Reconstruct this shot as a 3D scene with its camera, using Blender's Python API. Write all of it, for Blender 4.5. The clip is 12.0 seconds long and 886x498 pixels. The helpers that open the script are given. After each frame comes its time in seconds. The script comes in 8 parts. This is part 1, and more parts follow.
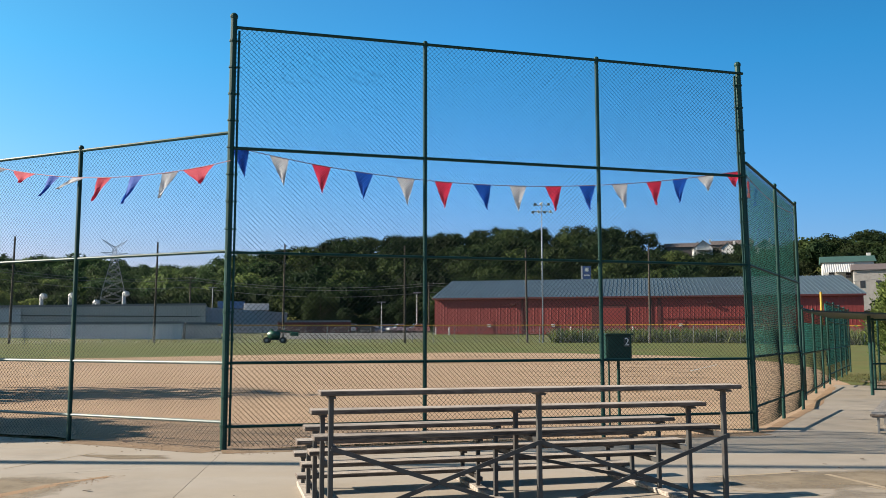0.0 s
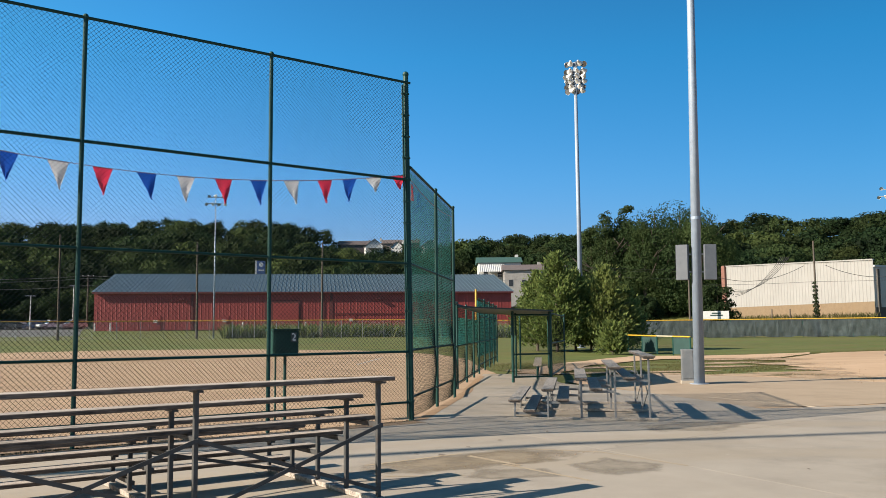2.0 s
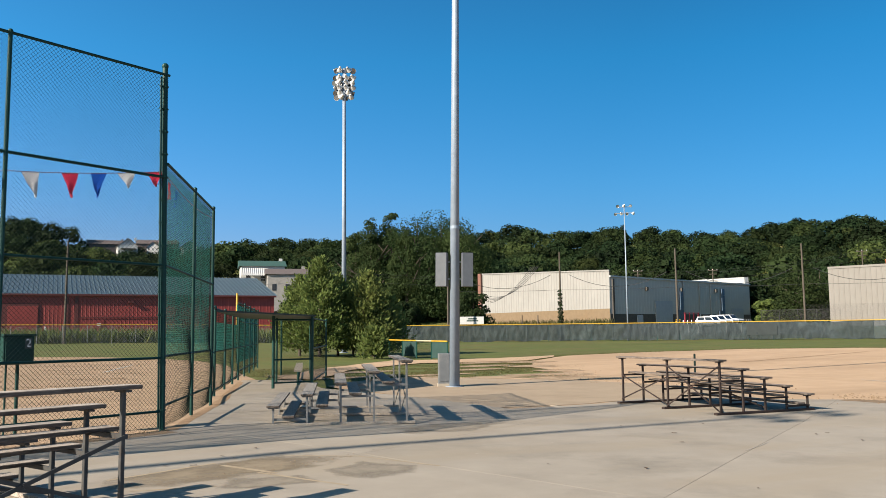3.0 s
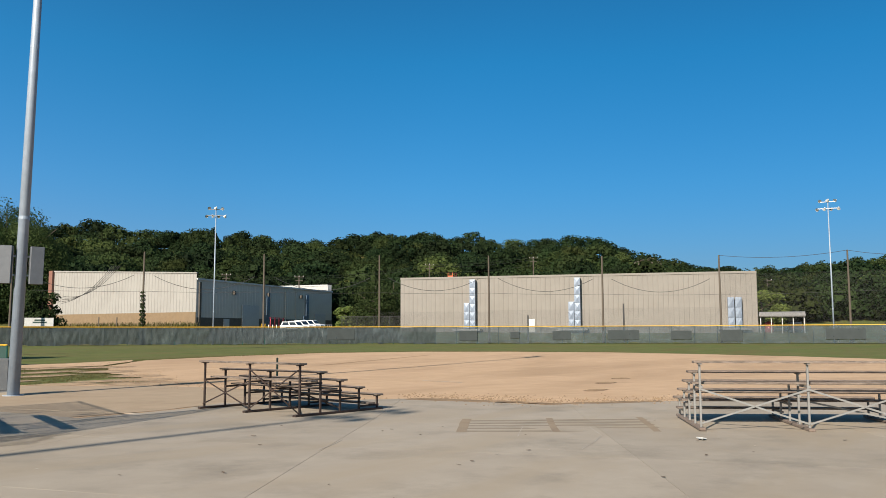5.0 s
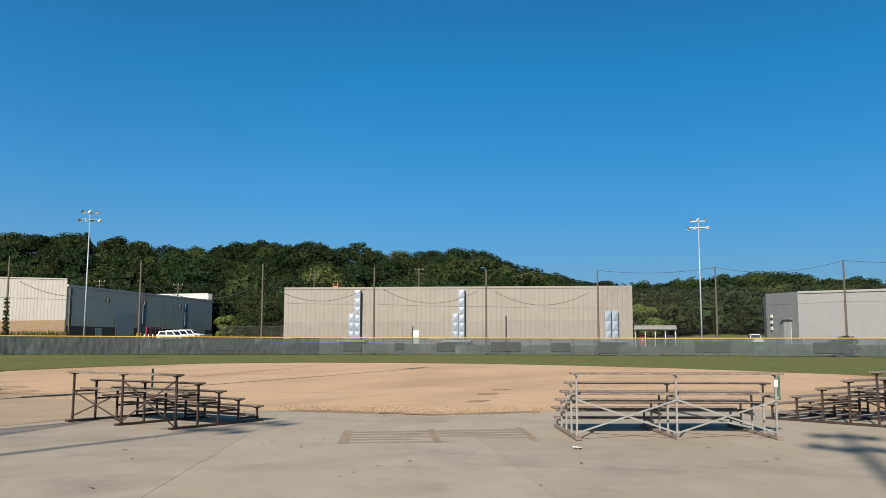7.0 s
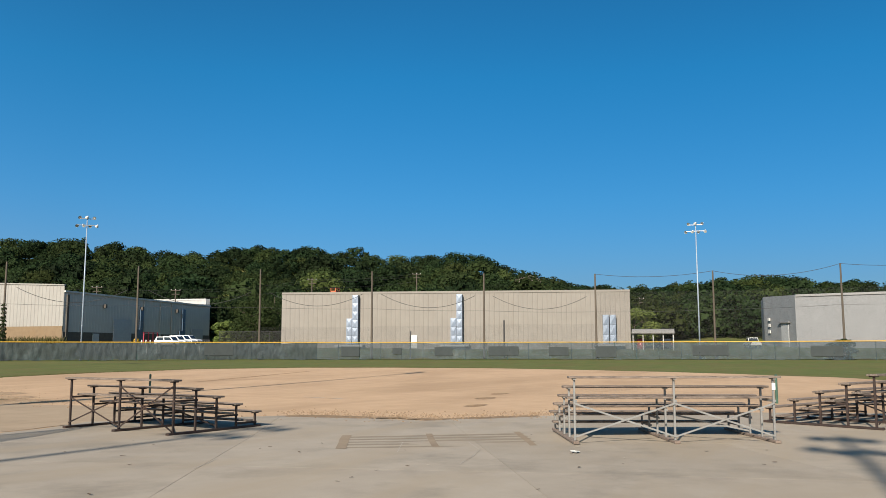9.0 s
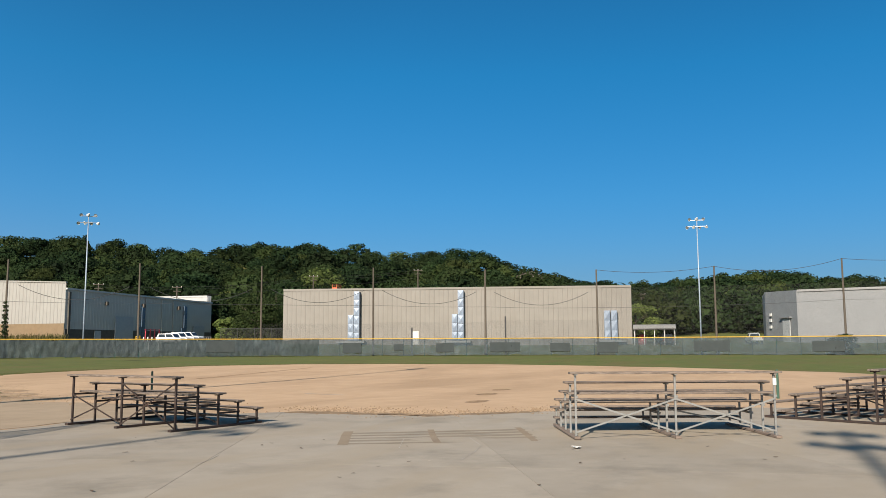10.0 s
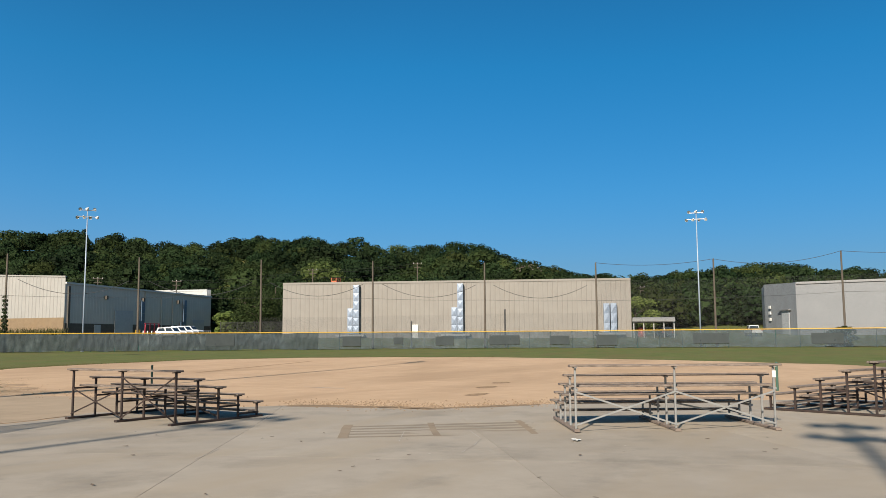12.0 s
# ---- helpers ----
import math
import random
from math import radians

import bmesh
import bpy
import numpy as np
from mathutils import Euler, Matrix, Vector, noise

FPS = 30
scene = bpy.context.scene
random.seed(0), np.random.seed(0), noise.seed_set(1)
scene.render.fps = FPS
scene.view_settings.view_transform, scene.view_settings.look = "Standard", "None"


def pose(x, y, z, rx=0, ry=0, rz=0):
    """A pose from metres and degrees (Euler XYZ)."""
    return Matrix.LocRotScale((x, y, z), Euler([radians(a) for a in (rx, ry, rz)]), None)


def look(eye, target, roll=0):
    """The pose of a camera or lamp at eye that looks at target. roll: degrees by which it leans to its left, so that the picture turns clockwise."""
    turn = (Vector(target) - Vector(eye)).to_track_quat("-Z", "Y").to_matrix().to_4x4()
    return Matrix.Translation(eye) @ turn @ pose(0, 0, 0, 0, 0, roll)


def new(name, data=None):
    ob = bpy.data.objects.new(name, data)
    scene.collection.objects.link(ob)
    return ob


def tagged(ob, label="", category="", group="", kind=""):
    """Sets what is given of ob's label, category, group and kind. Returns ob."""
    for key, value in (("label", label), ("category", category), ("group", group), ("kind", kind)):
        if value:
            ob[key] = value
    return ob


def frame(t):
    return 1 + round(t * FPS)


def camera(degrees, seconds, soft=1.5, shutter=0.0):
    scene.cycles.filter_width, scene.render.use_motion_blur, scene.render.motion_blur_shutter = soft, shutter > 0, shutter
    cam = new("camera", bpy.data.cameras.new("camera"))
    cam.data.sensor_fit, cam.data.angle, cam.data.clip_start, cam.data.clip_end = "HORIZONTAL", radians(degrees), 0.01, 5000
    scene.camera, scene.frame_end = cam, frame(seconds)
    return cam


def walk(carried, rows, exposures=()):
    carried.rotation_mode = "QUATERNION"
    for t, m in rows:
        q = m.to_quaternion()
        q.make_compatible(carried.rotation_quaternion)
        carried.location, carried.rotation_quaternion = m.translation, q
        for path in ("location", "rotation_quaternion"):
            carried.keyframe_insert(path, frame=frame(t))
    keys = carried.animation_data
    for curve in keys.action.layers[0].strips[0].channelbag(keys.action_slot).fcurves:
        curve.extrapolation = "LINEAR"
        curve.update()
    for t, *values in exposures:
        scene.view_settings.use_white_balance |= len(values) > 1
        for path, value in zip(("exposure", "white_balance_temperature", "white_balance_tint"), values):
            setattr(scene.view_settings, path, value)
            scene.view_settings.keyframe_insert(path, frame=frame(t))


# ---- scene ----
cam = camera(55.07, 12.0, soft=0.7)
# seconds, eye in metres, yaw, pitch and roll in degrees
ROWS = [
    (0.0, 0.061, 0.170, 1.657, 2.664, 5.900, 0.043),
    (0.5, 0.082, 0.162, 1.660, -0.654, 5.607, 0.021),
    (1.0, 0.104, 0.150, 1.661, -6.327, 5.504, 0.232),
    (1.5, 0.129, 0.134, 1.660, -12.505, 5.462, 0.370),
    (2.0, 0.154, 0.121, 1.659, -19.060, 5.480, 0.520),
    (2.5, 0.178, 0.120, 1.658, -25.690, 5.488, 0.640),
    (3.0, 0.198, 0.126, 1.658, -34.870, 5.660, 0.600),
    (3.5, 0.206, 0.126, 1.657, -41.954, 5.670, 0.720),
    (3.7, 0.199, 0.117, 1.655, -45.410, 5.660, 0.650),
    (5.3, 0.182, 0.106, 1.654, -65.021, 5.860, 0.015),
    (5.5, 0.168, 0.099, 1.654, -66.769, 5.960, -0.091),
    (6.0, 0.159, 0.093, 1.655, -68.635, 6.241, -0.156),
    (6.5, 0.151, 0.085, 1.654, -69.505, 6.351, -0.221),
    (7.0, 0.142, 0.076, 1.653, -69.823, 6.502, -0.152),
    (9.0, 0.132, 0.067, 1.652, -69.984, 6.802, 0.065),
    (9.5, 0.125, 0.060, 1.652, -70.132, 6.717, 0.168),
    (10.0, 0.121, 0.056, 1.651, -69.901, 6.547, 0.235),
    (10.5, 0.121, 0.056, 1.651, -69.906, 6.477, 0.219),
    (11.0, 0.123, 0.058, 1.651, -69.903, 6.358, 0.249),
    (11.5, 0.126, 0.060, 1.651, -70.004, 6.178, 0.268),
    (12.0, 0.127, 0.062, 1.652, -69.944, 6.092, 0.378),
]
walk(cam, [(t, pose(x, y, z, 90 + pitch, 0, yaw) @ pose(0, 0, 0, 0, 0, -roll)) for t, x, y, z, yaw, pitch, roll in ROWS],
     [(0.0, 1.33), (2.5, 1.33), (3.5, 1.25), (5.5, 1.07), (12.0, 1.06)])

# ---- world and sun ----
SUN_EL = 28.0
world = bpy.data.worlds.new("sky")
scene.world = world
world.use_nodes = True
wn = world.node_tree.nodes
sky = wn.new("ShaderNodeTexSky")
sky.sky_type = "NISHITA"
sky.sun_disc = False
sky.sun_elevation = radians(SUN_EL)
sky.sun_rotation = radians(270)
sky.altitude = 100
sky.air_density = 1.0
sky.dust_density = 1.2
sky.ozone_density = 4.0
wn["Background"].inputs["Strength"].default_value = 0.067
# the deep blue of a very clear, dry morning
deep = wn.new("ShaderNodeMix")
deep.data_type, deep.blend_type = "RGBA", "MULTIPLY"
deep.inputs["Factor"].default_value = 1.0
deep.inputs["B"].default_value = (0.60, 0.93, 1.15, 1)
rich = wn.new("ShaderNodeHueSaturation")
rich.inputs["Saturation"].default_value = 1.1
world.node_tree.links.new(sky.outputs[0], deep.inputs["A"])
world.node_tree.links.new(deep.outputs["Result"], rich.inputs["Color"])
# clearer and darker away from the sun
way = wn.new("ShaderNodeTexCoord")
axis = wn.new("ShaderNodeSeparateXYZ")
half = wn.new("ShaderNodeMapRange")
half.inputs["From Min"].default_value, half.inputs["From Max"].default_value = -1.0, 1.0
fall = wn.new("ShaderNodeValToRGB")
fall.color_ramp.elements[0].color = (2.45, 1.25, 0.87, 1)
fall.color_ramp.elements[1].color = (0.50, 0.57, 0.57, 1)
fall.color_ramp.elements.new(0.5).color = (1.68, 1.17, 1.11, 1)
fall.color_ramp.elements.new(0.85).color = (0.72, 0.70, 0.68, 1)
fall.color_ramp.elements.new(0.93).color = (0.62, 0.66, 0.65, 1)
dim = wn.new("ShaderNodeMix")
dim.data_type, dim.blend_type = "RGBA", "MULTIPLY"
dim.inputs["Factor"].default_value = 1.0
world.node_tree.links.new(way.outputs["Generated"], axis.inputs[0])
world.node_tree.links.new(axis.outputs["X"], half.inputs["Value"])
world.node_tree.links.new(half.outputs[0], fall.inputs[0])
world.node_tree.links.new(rich.outputs[0], dim.inputs["A"])
world.node_tree.links.new(fall.outputs[0], dim.inputs["B"])
# paler and less green low down, deeper higher up
height = wn.new("ShaderNodeValToRGB")
height.color_ramp.elements[0].position, height.color_ramp.elements[0].color = 0.08, (1.08, 0.87, 0.95, 1)
height.color_ramp.elements[1].position, height.color_ramp.elements[1].color = 0.75, (0.72, 0.76, 0.66, 1)
height.color_ramp.elements.new(0.17).color = (0.86, 1.0, 1.02, 1)
height.color_ramp.elements.new(0.31).color = (0.56, 1.10, 1.05, 1)
clear = wn.new("ShaderNodeMix")
clear.data_type, clear.blend_type = "RGBA", "MULTIPLY"
clear.inputs["Factor"].default_value = 1.0
world.node_tree.links.new(axis.outputs["Z"], height.inputs[0])
world.node_tree.links.new(dim.outputs["Result"], clear.inputs["A"])
world.node_tree.links.new(height.outputs[0], clear.inputs["B"])
world.node_tree.links.new(clear.outputs["Result"], wn["Background"].inputs["Color"])
sun_data = bpy.data.lights.new("sun", "SUN")
sun_data.energy = 5.0
sun_data.angle = radians(0.53)
sun_data.color = (1.0, 0.89, 0.75)
sun = new("sun", sun_data)
sun.matrix_world = look((-40, 0, 40 * math.tan(radians(SUN_EL))), (0, 0, 0))


# ---- materials ----
def nodes_of(name):
    m = bpy.data.materials.new(name)
    m.use_nodes = True
    return m, m.node_tree.nodes, m.node_tree.links


# one shared step for all paints and soils
TONE = 0.71


def surf(name, dark, light, scale=4.0, rough=0.7, metal=0.0, bump=0.2, fine=40.0, stain=None, stain_scale=0.6, stain_amount=0.5, vary=0.0, bump_dist=0.01, stretch=(1, 1, 1), world_space=False, wash=None, wash_scale=0.12, wash_turn=0.0):
    """Two-tone surface with grain at one scale, stains at another and a fine relief."""
    dark, light, stain, wash = [c and tuple(v * TONE for v in c) for c in (dark, light, stain, wash)]
    m, n, l = nodes_of(name)
    b = n["Principled BSDF"]
    tc = n.new("ShaderNodeTexCoord")
    mp = n.new("ShaderNodeMapping")
    mp.inputs["Scale"].default_value = stretch
    if world_space:
        geo = n.new("ShaderNodeNewGeometry")
        l.new(geo.outputs["Position"], mp.inputs["Vector"])
    else:
        l.new(tc.outputs["Object"], mp.inputs["Vector"])
    big = n.new("ShaderNodeTexNoise")
    big.inputs["Scale"].default_value = scale
    big.inputs["Detail"].default_value = 6
    big.inputs["Roughness"].default_value = 0.65
    l.new(mp.outputs[0], big.inputs["Vector"])
    ramp = n.new("ShaderNodeMapRange")
    ramp.inputs["From Min"].default_value = 0.3
    ramp.inputs["From Max"].default_value = 0.7
    l.new(big.outputs["Fac"], ramp.inputs["Value"])
    mix = n.new("ShaderNodeMix")
    mix.data_type = "RGBA"
    mix.inputs["A"].default_value = (*dark, 1)
    mix.inputs["B"].default_value = (*light, 1)
    l.new(ramp.outputs[0], mix.inputs["Factor"])
    col = mix.outputs["Result"]
    if stain:
        st = n.new("ShaderNodeTexNoise")
        st.inputs["Scale"].default_value = stain_scale
        st.inputs["Detail"].default_value = 8
        st.inputs["Roughness"].default_value = 0.7
        l.new(mp.outputs[0], st.inputs["Vector"])
        sr = n.new("ShaderNodeMapRange")
        sr.inputs["From Min"].default_value = 0.5
        sr.inputs["From Max"].default_value = 0.68
        sr.inputs["To Max"].default_value = stain_amount
        l.new(st.outputs["Fac"], sr.inputs["Value"])
        m2 = n.new("ShaderNodeMix")
        m2.data_type = "RGBA"
        m2.inputs["B"].default_value = (*stain, 1)
        l.new(col, m2.inputs["A"])
        l.new(sr.outputs[0], m2.inputs["Factor"])
        col = m2.outputs["Result"]
    if wash:
        wm = n.new("ShaderNodeMapping")
        wm.inputs["Rotation"].default_value = (0, 0, radians(wash_turn))
        wm.inputs["Scale"].default_value = (1, 3.5, 1)
        l.new(mp.outputs[0], wm.inputs["Vector"])
        wt = n.new("ShaderNodeTexNoise")
        wt.inputs["Scale"].default_value = wash_scale
        wt.inputs["Detail"].default_value = 7
        wt.inputs["Roughness"].default_value = 0.6
        wt.inputs["Distortion"].default_value = 0.6
        l.new(wm.outputs[0], wt.inputs["Vector"])
        wr = n.new("ShaderNodeMapRange")
        wr.inputs["From Min"].default_value = 0.46
        wr.inputs["From Max"].default_value = 0.64
        wr.inputs["To Max"].default_value = 0.75
        l.new(wt.outputs["Fac"], wr.inputs["Value"])
        m3 = n.new("ShaderNodeMix")
        m3.data_type = "RGBA"
        m3.inputs["B"].default_value = (*wash, 1)
        l.new(col, m3.inputs["A"])
        l.new(wr.outputs[0], m3.inputs["Factor"])
        col = m3.outputs["Result"]
    if vary:
        oi = n.new("ShaderNodeObjectInfo")
        hs = n.new("ShaderNodeHueSaturation")
        vr = n.new("ShaderNodeMapRange")
        vr.inputs["To Min"].default_value = 1 - vary
        vr.inputs["To Max"].default_value = 1 + vary
        l.new(oi.outputs["Random"], vr.inputs["Value"])
        l.new(vr.outputs[0], hs.inputs["Value"])
        l.new(col, hs.inputs["Color"])
        col = hs.outputs["Color"]
    l.new(col, b.inputs["Base Color"])
    b.inputs["Roughness"].default_value = rough
    if rough >= 0.9:
        b.inputs["Specular IOR Level"].default_value = 0.2
    b.inputs["Metallic"].default_value = metal
    if bump:
        fn = n.new("ShaderNodeTexNoise")
        fn.inputs["Scale"].default_value = fine
        fn.inputs["Detail"].default_value = 5
        l.new(mp.outputs[0], fn.inputs["Vector"])
        bp = n.new("ShaderNodeBump")
        bp.inputs["Strength"].default_value = bump
        bp.inputs["Distance"].default_value = bump_dist
        l.new(fn.outputs["Fac"], bp.inputs["Height"])
        l.new(bp.outputs[0], b.inputs["Normal"])
    return m


GREEN_PAINT = surf("dark green fence paint", (0.006, 0.044, 0.036), (0.010, 0.064, 0.052), 9, 0.5, 0, 0.15, 90, (0.022, 0.075, 0.066), 5, 0.5)
GREEN_PAINT.node_tree.nodes["Principled BSDF"].inputs["Specular IOR Level"].default_value = 0.22
GREEN_WIRE = surf("green coated wire", (0.0035, 0.012, 0.010), (0.006, 0.018, 0.015), 6, 0.75, 0, 0)
GREEN_WIRE.node_tree.nodes["Principled BSDF"].inputs["Specular IOR Level"].default_value = 0.15
# lower side-fence rails: the sun on them is put into a paler colour
RAIL_SUNLIT = surf("pale sunlit rail", (0.13, 0.18, 0.165), (0.22, 0.27, 0.255), 9, 0.5, 0, 0.1, 60, (0.05, 0.12, 0.10), 3, 0.5)
TEAL_NET = surf("teal net", (0.05, 0.30, 0.25), (0.07, 0.40, 0.33), 3, 0.8, 0, 0.2, 30)
GALV = surf("galvanised steel", (0.27, 0.28, 0.29), (0.38, 0.39, 0.40), 7, 0.42, 0.6, 0.1, 60, (0.22, 0.22, 0.22), 2, 0.4)
POLE_STEEL = surf("pale galvanised pole", (0.24, 0.295, 0.37), (0.31, 0.37, 0.455), 3, 0.5, 0.1, 0.1, 50, (0.24, 0.265, 0.30), 1.2, 0.4)
BLEACH_STEEL = surf("dull bleacher steel", (0.058, 0.058, 0.057), (0.10, 0.10, 0.098), 8, 0.5, 0.3, 0.15, 60, (0.06, 0.035, 0.025), 3, 0.5)
SILVER_STEEL = surf("silver bleacher steel", (0.19, 0.19, 0.187), (0.26, 0.26, 0.255), 8, 0.5, 0.2, 0.1, 60, (0.2, 0.18, 0.16), 3, 0.4)
RUST_STEEL = surf("brown painted rusty steel", (0.015, 0.0072, 0.005), (0.029, 0.0145, 0.0098), 8, 0.7, 0.0, 0.2, 60, (0.06, 0.026, 0.014), 3, 0.5)
WOOD_GREY = surf("weathered grey wood", (0.19, 0.155, 0.13), (0.66, 0.57, 0.48), 5, 0.85, 0, 0.8, 30, (0.06, 0.046, 0.038), 3, 0.8, 0.15, 0.006, (0.8, 9, 9))
WOOD_PALE = surf("pale weathered wood", (0.24, 0.205, 0.17), (0.52, 0.46, 0.39), 6, 0.85, 0, 0.6, 30, (0.11, 0.086, 0.07), 3, 0.7, 0.1, 0.006, (0.8, 9, 9))
WOOD_BROWN = surf("weathered brown wood", (0.085, 0.06, 0.047), (0.33, 0.26, 0.215), 6, 0.85, 0, 0.7, 30, (0.06, 0.035, 0.028), 3, 0.75, 0.15, 0.006, (0.8, 9, 9))
# plank sides: stained wood, with their shade put into a darker colour
WOOD_EDGE_SHADED = surf("grimy brown plank edge darkened for shade", (0.07, 0.052, 0.041), (0.25, 0.20, 0.165), 5, 0.85, 0, 0.6, 30, (0.03, 0.021, 0.016), 3, 0.85, 0.1, 0.006, (1.2, 9, 9))
WOOD_POLE = surf("weathered utility pole", (0.07, 0.058, 0.047), (0.115, 0.098, 0.08), 3, 0.9, 0, 0.3, 20, None, 1, 0, 0.1, 0.01, (4, 4, 0.4))
CONCRETE = surf("worn concrete", (0.328, 0.279, 0.221), (0.392, 0.337, 0.269), 1.1, 0.85, 0, 0.3, 60, (0.205, 0.176, 0.137), 0.42, 0.72, 0.05, 0.006, (1, 1, 1), True, (0.345, 0.282, 0.205), 0.16, -25)
DIRT = surf("dry infield dirt", (0.50, 0.342, 0.215), (0.59, 0.412, 0.268), 0.9, 0.95, 0, 0.6, 25, (0.36, 0.243, 0.15), 0.22, 0.45, 0, 0.03, (1, 1, 1), True, (0.405, 0.274, 0.17), 0.05, 15)
DIRT_RAKED = surf("raked darker infield dirt", (0.395, 0.268, 0.168), (0.50, 0.347, 0.224), 1.6, 0.95, 0, 0.8, 18, (0.30, 0.203, 0.128), 0.5, 0.55, 0, 0.04, (1, 1, 1), True, (0.35, 0.237, 0.149), 0.16, 8)
SAND = surf("loose sand drift", (0.23, 0.155, 0.095), (0.31, 0.22, 0.14), 3, 0.95, 0, 0.6, 40, (0.13, 0.09, 0.058), 2, 0.7, 0, 0.02, (1, 1, 1), True)
GRASS = surf("mown summer grass", (0.074, 0.100, 0.020), (0.140, 0.156, 0.040), 0.5, 0.95, 0, 0.6, 12, (0.17, 0.135, 0.05), 0.07, 0.6, 0, 0.03, (1, 1, 1), True, (0.135, 0.115, 0.038), 0.09, 60)
YELLOW = surf("yellow plastic cap", (0.48, 0.27, 0.015), (0.58, 0.35, 0.03), 3, 0.5, 0, 0.1, 30)
WHITE_PAINT = surf("white paint", (0.52, 0.52, 0.51), (0.64, 0.64, 0.62), 4, 0.5, 0, 0.1, 30)
BLACK = surf("black rubber", (0.012, 0.012, 0.013), (0.03, 0.03, 0.03), 6, 0.7, 0, 0.2, 40)
GLASS_DARK = surf("dark tinted glass", (0.015, 0.018, 0.02), (0.03, 0.034, 0.04), 2, 0.08, 0, 0)
LAMP_GLASS = surf("floodlight lens", (0.25, 0.27, 0.28), (0.36, 0.38, 0.4), 6, 0.15, 0.6, 0)


# ---- building helpers ----
PLACED = {}


def thing(name, x=0, y=0, z=0, rz=0, label="", category="", group="", kind=""):
    ob = new(name)
    ob.empty_display_size = 0.2
    m = pose(x, y, z, 0, 0, rz)
    ob.matrix_basis = m
    PLACED[ob.name] = m
    return tagged(ob, label, category, group, kind)


def mesh_part(name, verts, faces, material, parent=None, label="", world_space=False, smooth=False):
    me = bpy.data.meshes.new(name)
    me.from_pydata(verts, [], faces)
    if world_space and parent is not None:
        me.transform(PLACED[parent.name].inverted())
    me.materials.append(material)
    if smooth:
        me.shade_smooth()
    ob = new(name, me)
    if parent is not None:
        ob.parent = parent
    if label:
        ob["label"] = label
    return ob


def part(name, bm, material, parent=None, label="", world_space=False, smooth=False):
    me = bpy.data.meshes.new(name)
    if world_space and parent is not None:
        bm.transform(PLACED[parent.name].inverted())
    bm.normal_update()
    bm.to_mesh(me)
    bm.free()
    me.materials.append(material)
    if smooth:
        me.shade_smooth()
    ob = new(name, me)
    if parent is not None:
        ob.parent = parent
    if label:
        ob["label"] = label
    return ob


def box(bm, c, size, rz=0, bevel=0.0):
    m = pose(*c, 0, 0, rz) @ Matrix.Diagonal((*size, 1))
    g = bmesh.ops.create_cube(bm, size=1, matrix=m)
    if bevel:
        edges = list({e for v in g["verts"] for e in v.link_edges})
        bmesh.ops.bevel(bm, geom=edges, offset=bevel, segments=1, affect="EDGES")
    return bm


def tube(bm, a, b, r, n=8, r2=None):
    a, b = Vector(a), Vector(b)
    d = b - a
    m = Matrix.Translation((a + b) / 2) @ d.to_track_quat("Z", "Y").to_matrix().to_4x4()
    bmesh.ops.create_cone(bm, cap_ends=True, segments=n, radius1=r, radius2=r if r2 is None else r2, depth=d.length, matrix=m)
    return bm


def beam(bm, a, b, w, h):
    """A square bar from a to b, w wide and h high."""
    a, b = Vector(a), Vector(b)
    d = b - a
    m = Matrix.Translation((a + b) / 2) @ d.to_track_quat("X", "Z").to_matrix().to_4x4() @ Matrix.Diagonal((d.length, w, h, 1))
    bmesh.ops.create_cube(bm, size=1, matrix=m)
    return bm


def nb():
    return bmesh.new()


def wires(segments, r):
    """Thin three-sided wires along many straight segments, as vertices and faces."""
    s = np.array(segments, dtype=float)
    a, b = s[:, 0], s[:, 1]
    d = b - a
    d /= np.linalg.norm(d, axis=1)[:, None] + 1e-9
    up = np.where(np.abs(d[:, 2:3]) > 0.9, np.array([[1.0, 0, 0]]), np.array([[0, 0, 1.0]]))
    p = np.cross(d, up)
    p /= np.linalg.norm(p, axis=1)[:, None] + 1e-9
    q = np.cross(d, p)
    vs = []
    for k in range(3):
        an = 2 * math.pi * k / 3
        o = r * (math.cos(an) * p + math.sin(an) * q)
        vs += [a + o, b + o]
    v = np.stack(vs, 1).reshape(-1, 3)
    base = np.arange(len(s))[:, None] * 6
    f = np.concatenate([base + np.array([[0, 1, 3, 2]]), base + np.array([[2, 3, 5, 4]]), base + np.array([[4, 5, 1, 0]])])
    return v.tolist(), f.tolist()


def rope(points, r, n=5):
    """A round cord through many points, as one connected skin."""
    pts = [Vector(p) for p in points]
    verts, faces = [], []
    for i, p in enumerate(pts):
        d = (pts[min(i + 1, len(pts) - 1)] - pts[max(i - 1, 0)]).normalized()
        s = d.cross(Vector((0, 0, 1) if abs(d.z) < 0.9 else (1, 0, 0))).normalized()
        q = s.cross(d)
        for k in range(n):
            a = 2 * math.pi * k / n
            verts.append(tuple(p + (s * math.cos(a) + q * math.sin(a)) * r))
    for i in range(len(pts) - 1):
        for k in range(n):
            k2 = (k + 1) % n
            faces.append((i * n + k, i * n + k2, (i + 1) * n + k2, (i + 1) * n + k))
    faces.append(tuple(range(n))[::-1])
    faces.append(tuple(range(len(verts) - n, len(verts))))
    return verts, faces


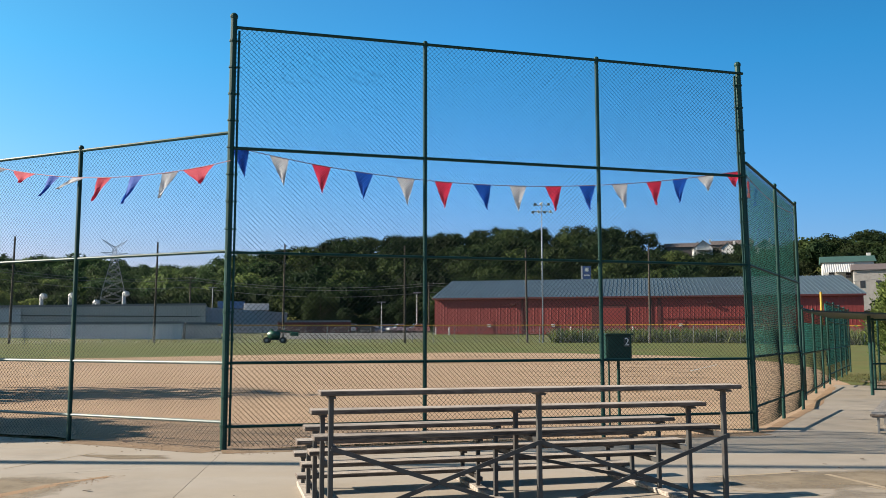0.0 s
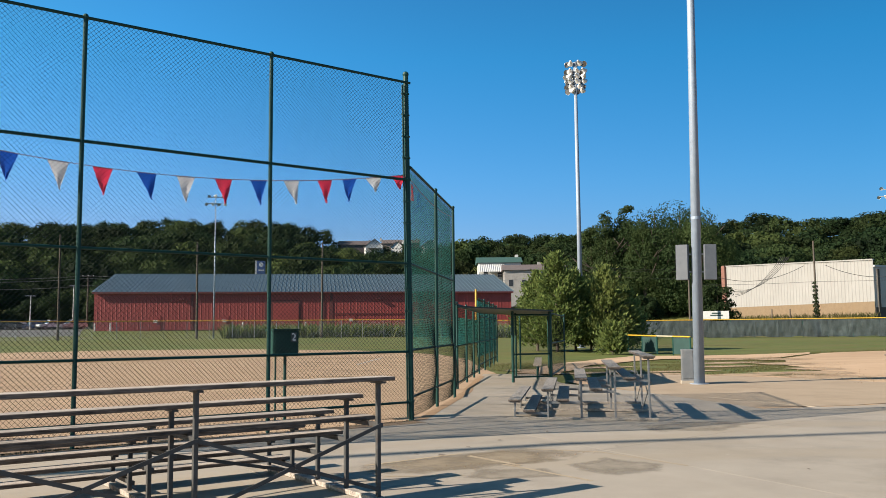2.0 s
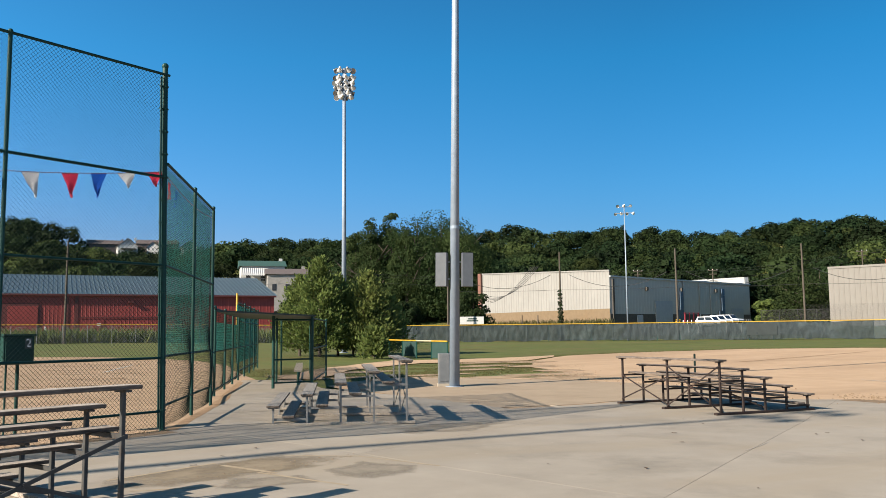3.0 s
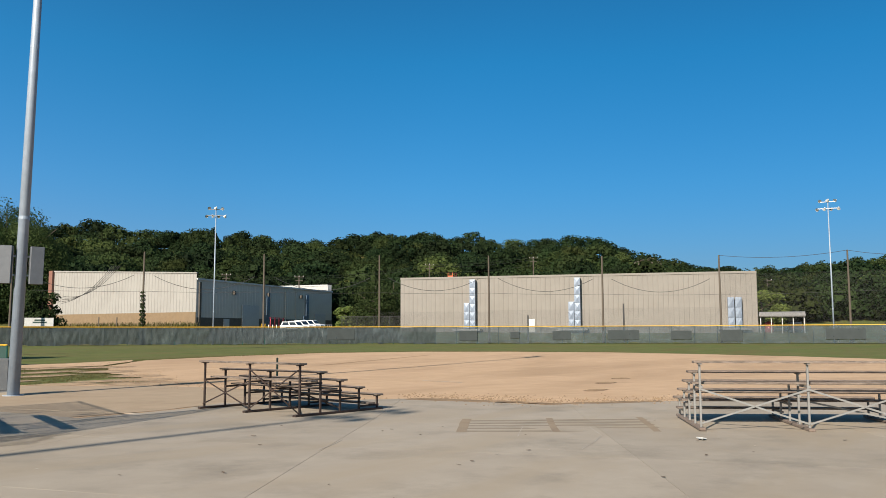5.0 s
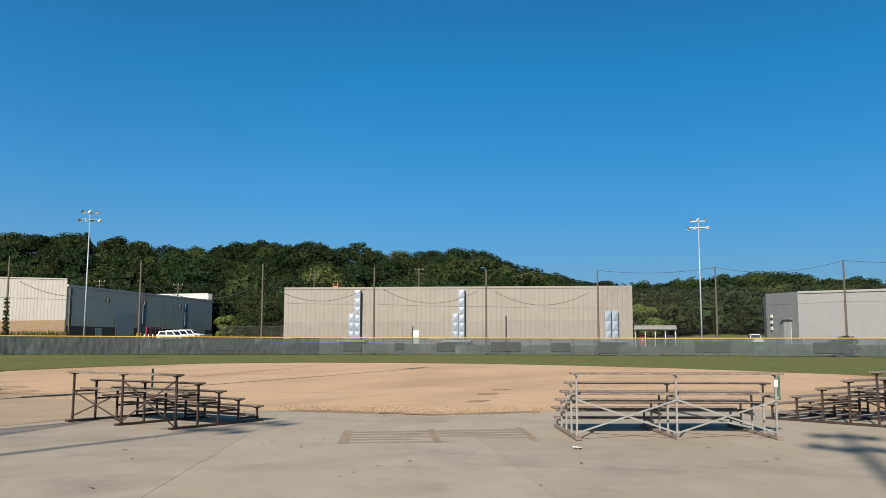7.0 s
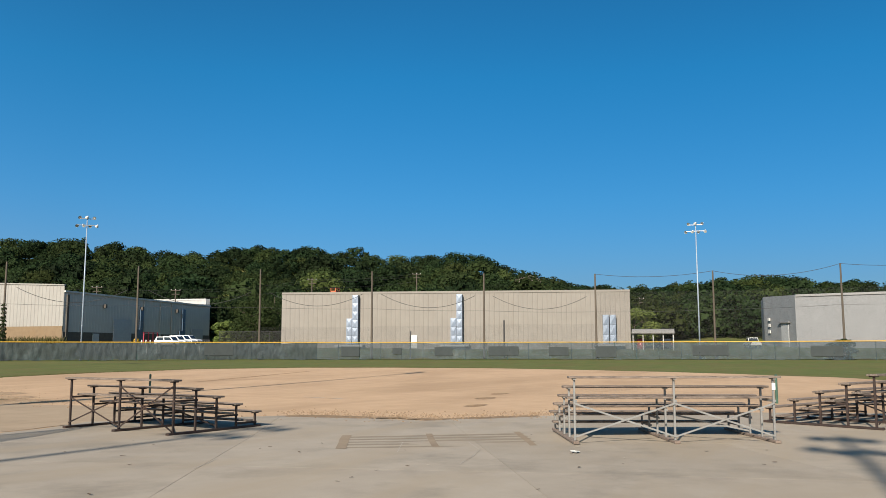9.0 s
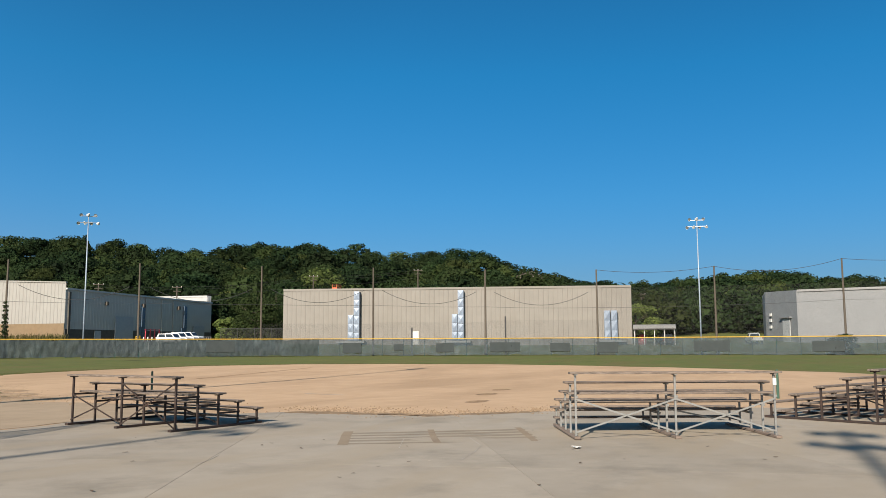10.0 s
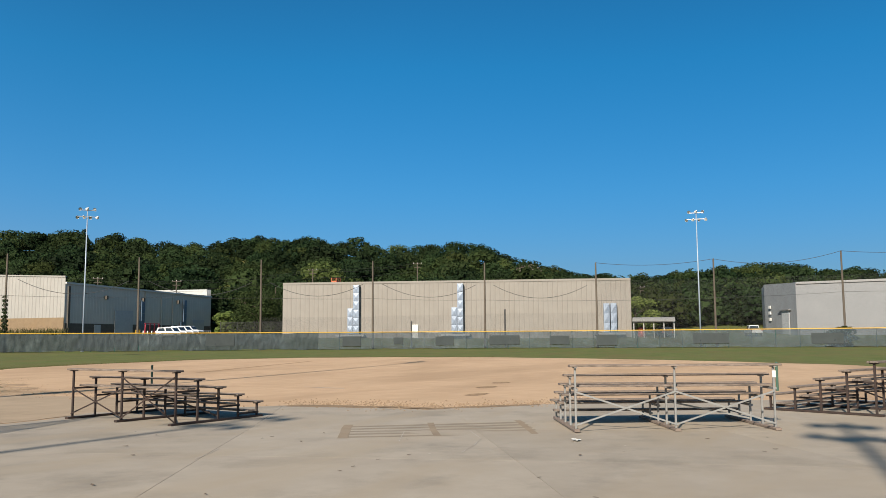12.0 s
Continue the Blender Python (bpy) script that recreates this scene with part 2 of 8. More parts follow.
def link_segments(width, z0, z1, pitch, steps=1):
    """The two families of slanting wires of a chain-link panel, clipped to width by z0..z1."""
    out = []
    h = z1 - z0
    for sign in (1, -1):
        c = -h
        while c < width + h:
            # u = c + w going up, or u = c + h - w
            lo, hi = (max(0, -c), min(h, width - c)) if sign > 0 else (max(0, c + h - width), min(h, c + h))
            if hi - lo > 0.02:
                ws = np.linspace(lo, hi, steps + 1)
                for w0, w1 in zip(ws[:-1], ws[1:]):
                    u0, u1 = (c + w0, c + w1) if sign > 0 else (c + h - w0, c + h - w1)
                    out.append(((u0, z0 + w0), (u1, z0 + w1)))
            c += pitch
    return out


def chain_panel(parent, a, b, z0, z1, pitch=0.075, r=0.0029, material=None, bulge=0.0, steps=1, zoff=0.0, side=0.035):
    """Chain-link fabric between two plan points, hung on the far side of its rails."""
    a, b = Vector((a[0], a[1], 0)), Vector((b[0], b[1], 0))
    d = b - a
    w = d.length
    d.normalize()
    nrm = Vector((-d.y, d.x, 0))
    segs = []
    for (u0, w0), (u1, w1) in link_segments(w, z0, z1, pitch, steps):
        pts = []
        for u, z in ((u0, w0), (u1, w1)):
            k = bulge * math.sin(math.pi * min(max(u / w, 0), 1)) * math.exp(-(((z - z0) / max(z1 - z0, 0.1) - 0.18) / 0.16) ** 2) if bulge else 0
            p = a + d * u + nrm * (side + k)
            pts.append((p.x, p.y, z + zoff))
        segs.append(pts)
    v, f = wires(segs, r)
    return mesh_part("chain_link_mesh", v, f, material or GREEN_WIRE, parent, world_space=True)


def smooth_step(e0, e1, x):
    t = min(max((x - e0) / (e1 - e0), 0.0), 1.0)
    return t * t * (3 - 2 * t)


def polar(az, r, z=0.0):
    """A place by its bearing from the first standpoint (degrees, clockwise from ahead) and its distance."""
    return Vector((r * math.sin(radians(az)), r * math.cos(radians(az)), z))


# bearing and steepness of the wooded skyline
SKYLINE = ((-60, 0.09), (-36, 0.085), (-30, 0.083), (-25, 0.086), (-22, 0.078), (-19, 0.078), (-15, 0.096), (-8, 0.117), (-3, 0.119), (2, 0.125), (8.5, 0.123),
           (12, 0.114), (14, 0.098), (19, 0.100), (22, 0.108), (28, 0.110), (37, 0.116), (39, 0.122), (43, 0.113), (47, 0.121), (50, 0.112), (53, 0.108), (57, 0.119), (60, 0.119), (64, 0.115),
           (66.3, 0.105), (68, 0.112), (71, 0.112), (73.2, 0.104), (74.5, 0.091), (78, 0.078), (82, 0.069), (86, 0.071), (89, 0.079), (91.3, 0.079), (94, 0.072), (100, 0.070), (130, 0.07))
SKY_AZ = [p[0] for p in SKYLINE]
SKY_EL = [p[1] for p in SKYLINE]


def skyline(az):
    return float(np.interp(az, SKY_AZ, SKY_EL))


def ground_z(x, y):
    r = math.hypot(x, y)
    az = math.degrees(math.atan2(x, y))
    rise = 0.87 + (0.37 - 0.87) * smooth_step(12, 34, az)
    z = rise * smooth_step(35, 125, r) + (1.6 + 0.8 * smooth_step(28, 40, az)) * smooth_step(122, 165, r)
    # the plaza falls gently towards the open field
    z -= 0.2 * min(max((x - 6) / 10, 0.0), 1.0) * (1 - smooth_step(40, 100, r)) * (0.5 + 0.5 * min(max((y - 2) / 10, 0.0), 1.0))
    if r > 205:
        view = smooth_step(-75, -50, az) * (1 - smooth_step(110, 130, az))
        top = max(skyline(az) * 400 - 6.5, 4)
        z += view * top * min((r - 205) / 195, 1.0) ** 1.15
    return z


# ---- ground ----
def build_ground():
    radii = [0.0] + [2.2 * 1.09 ** k for k in range(0, 88)] + [5200]
    nseg = 288
    verts = [(0, 0, -0.06)]
    faces = []
    for r in radii[1:]:
        for k in range(nseg):
            a = 2 * math.pi * k / nseg
            x, y = r * math.sin(a), r * math.cos(a)
            verts.append((x, y, ground_z(x, y) - 0.06))
    for i in range(len(radii) - 1):
        for k in range(nseg):
            k2 = (k + 1) % nseg
            if i == 0:
                faces.append((0, 1 + k2, 1 + k))
            else:
                o = 1 + (i - 1) * nseg
                faces.append((o + k, o + k2, o + nseg + k2, o + nseg + k))
    ob = mesh_part("ground", verts, faces, GRASS, smooth=True)
    tagged(ob, "mown summer grass with dry patches, rising gently to the hills", "ground", "", "structure")


build_ground()


def ragged(points, amount, step=0.8, seed=0):
    """A closed outline, divided and roughened."""
    out = []
    n = len(points)
    for i in range(n):
        a, b = Vector(points[i]), Vector(points[(i + 1) % n])
        k = max(1, int((b - a).length / step))
        for j in range(k):
            p = a.lerp(b, j / k)
            o = noise.noise_vector(Vector((p.x * 0.35, p.y * 0.35, seed))) + 0.5 * noise.noise_vector(Vector((p.x * 1.3, p.y * 1.3, seed + 7)))
            out.append(Vector((p.x + amount * o.x, p.y + amount * o.y)))
    return out


def ground_sheet(name, outline, lift, material, label, category, cell=3.0):
    """A thin sheet that follows the ground inside an outline."""
    bm = nb()
    vs = [bm.verts.new((p.x, p.y, 0)) for p in outline]
    bm.faces.new(vs)
    bmesh.ops.triangulate(bm, faces=bm.faces[:])
    xs = [p.x for p in outline]
    ys = [p.y for p in outline]
    for axis, lo, hi in ((0, min(xs), max(xs)), (1, min(ys), max(ys))):
        c = lo + cell
        while c < hi:
            co = [0, 0, 0]
            no = [0, 0, 0]
            co[axis], no[axis] = c, 1
            bmesh.ops.bisect_plane(bm, geom=bm.verts[:] + bm.edges[:] + bm.faces[:], plane_co=co, plane_no=no)
            c += cell
    for v in bm.verts:
        v.co.z = ground_z(v.co.x, v.co.y) + lift
    for f in bm.faces:
        if f.normal.z < 0:
            f.normal_flip()
    bm.normal_update()
    if sum(f.normal.z for f in bm.faces) < 0:
        bmesh.ops.reverse_faces(bm, faces=bm.faces[:])
    ob = part(name, bm, material, smooth=True)
    return tagged(ob, label, category, "", "structure")


def film_material(m, scale):
    """Thin the cover out towards its edge and through a noise, so that the ground below shows."""
    n, l = m.node_tree.nodes, m.node_tree.links
    cov = n.new("ShaderNodeAttribute")
    cov.attribute_name = "cover"
    geo = n.new("ShaderNodeNewGeometry")
    nz = n.new("ShaderNodeTexNoise")
    nz.inputs["Scale"].default_value = scale
    nz.inputs["Detail"].default_value = 6
    nz.inputs["Roughness"].default_value = 0.7
    l.new(geo.outputs["Position"], nz.inputs["Vector"])
    add = n.new("ShaderNodeMath")
    l.new(cov.outputs["Fac"], add.inputs[0])
    l.new(nz.outputs["Fac"], add.inputs[1])
    sharp = n.new("ShaderNodeMapRange")
    sharp.inputs["From Min"].default_value, sharp.inputs["From Max"].default_value = 0.72, 1.15
    l.new(add.outputs[0], sharp.inputs["Value"])
    tr = n.new("ShaderNodeBsdfTransparent")
    mx = n.new("ShaderNodeMixShader")
    l.new(sharp.outputs[0], mx.inputs["Fac"])
    l.new(tr.outputs[0], mx.inputs[1])
    l.new(n["Principled BSDF"].outputs[0], mx.inputs[2])
    l.new(mx.outputs[0], n["Material Output"].inputs["Surface"])
    return m


def film(name, points, lift, material, label, category, seed):
    """A thin deposit that fades out towards its ragged outline."""
    edge = ragged(points, 0.15, 0.3, seed)
    c = Vector((sum(p.x for p in edge) / len(edge), sum(p.y for p in edge) / len(edge)))
    n, rings = len(edge), (1.0, 0.85, 0.65, 0.42, 0.2)
    verts, cover, faces = [], [], []
    for s in rings:
        for p in edge:
            q = c.lerp(p, s)
            verts.append((q.x, q.y, ground_z(q.x, q.y) + lift))
            cover.append(min((1 - s) / 0.5, 1.0) * 0.62)
    verts.append((c.x, c.y, ground_z(c.x, c.y) + lift))
    cover.append(0.62)
    for i in range(len(rings) - 1):
        for k in range(n):
            k2 = (k + 1) % n
            faces.append((i * n + k, i * n + k2, (i + 1) * n + k2, (i + 1) * n + k))
    for k in range(n):
        faces.append(((len(rings) - 1) * n + k, (len(rings) - 1) * n + (k + 1) % n, len(verts) - 1))
    if sum(p.x * q.y - q.x * p.y for p, q in zip(edge, edge[1:] + edge[:1])) < 0:
        faces = [f[::-1] for f in faces]
    ob = mesh_part(name, verts, faces, material, smooth=True)
    at = ob.data.attributes.new("cover", "FLOAT", "POINT")
    at.data.foreach_set("value", np.array(cover, dtype=np.float32))
    return tagged(ob, label, category, "", "structure")


POST_L, POST_2, POST_3, POST_R = Vector((-3.78, 12.80)), Vector((-0.86, 13.73)), Vector((2.06, 14.66)), Vector((4.84, 15.57))
WING_END = Vector((7.55, 20.71))
DUG_B = Vector((12.5, 31.6))

# dirt of the two ball fields
ground_sheet("infield_dirt", ragged([(-60, 37), (-3.9, 12.9), (5.3, 15.75), (8.3, 21.2), (13.6, 32.2), (18.9, 50)] + [(19.5, 57), (18.3, 62), (15.8, 66.8), (7, 71.8), (-1.5, 73), (-9, 71.3), (-16, 68), (-24.5, 60.7), (-31.3, 54.4)] + [(-48, 44)], 0.25, 1.2, 1),
             -0.016, DIRT_RAKED, "raked tan infield dirt of the fenced ball field", "infield", 2.0)
ground_sheet("infield_dirt", ragged([(12.7, 15.6), (12.8, 22.0), (14.5, 28.0), (18.5, 31.5), (21, 30.2), (24.3, 25.8), (28.5, 31), (31, 36.3), (36, 41.5), (42.8, 46.3), (51.5, 46.6), (62, 44.8), (68.5, 39), (72, 31), (72.9, 22), (70.6, 13), (66, 5), (58, -4.5)] + [(44, -14), (27.5, -10), (25.5, 0.3), (22.9, 5.3), (20.7, 8.1), (21.3, 12.6), (18.1, 16.1), (16.4, 15.7)], 0.35, 1.0, 2),
             -0.016, DIRT, "raked tan infield dirt of the open ball field", "infield", 2.0)
ground_sheet("dirt_path", ragged([(15, 34), (21, 42), (30, 49), (37, 46.5), (43, 47.5), (40, 44.5), (36, 42), (29, 44), (22, 40), (16.5, 32.5)], 0.4, 1.0, 3),
             -0.009, DIRT, "worn dirt path across the grass", "path")

# concrete, in slabs with open joints
PLAZA = [(-30, 23.2), (-3.84, 12.62), (4.98, 15.42), (7.72, 20.7), (13.3, 33.2), (15.6, 32.6), (13.4, 26.4), (13.6, 21.2), (13.2, 16.0), (16.4, 16.2), (18.3, 16.6), (21.9, 12.8), (21.2, 8.2), (23.4, 5.6),
         (26, 0.5), (28, -9), (12, -30), (-30, -26)]


def clip_half(poly, p, nrm):
    out = []
    for i in range(len(poly)):
        a, b = poly[i], poly[(i + 1) % len(poly)]
        da, db = (a - p).dot(nrm), (b - p).dot(nrm)
        if da >= 0:
            out.append(a)
        if (da >= 0) != (db >= 0):
            out.append(a.lerp(b, da / (da - db)))
    return out


def build_plaza():
    root = tagged(thing("concrete_plaza", 0, 0, 0), "worn grey-beige concrete slabs with open joints and stains", "pavement", "", "structure")
    # two families of joints: the way across each, the first joint and the spacing
    nu, first_u, step_u = Vector((0.9874, 0.158)), -1.683, 4.72
    nv, first_v, step_v = Vector((-0.42, 0.9075)), 2.55, 4.6
    gap = 0.003
    outline = [Vector(p) for p in ragged(PLAZA, 0.05, 1.5, 5)]
    for i in range(-7, 8):
        for j in range(-9, 7):
            poly = outline
            for nrm, at, sign in ((nu, first_u + i * step_u + gap, 1), (nu, first_u + (i + 1) * step_u - gap, -1), (nv, first_v + j * step_v + gap, 1), (nv, first_v + (j + 1) * step_v - gap, -1)):
                if len(poly) > 2:
                    poly = clip_half(poly, nrm * at, nrm * sign)
            if len(poly) < 3 or abs(sum(p.x * q.y - q.x * p.y for p, q in zip(poly, poly[1:] + poly[:1]))) < 0.04:
                continue
            bm = nb()
            top = [bm.verts.new((p.x, p.y, 0)) for p in poly]
            low = [bm.verts.new((p.x, p.y, -0.1)) for p in poly]
            f = bm.faces.new(top)
            f.normal_update()
            if f.normal.z < 0:
                f.normal_flip()
            for k in range(len(poly)):
                k2 = (k + 1) % len(poly)
                bm.faces.new((top[k], low[k], low[k2], top[k2]))
            # cut fine enough to follow the fall of the plaza
            for axis in (0, 1):
                c = math.ceil(min(p[axis] for p in poly) / 1.5) * 1.5
                while c < max(p[axis] for p in poly):
                    co, no = [0, 0, 0], [0, 0, 0]
                    co[axis], no[axis] = c, 1
                    bmesh.ops.bisect_plane(bm, geom=bm.verts[:] + bm.edges[:] + bm.faces[:], plane_co=co, plane_no=no)
                    c += 1.5
            for v in bm.verts:
                v.co.z += ground_z(v.co.x, v.co.y)
            part("slab", bm, CONCRETE, root)


build_plaza()


# ---- fences of the near ball field ----
RAILS = (0.33, 1.27, 2.93, 4.54, 6.45)


def pipe_post(root, p, h, r, base=0.0, cap=True, lean=(0, 0), name="post"):
    bm = nb()
    tube(bm, (p[0], p[1], base - 0.05), (p[0] + lean[0], p[1] + lean[1], h), r, 10)
    if cap:
        bmesh.ops.create_uvsphere(bm, u_segments=10, v_segments=6, radius=r * 1.25, matrix=pose(p[0] + lean[0], p[1] + lean[1], h))
    return part(name, bm, GREEN_PAINT, root, world_space=True, smooth=False)


def rail(root, a, b, z, r, z2=None, material=None, name="rail"):
    bm = nb()
    tube(bm, (a[0], a[1], z), (b[0], b[1], z if z2 is None else z2), r, 8)
    return part(name, bm, material or GREEN_PAINT, root, world_space=True)


def bands(root, p, zs, r, d):
    """Tension bands with their bolts round a post."""
    for z in zs:
        bm = nb()
        tube(bm, (p[0], p[1], z - 0.012), (p[0], p[1], z + 0.012), r * 1.18, 10)
        box(bm, (p[0] + d[0] * r * 1.6, p[1] + d[1] * r * 1.6, z), (0.05, 0.02, 0.024), math.degrees(math.atan2(d[1], d[0])))
        part("tension_band", bm, GREEN_PAINT, root, world_space=True)


def build_backstop():
    root = thing("backstop_fence", POST_L.x, POST_L.y, 0, 0, "tall dark green chain-link backstop with steel posts and rails", "fence")
    posts = (POST_L, POST_2, POST_3, POST_R)
    for i, p in enumerate(posts):
        outer = i in (0, 3)
        pipe_post(root, p, 6.62 if outer else 6.47, 0.05 if outer else 0.034, lean=(-0.08, 0.02) if i == 3 else (0, 0))
    for a, b in zip(posts[:-1], posts[1:]):
        for z in RAILS:
            rail(root, a, b, z, 0.026 if z in (RAILS[-1], RAILS[3]) else 0.023)
        chain_panel(root, a, b, 0.03, 6.45, 0.075, 0.0032)
    d = (POST_R - POST_L).normalized()
    n_ = Vector((-d.y, d.x))
    for p, s in ((POST_L, 1), (POST_R, -1)):
        q = p + d * s * 0.085
        lx = -0.08 if s < 0 else 0
        bm = nb()
        tube(bm, (q.x, q.y, 0.05), (q.x + lx, q.y, 6.4), 0.018, 6)
        part("tension_bar", bm, GREEN_PAINT, root, world_space=True)
        for k in range(15):
            z = 0.35 + 0.42 * k
            bands(root, p + (Vector((-0.08, 0.02)) * z / 6.6 if s < 0 else Vector((0, 0))), [z], 0.055, (d.x * s, d.y * s))


def build_wing(posts, top, name, label, rails, pitch=0.075, bulge=0.0, end_r=0.036, wire=0.0029, bright=(), side=0.035):
    root = thing(name, posts[0].x, posts[0].y, 0, 0, label, "fence")
    for i, p in enumerate(posts[1:]):
        pipe_post(root, p, top + 0.05, end_r)
    for a, b in zip(posts[:-1], posts[1:]):
        for z in rails:
            rail(root, a, b, z, 0.024, material=RAIL_SUNLIT if z in bright else None)
        rail(root, a, b, top, 0.027, name="top_rail")
        chain_panel(root, a, b, 0.04, top, pitch, wire, bulge=bulge, steps=10 if bulge else 1, side=side)
    return root


build_backstop()
left_dir = Vector((-2.90, 1.14))
build_wing([POST_L, POST_L + left_dir, POST_L + left_dir * 2, POST_L + left_dir * 3, POST_L + left_dir * 4.1], 4.78, "side_fence",
           "dark green chain-link side fence with three steel rails", (0.4, 1.27, 2.95), bright=(0.4, 1.27), side=-0.04)
WING_MID = POST_R.lerp(WING_END, 0.52)
right_wing = build_wing([POST_R, WING_MID, WING_END], 4.79, "side_fence", "green chain-link side fence with bulging fabric and teal net", (0.42, 1.3, 2.93), bulge=-0.22)
# the net hung behind the upper part
for a, b in ((POST_R, WING_MID), (WING_MID, WING_END)):
    chain_panel(right_wing, a, b, 1.3, 4.75, 0.034, 0.0011, TEAL_NET, side=0.075)

DUG_A = Vector((8.75, 23.8))
low = build_wing([WING_END, DUG_A, DUG_A.lerp(DUG_B, 0.36), DUG_A.lerp(DUG_B, 0.7), DUG_B], 2.42, "dugout_fence", "low green chain-link fence in front of the dugout", (0.12, 1.2), 0.1, bulge=-0.1, wire=0.0022)
for a, b in ((DUG_A, DUG_A.lerp(DUG_B, 0.36)), (DUG_A.lerp(DUG_B, 0.36), DUG_A.lerp(DUG_B, 0.7)), (DUG_A.lerp(DUG_B, 0.7), DUG_B)):
    chain_panel(low, a, b, 1.2, 2.05, 0.034, 0.0018, TEAL_NET, side=0.075)
far_dir = Vector((0.44, 0.9))
far = build_wing([DUG_B, DUG_B + far_dir * 3, DUG_B + far_dir * 6, DUG_B + far_dir * 9, DUG_B + far_dir * 12], 2.9, "outfield_side_fence", "green chain-link fence with teal windscreen", (0.3, 1.2, 2.2), 0.12, wire=0.0025)
for k in range(4):
    chain_panel(far, DUG_B + far_dir * 3 * k, DUG_B + far_dir * 3 * (k + 1), 0.6, 2.85, 0.034, 0.0030, TEAL_NET, side=0.07)


def build_dugout():
    c = Vector((11.45, 25.9))
    d = Vector((12.82, 25.9))
    run = (DUG_B - DUG_A).normalized()
    root = thing("dugout", c.x, c.y, 0, 0, "open green steel dugout with a flat dark roof and chain-link sides", "dugout")
    length = 9.6
    near_l, near_r = DUG_A + Vector((0.05, -0.02)), d
    far_l, far_r = near_l + run * length, near_r + run * length
    # roof
    bm = nb()
    z0, z1 = 2.33, 2.26
    ov = run * 0.35
    pts = [(near_l - ov, z0), (near_r - ov + Vector((0.15, 0.05)), z1), (far_r + ov, z1), (far_l + ov, z0)]
    up = [bm.verts.new((p.x, p.y, z + 0.045)) for p, z in pts]
    dn = [bm.verts.new((p.x, p.y, z)) for p, z in pts]
    bm.faces.new(up)
    bm.faces.new(dn[::-1])
    for k in range(4):
        bm.faces.new((dn[k], dn[(k + 1) % 4], up[(k + 1) % 4], up[k]))
    bmesh.ops.recalc_face_normals(bm, faces=bm.faces[:])
    part("roof", bm, surf("dark green roof sheet", (0.012, 0.035, 0.03), (0.02, 0.05, 0.042), 4, 0.5, 0.2, 0.1), root, "flat dark green sheet roof", world_space=True)
    for p, r in ((c, 0.05), (c + run * 3.2, 0.04), (d, 0.055), (d + run * 4.7, 0.05), (far_r, 0.05), (c + run * 9.2, 0.04)):
        pipe_post(root, p, 2.27, r, cap=False)
    for z in (0.12, 0.86, 2.15):
        rail(root, c, d, z, 0.028)
    for z in (0.15, 1.3, 2.15):
        rail(root, d, far_r, z, 0.028)
    chain_panel(root, c, d, 0.1, 2.15, 0.1, 0.0025)
    # players' bench inside
    bm = nb()
    b0, b1 = d - Vector((0.6, 0.2)) + run * 0.8, far_r - Vector((0.6, 0.2)) - run * 0.8
    beam(bm, (b0.x, b0.y, 0.45), (b1.x, b1.y, 0.45), 0.28, 0.04)
    part("bench_plank", bm, WOOD_GREY, root, world_space=True)
    for k in range(4):
        p = b0.lerp(b1, k / 3)
        bm = nb()
        tube(bm, (p.x, p.y, 0), (p.x, p.y, 0.43), 0.03, 6)
        part("bench_leg", bm, GREEN_PAINT, root, world_space=True)


build_dugout()
SIDE_A, SIDE_B = Vector((12.9, 26.0)), Vector((16.4, 31.9))
build_wing([SIDE_A, SIDE_B], 2.2, "dugout_side_fence", "plain dark chain-link fence beside the dugout", (0.15, 1.2), 0.16, wire=0.002)


# ---- pennants ----
def cloth(name, colour, colour2, see):
    m = surf(name, colour, colour2, 12, 0.75, 0, 0.3, 120)
    b = m.node_tree.nodes["Principled BSDF"]
    b.inputs["Transmission Weight"].default_value = 0
    b.inputs["Subsurface Weight"].default_value = 0
    tr = m.node_tree.nodes.new("ShaderNodeBsdfTranslucent")
    tr.inputs["Color"].default_value = (*colour2, 1)
    mx = m.node_tree.nodes.new("ShaderNodeMixShader")
    mx.inputs["Fac"].default_value = see
    out = m.node_tree.nodes["Material Output"]
    m.node_tree.links.new(b.outputs[0], mx.inputs[1])
    m.node_tree.links.new(tr.outputs[0], mx.inputs[2])
    m.node_tree.links.new(mx.outputs[0], out.inputs["Surface"])
    return m


RED_CLOTH = cloth("red pennant cloth", (0.64, 0.03, 0.07), (0.78, 0.05, 0.11), 0.4)
BLUE_CLOTH = cloth("blue pennant cloth", (0.012, 0.075, 0.44), (0.018, 0.115, 0.60), 0.35)
WHITE_CLOTH = cloth("white pennant cloth", (0.56, 0.57, 0.60), (0.66, 0.67, 0.70), 0.4)
STRING = surf("faded pink cord", (0.5, 0.22, 0.25), (0.6, 0.3, 0.33), 20, 0.8, 0, 0)


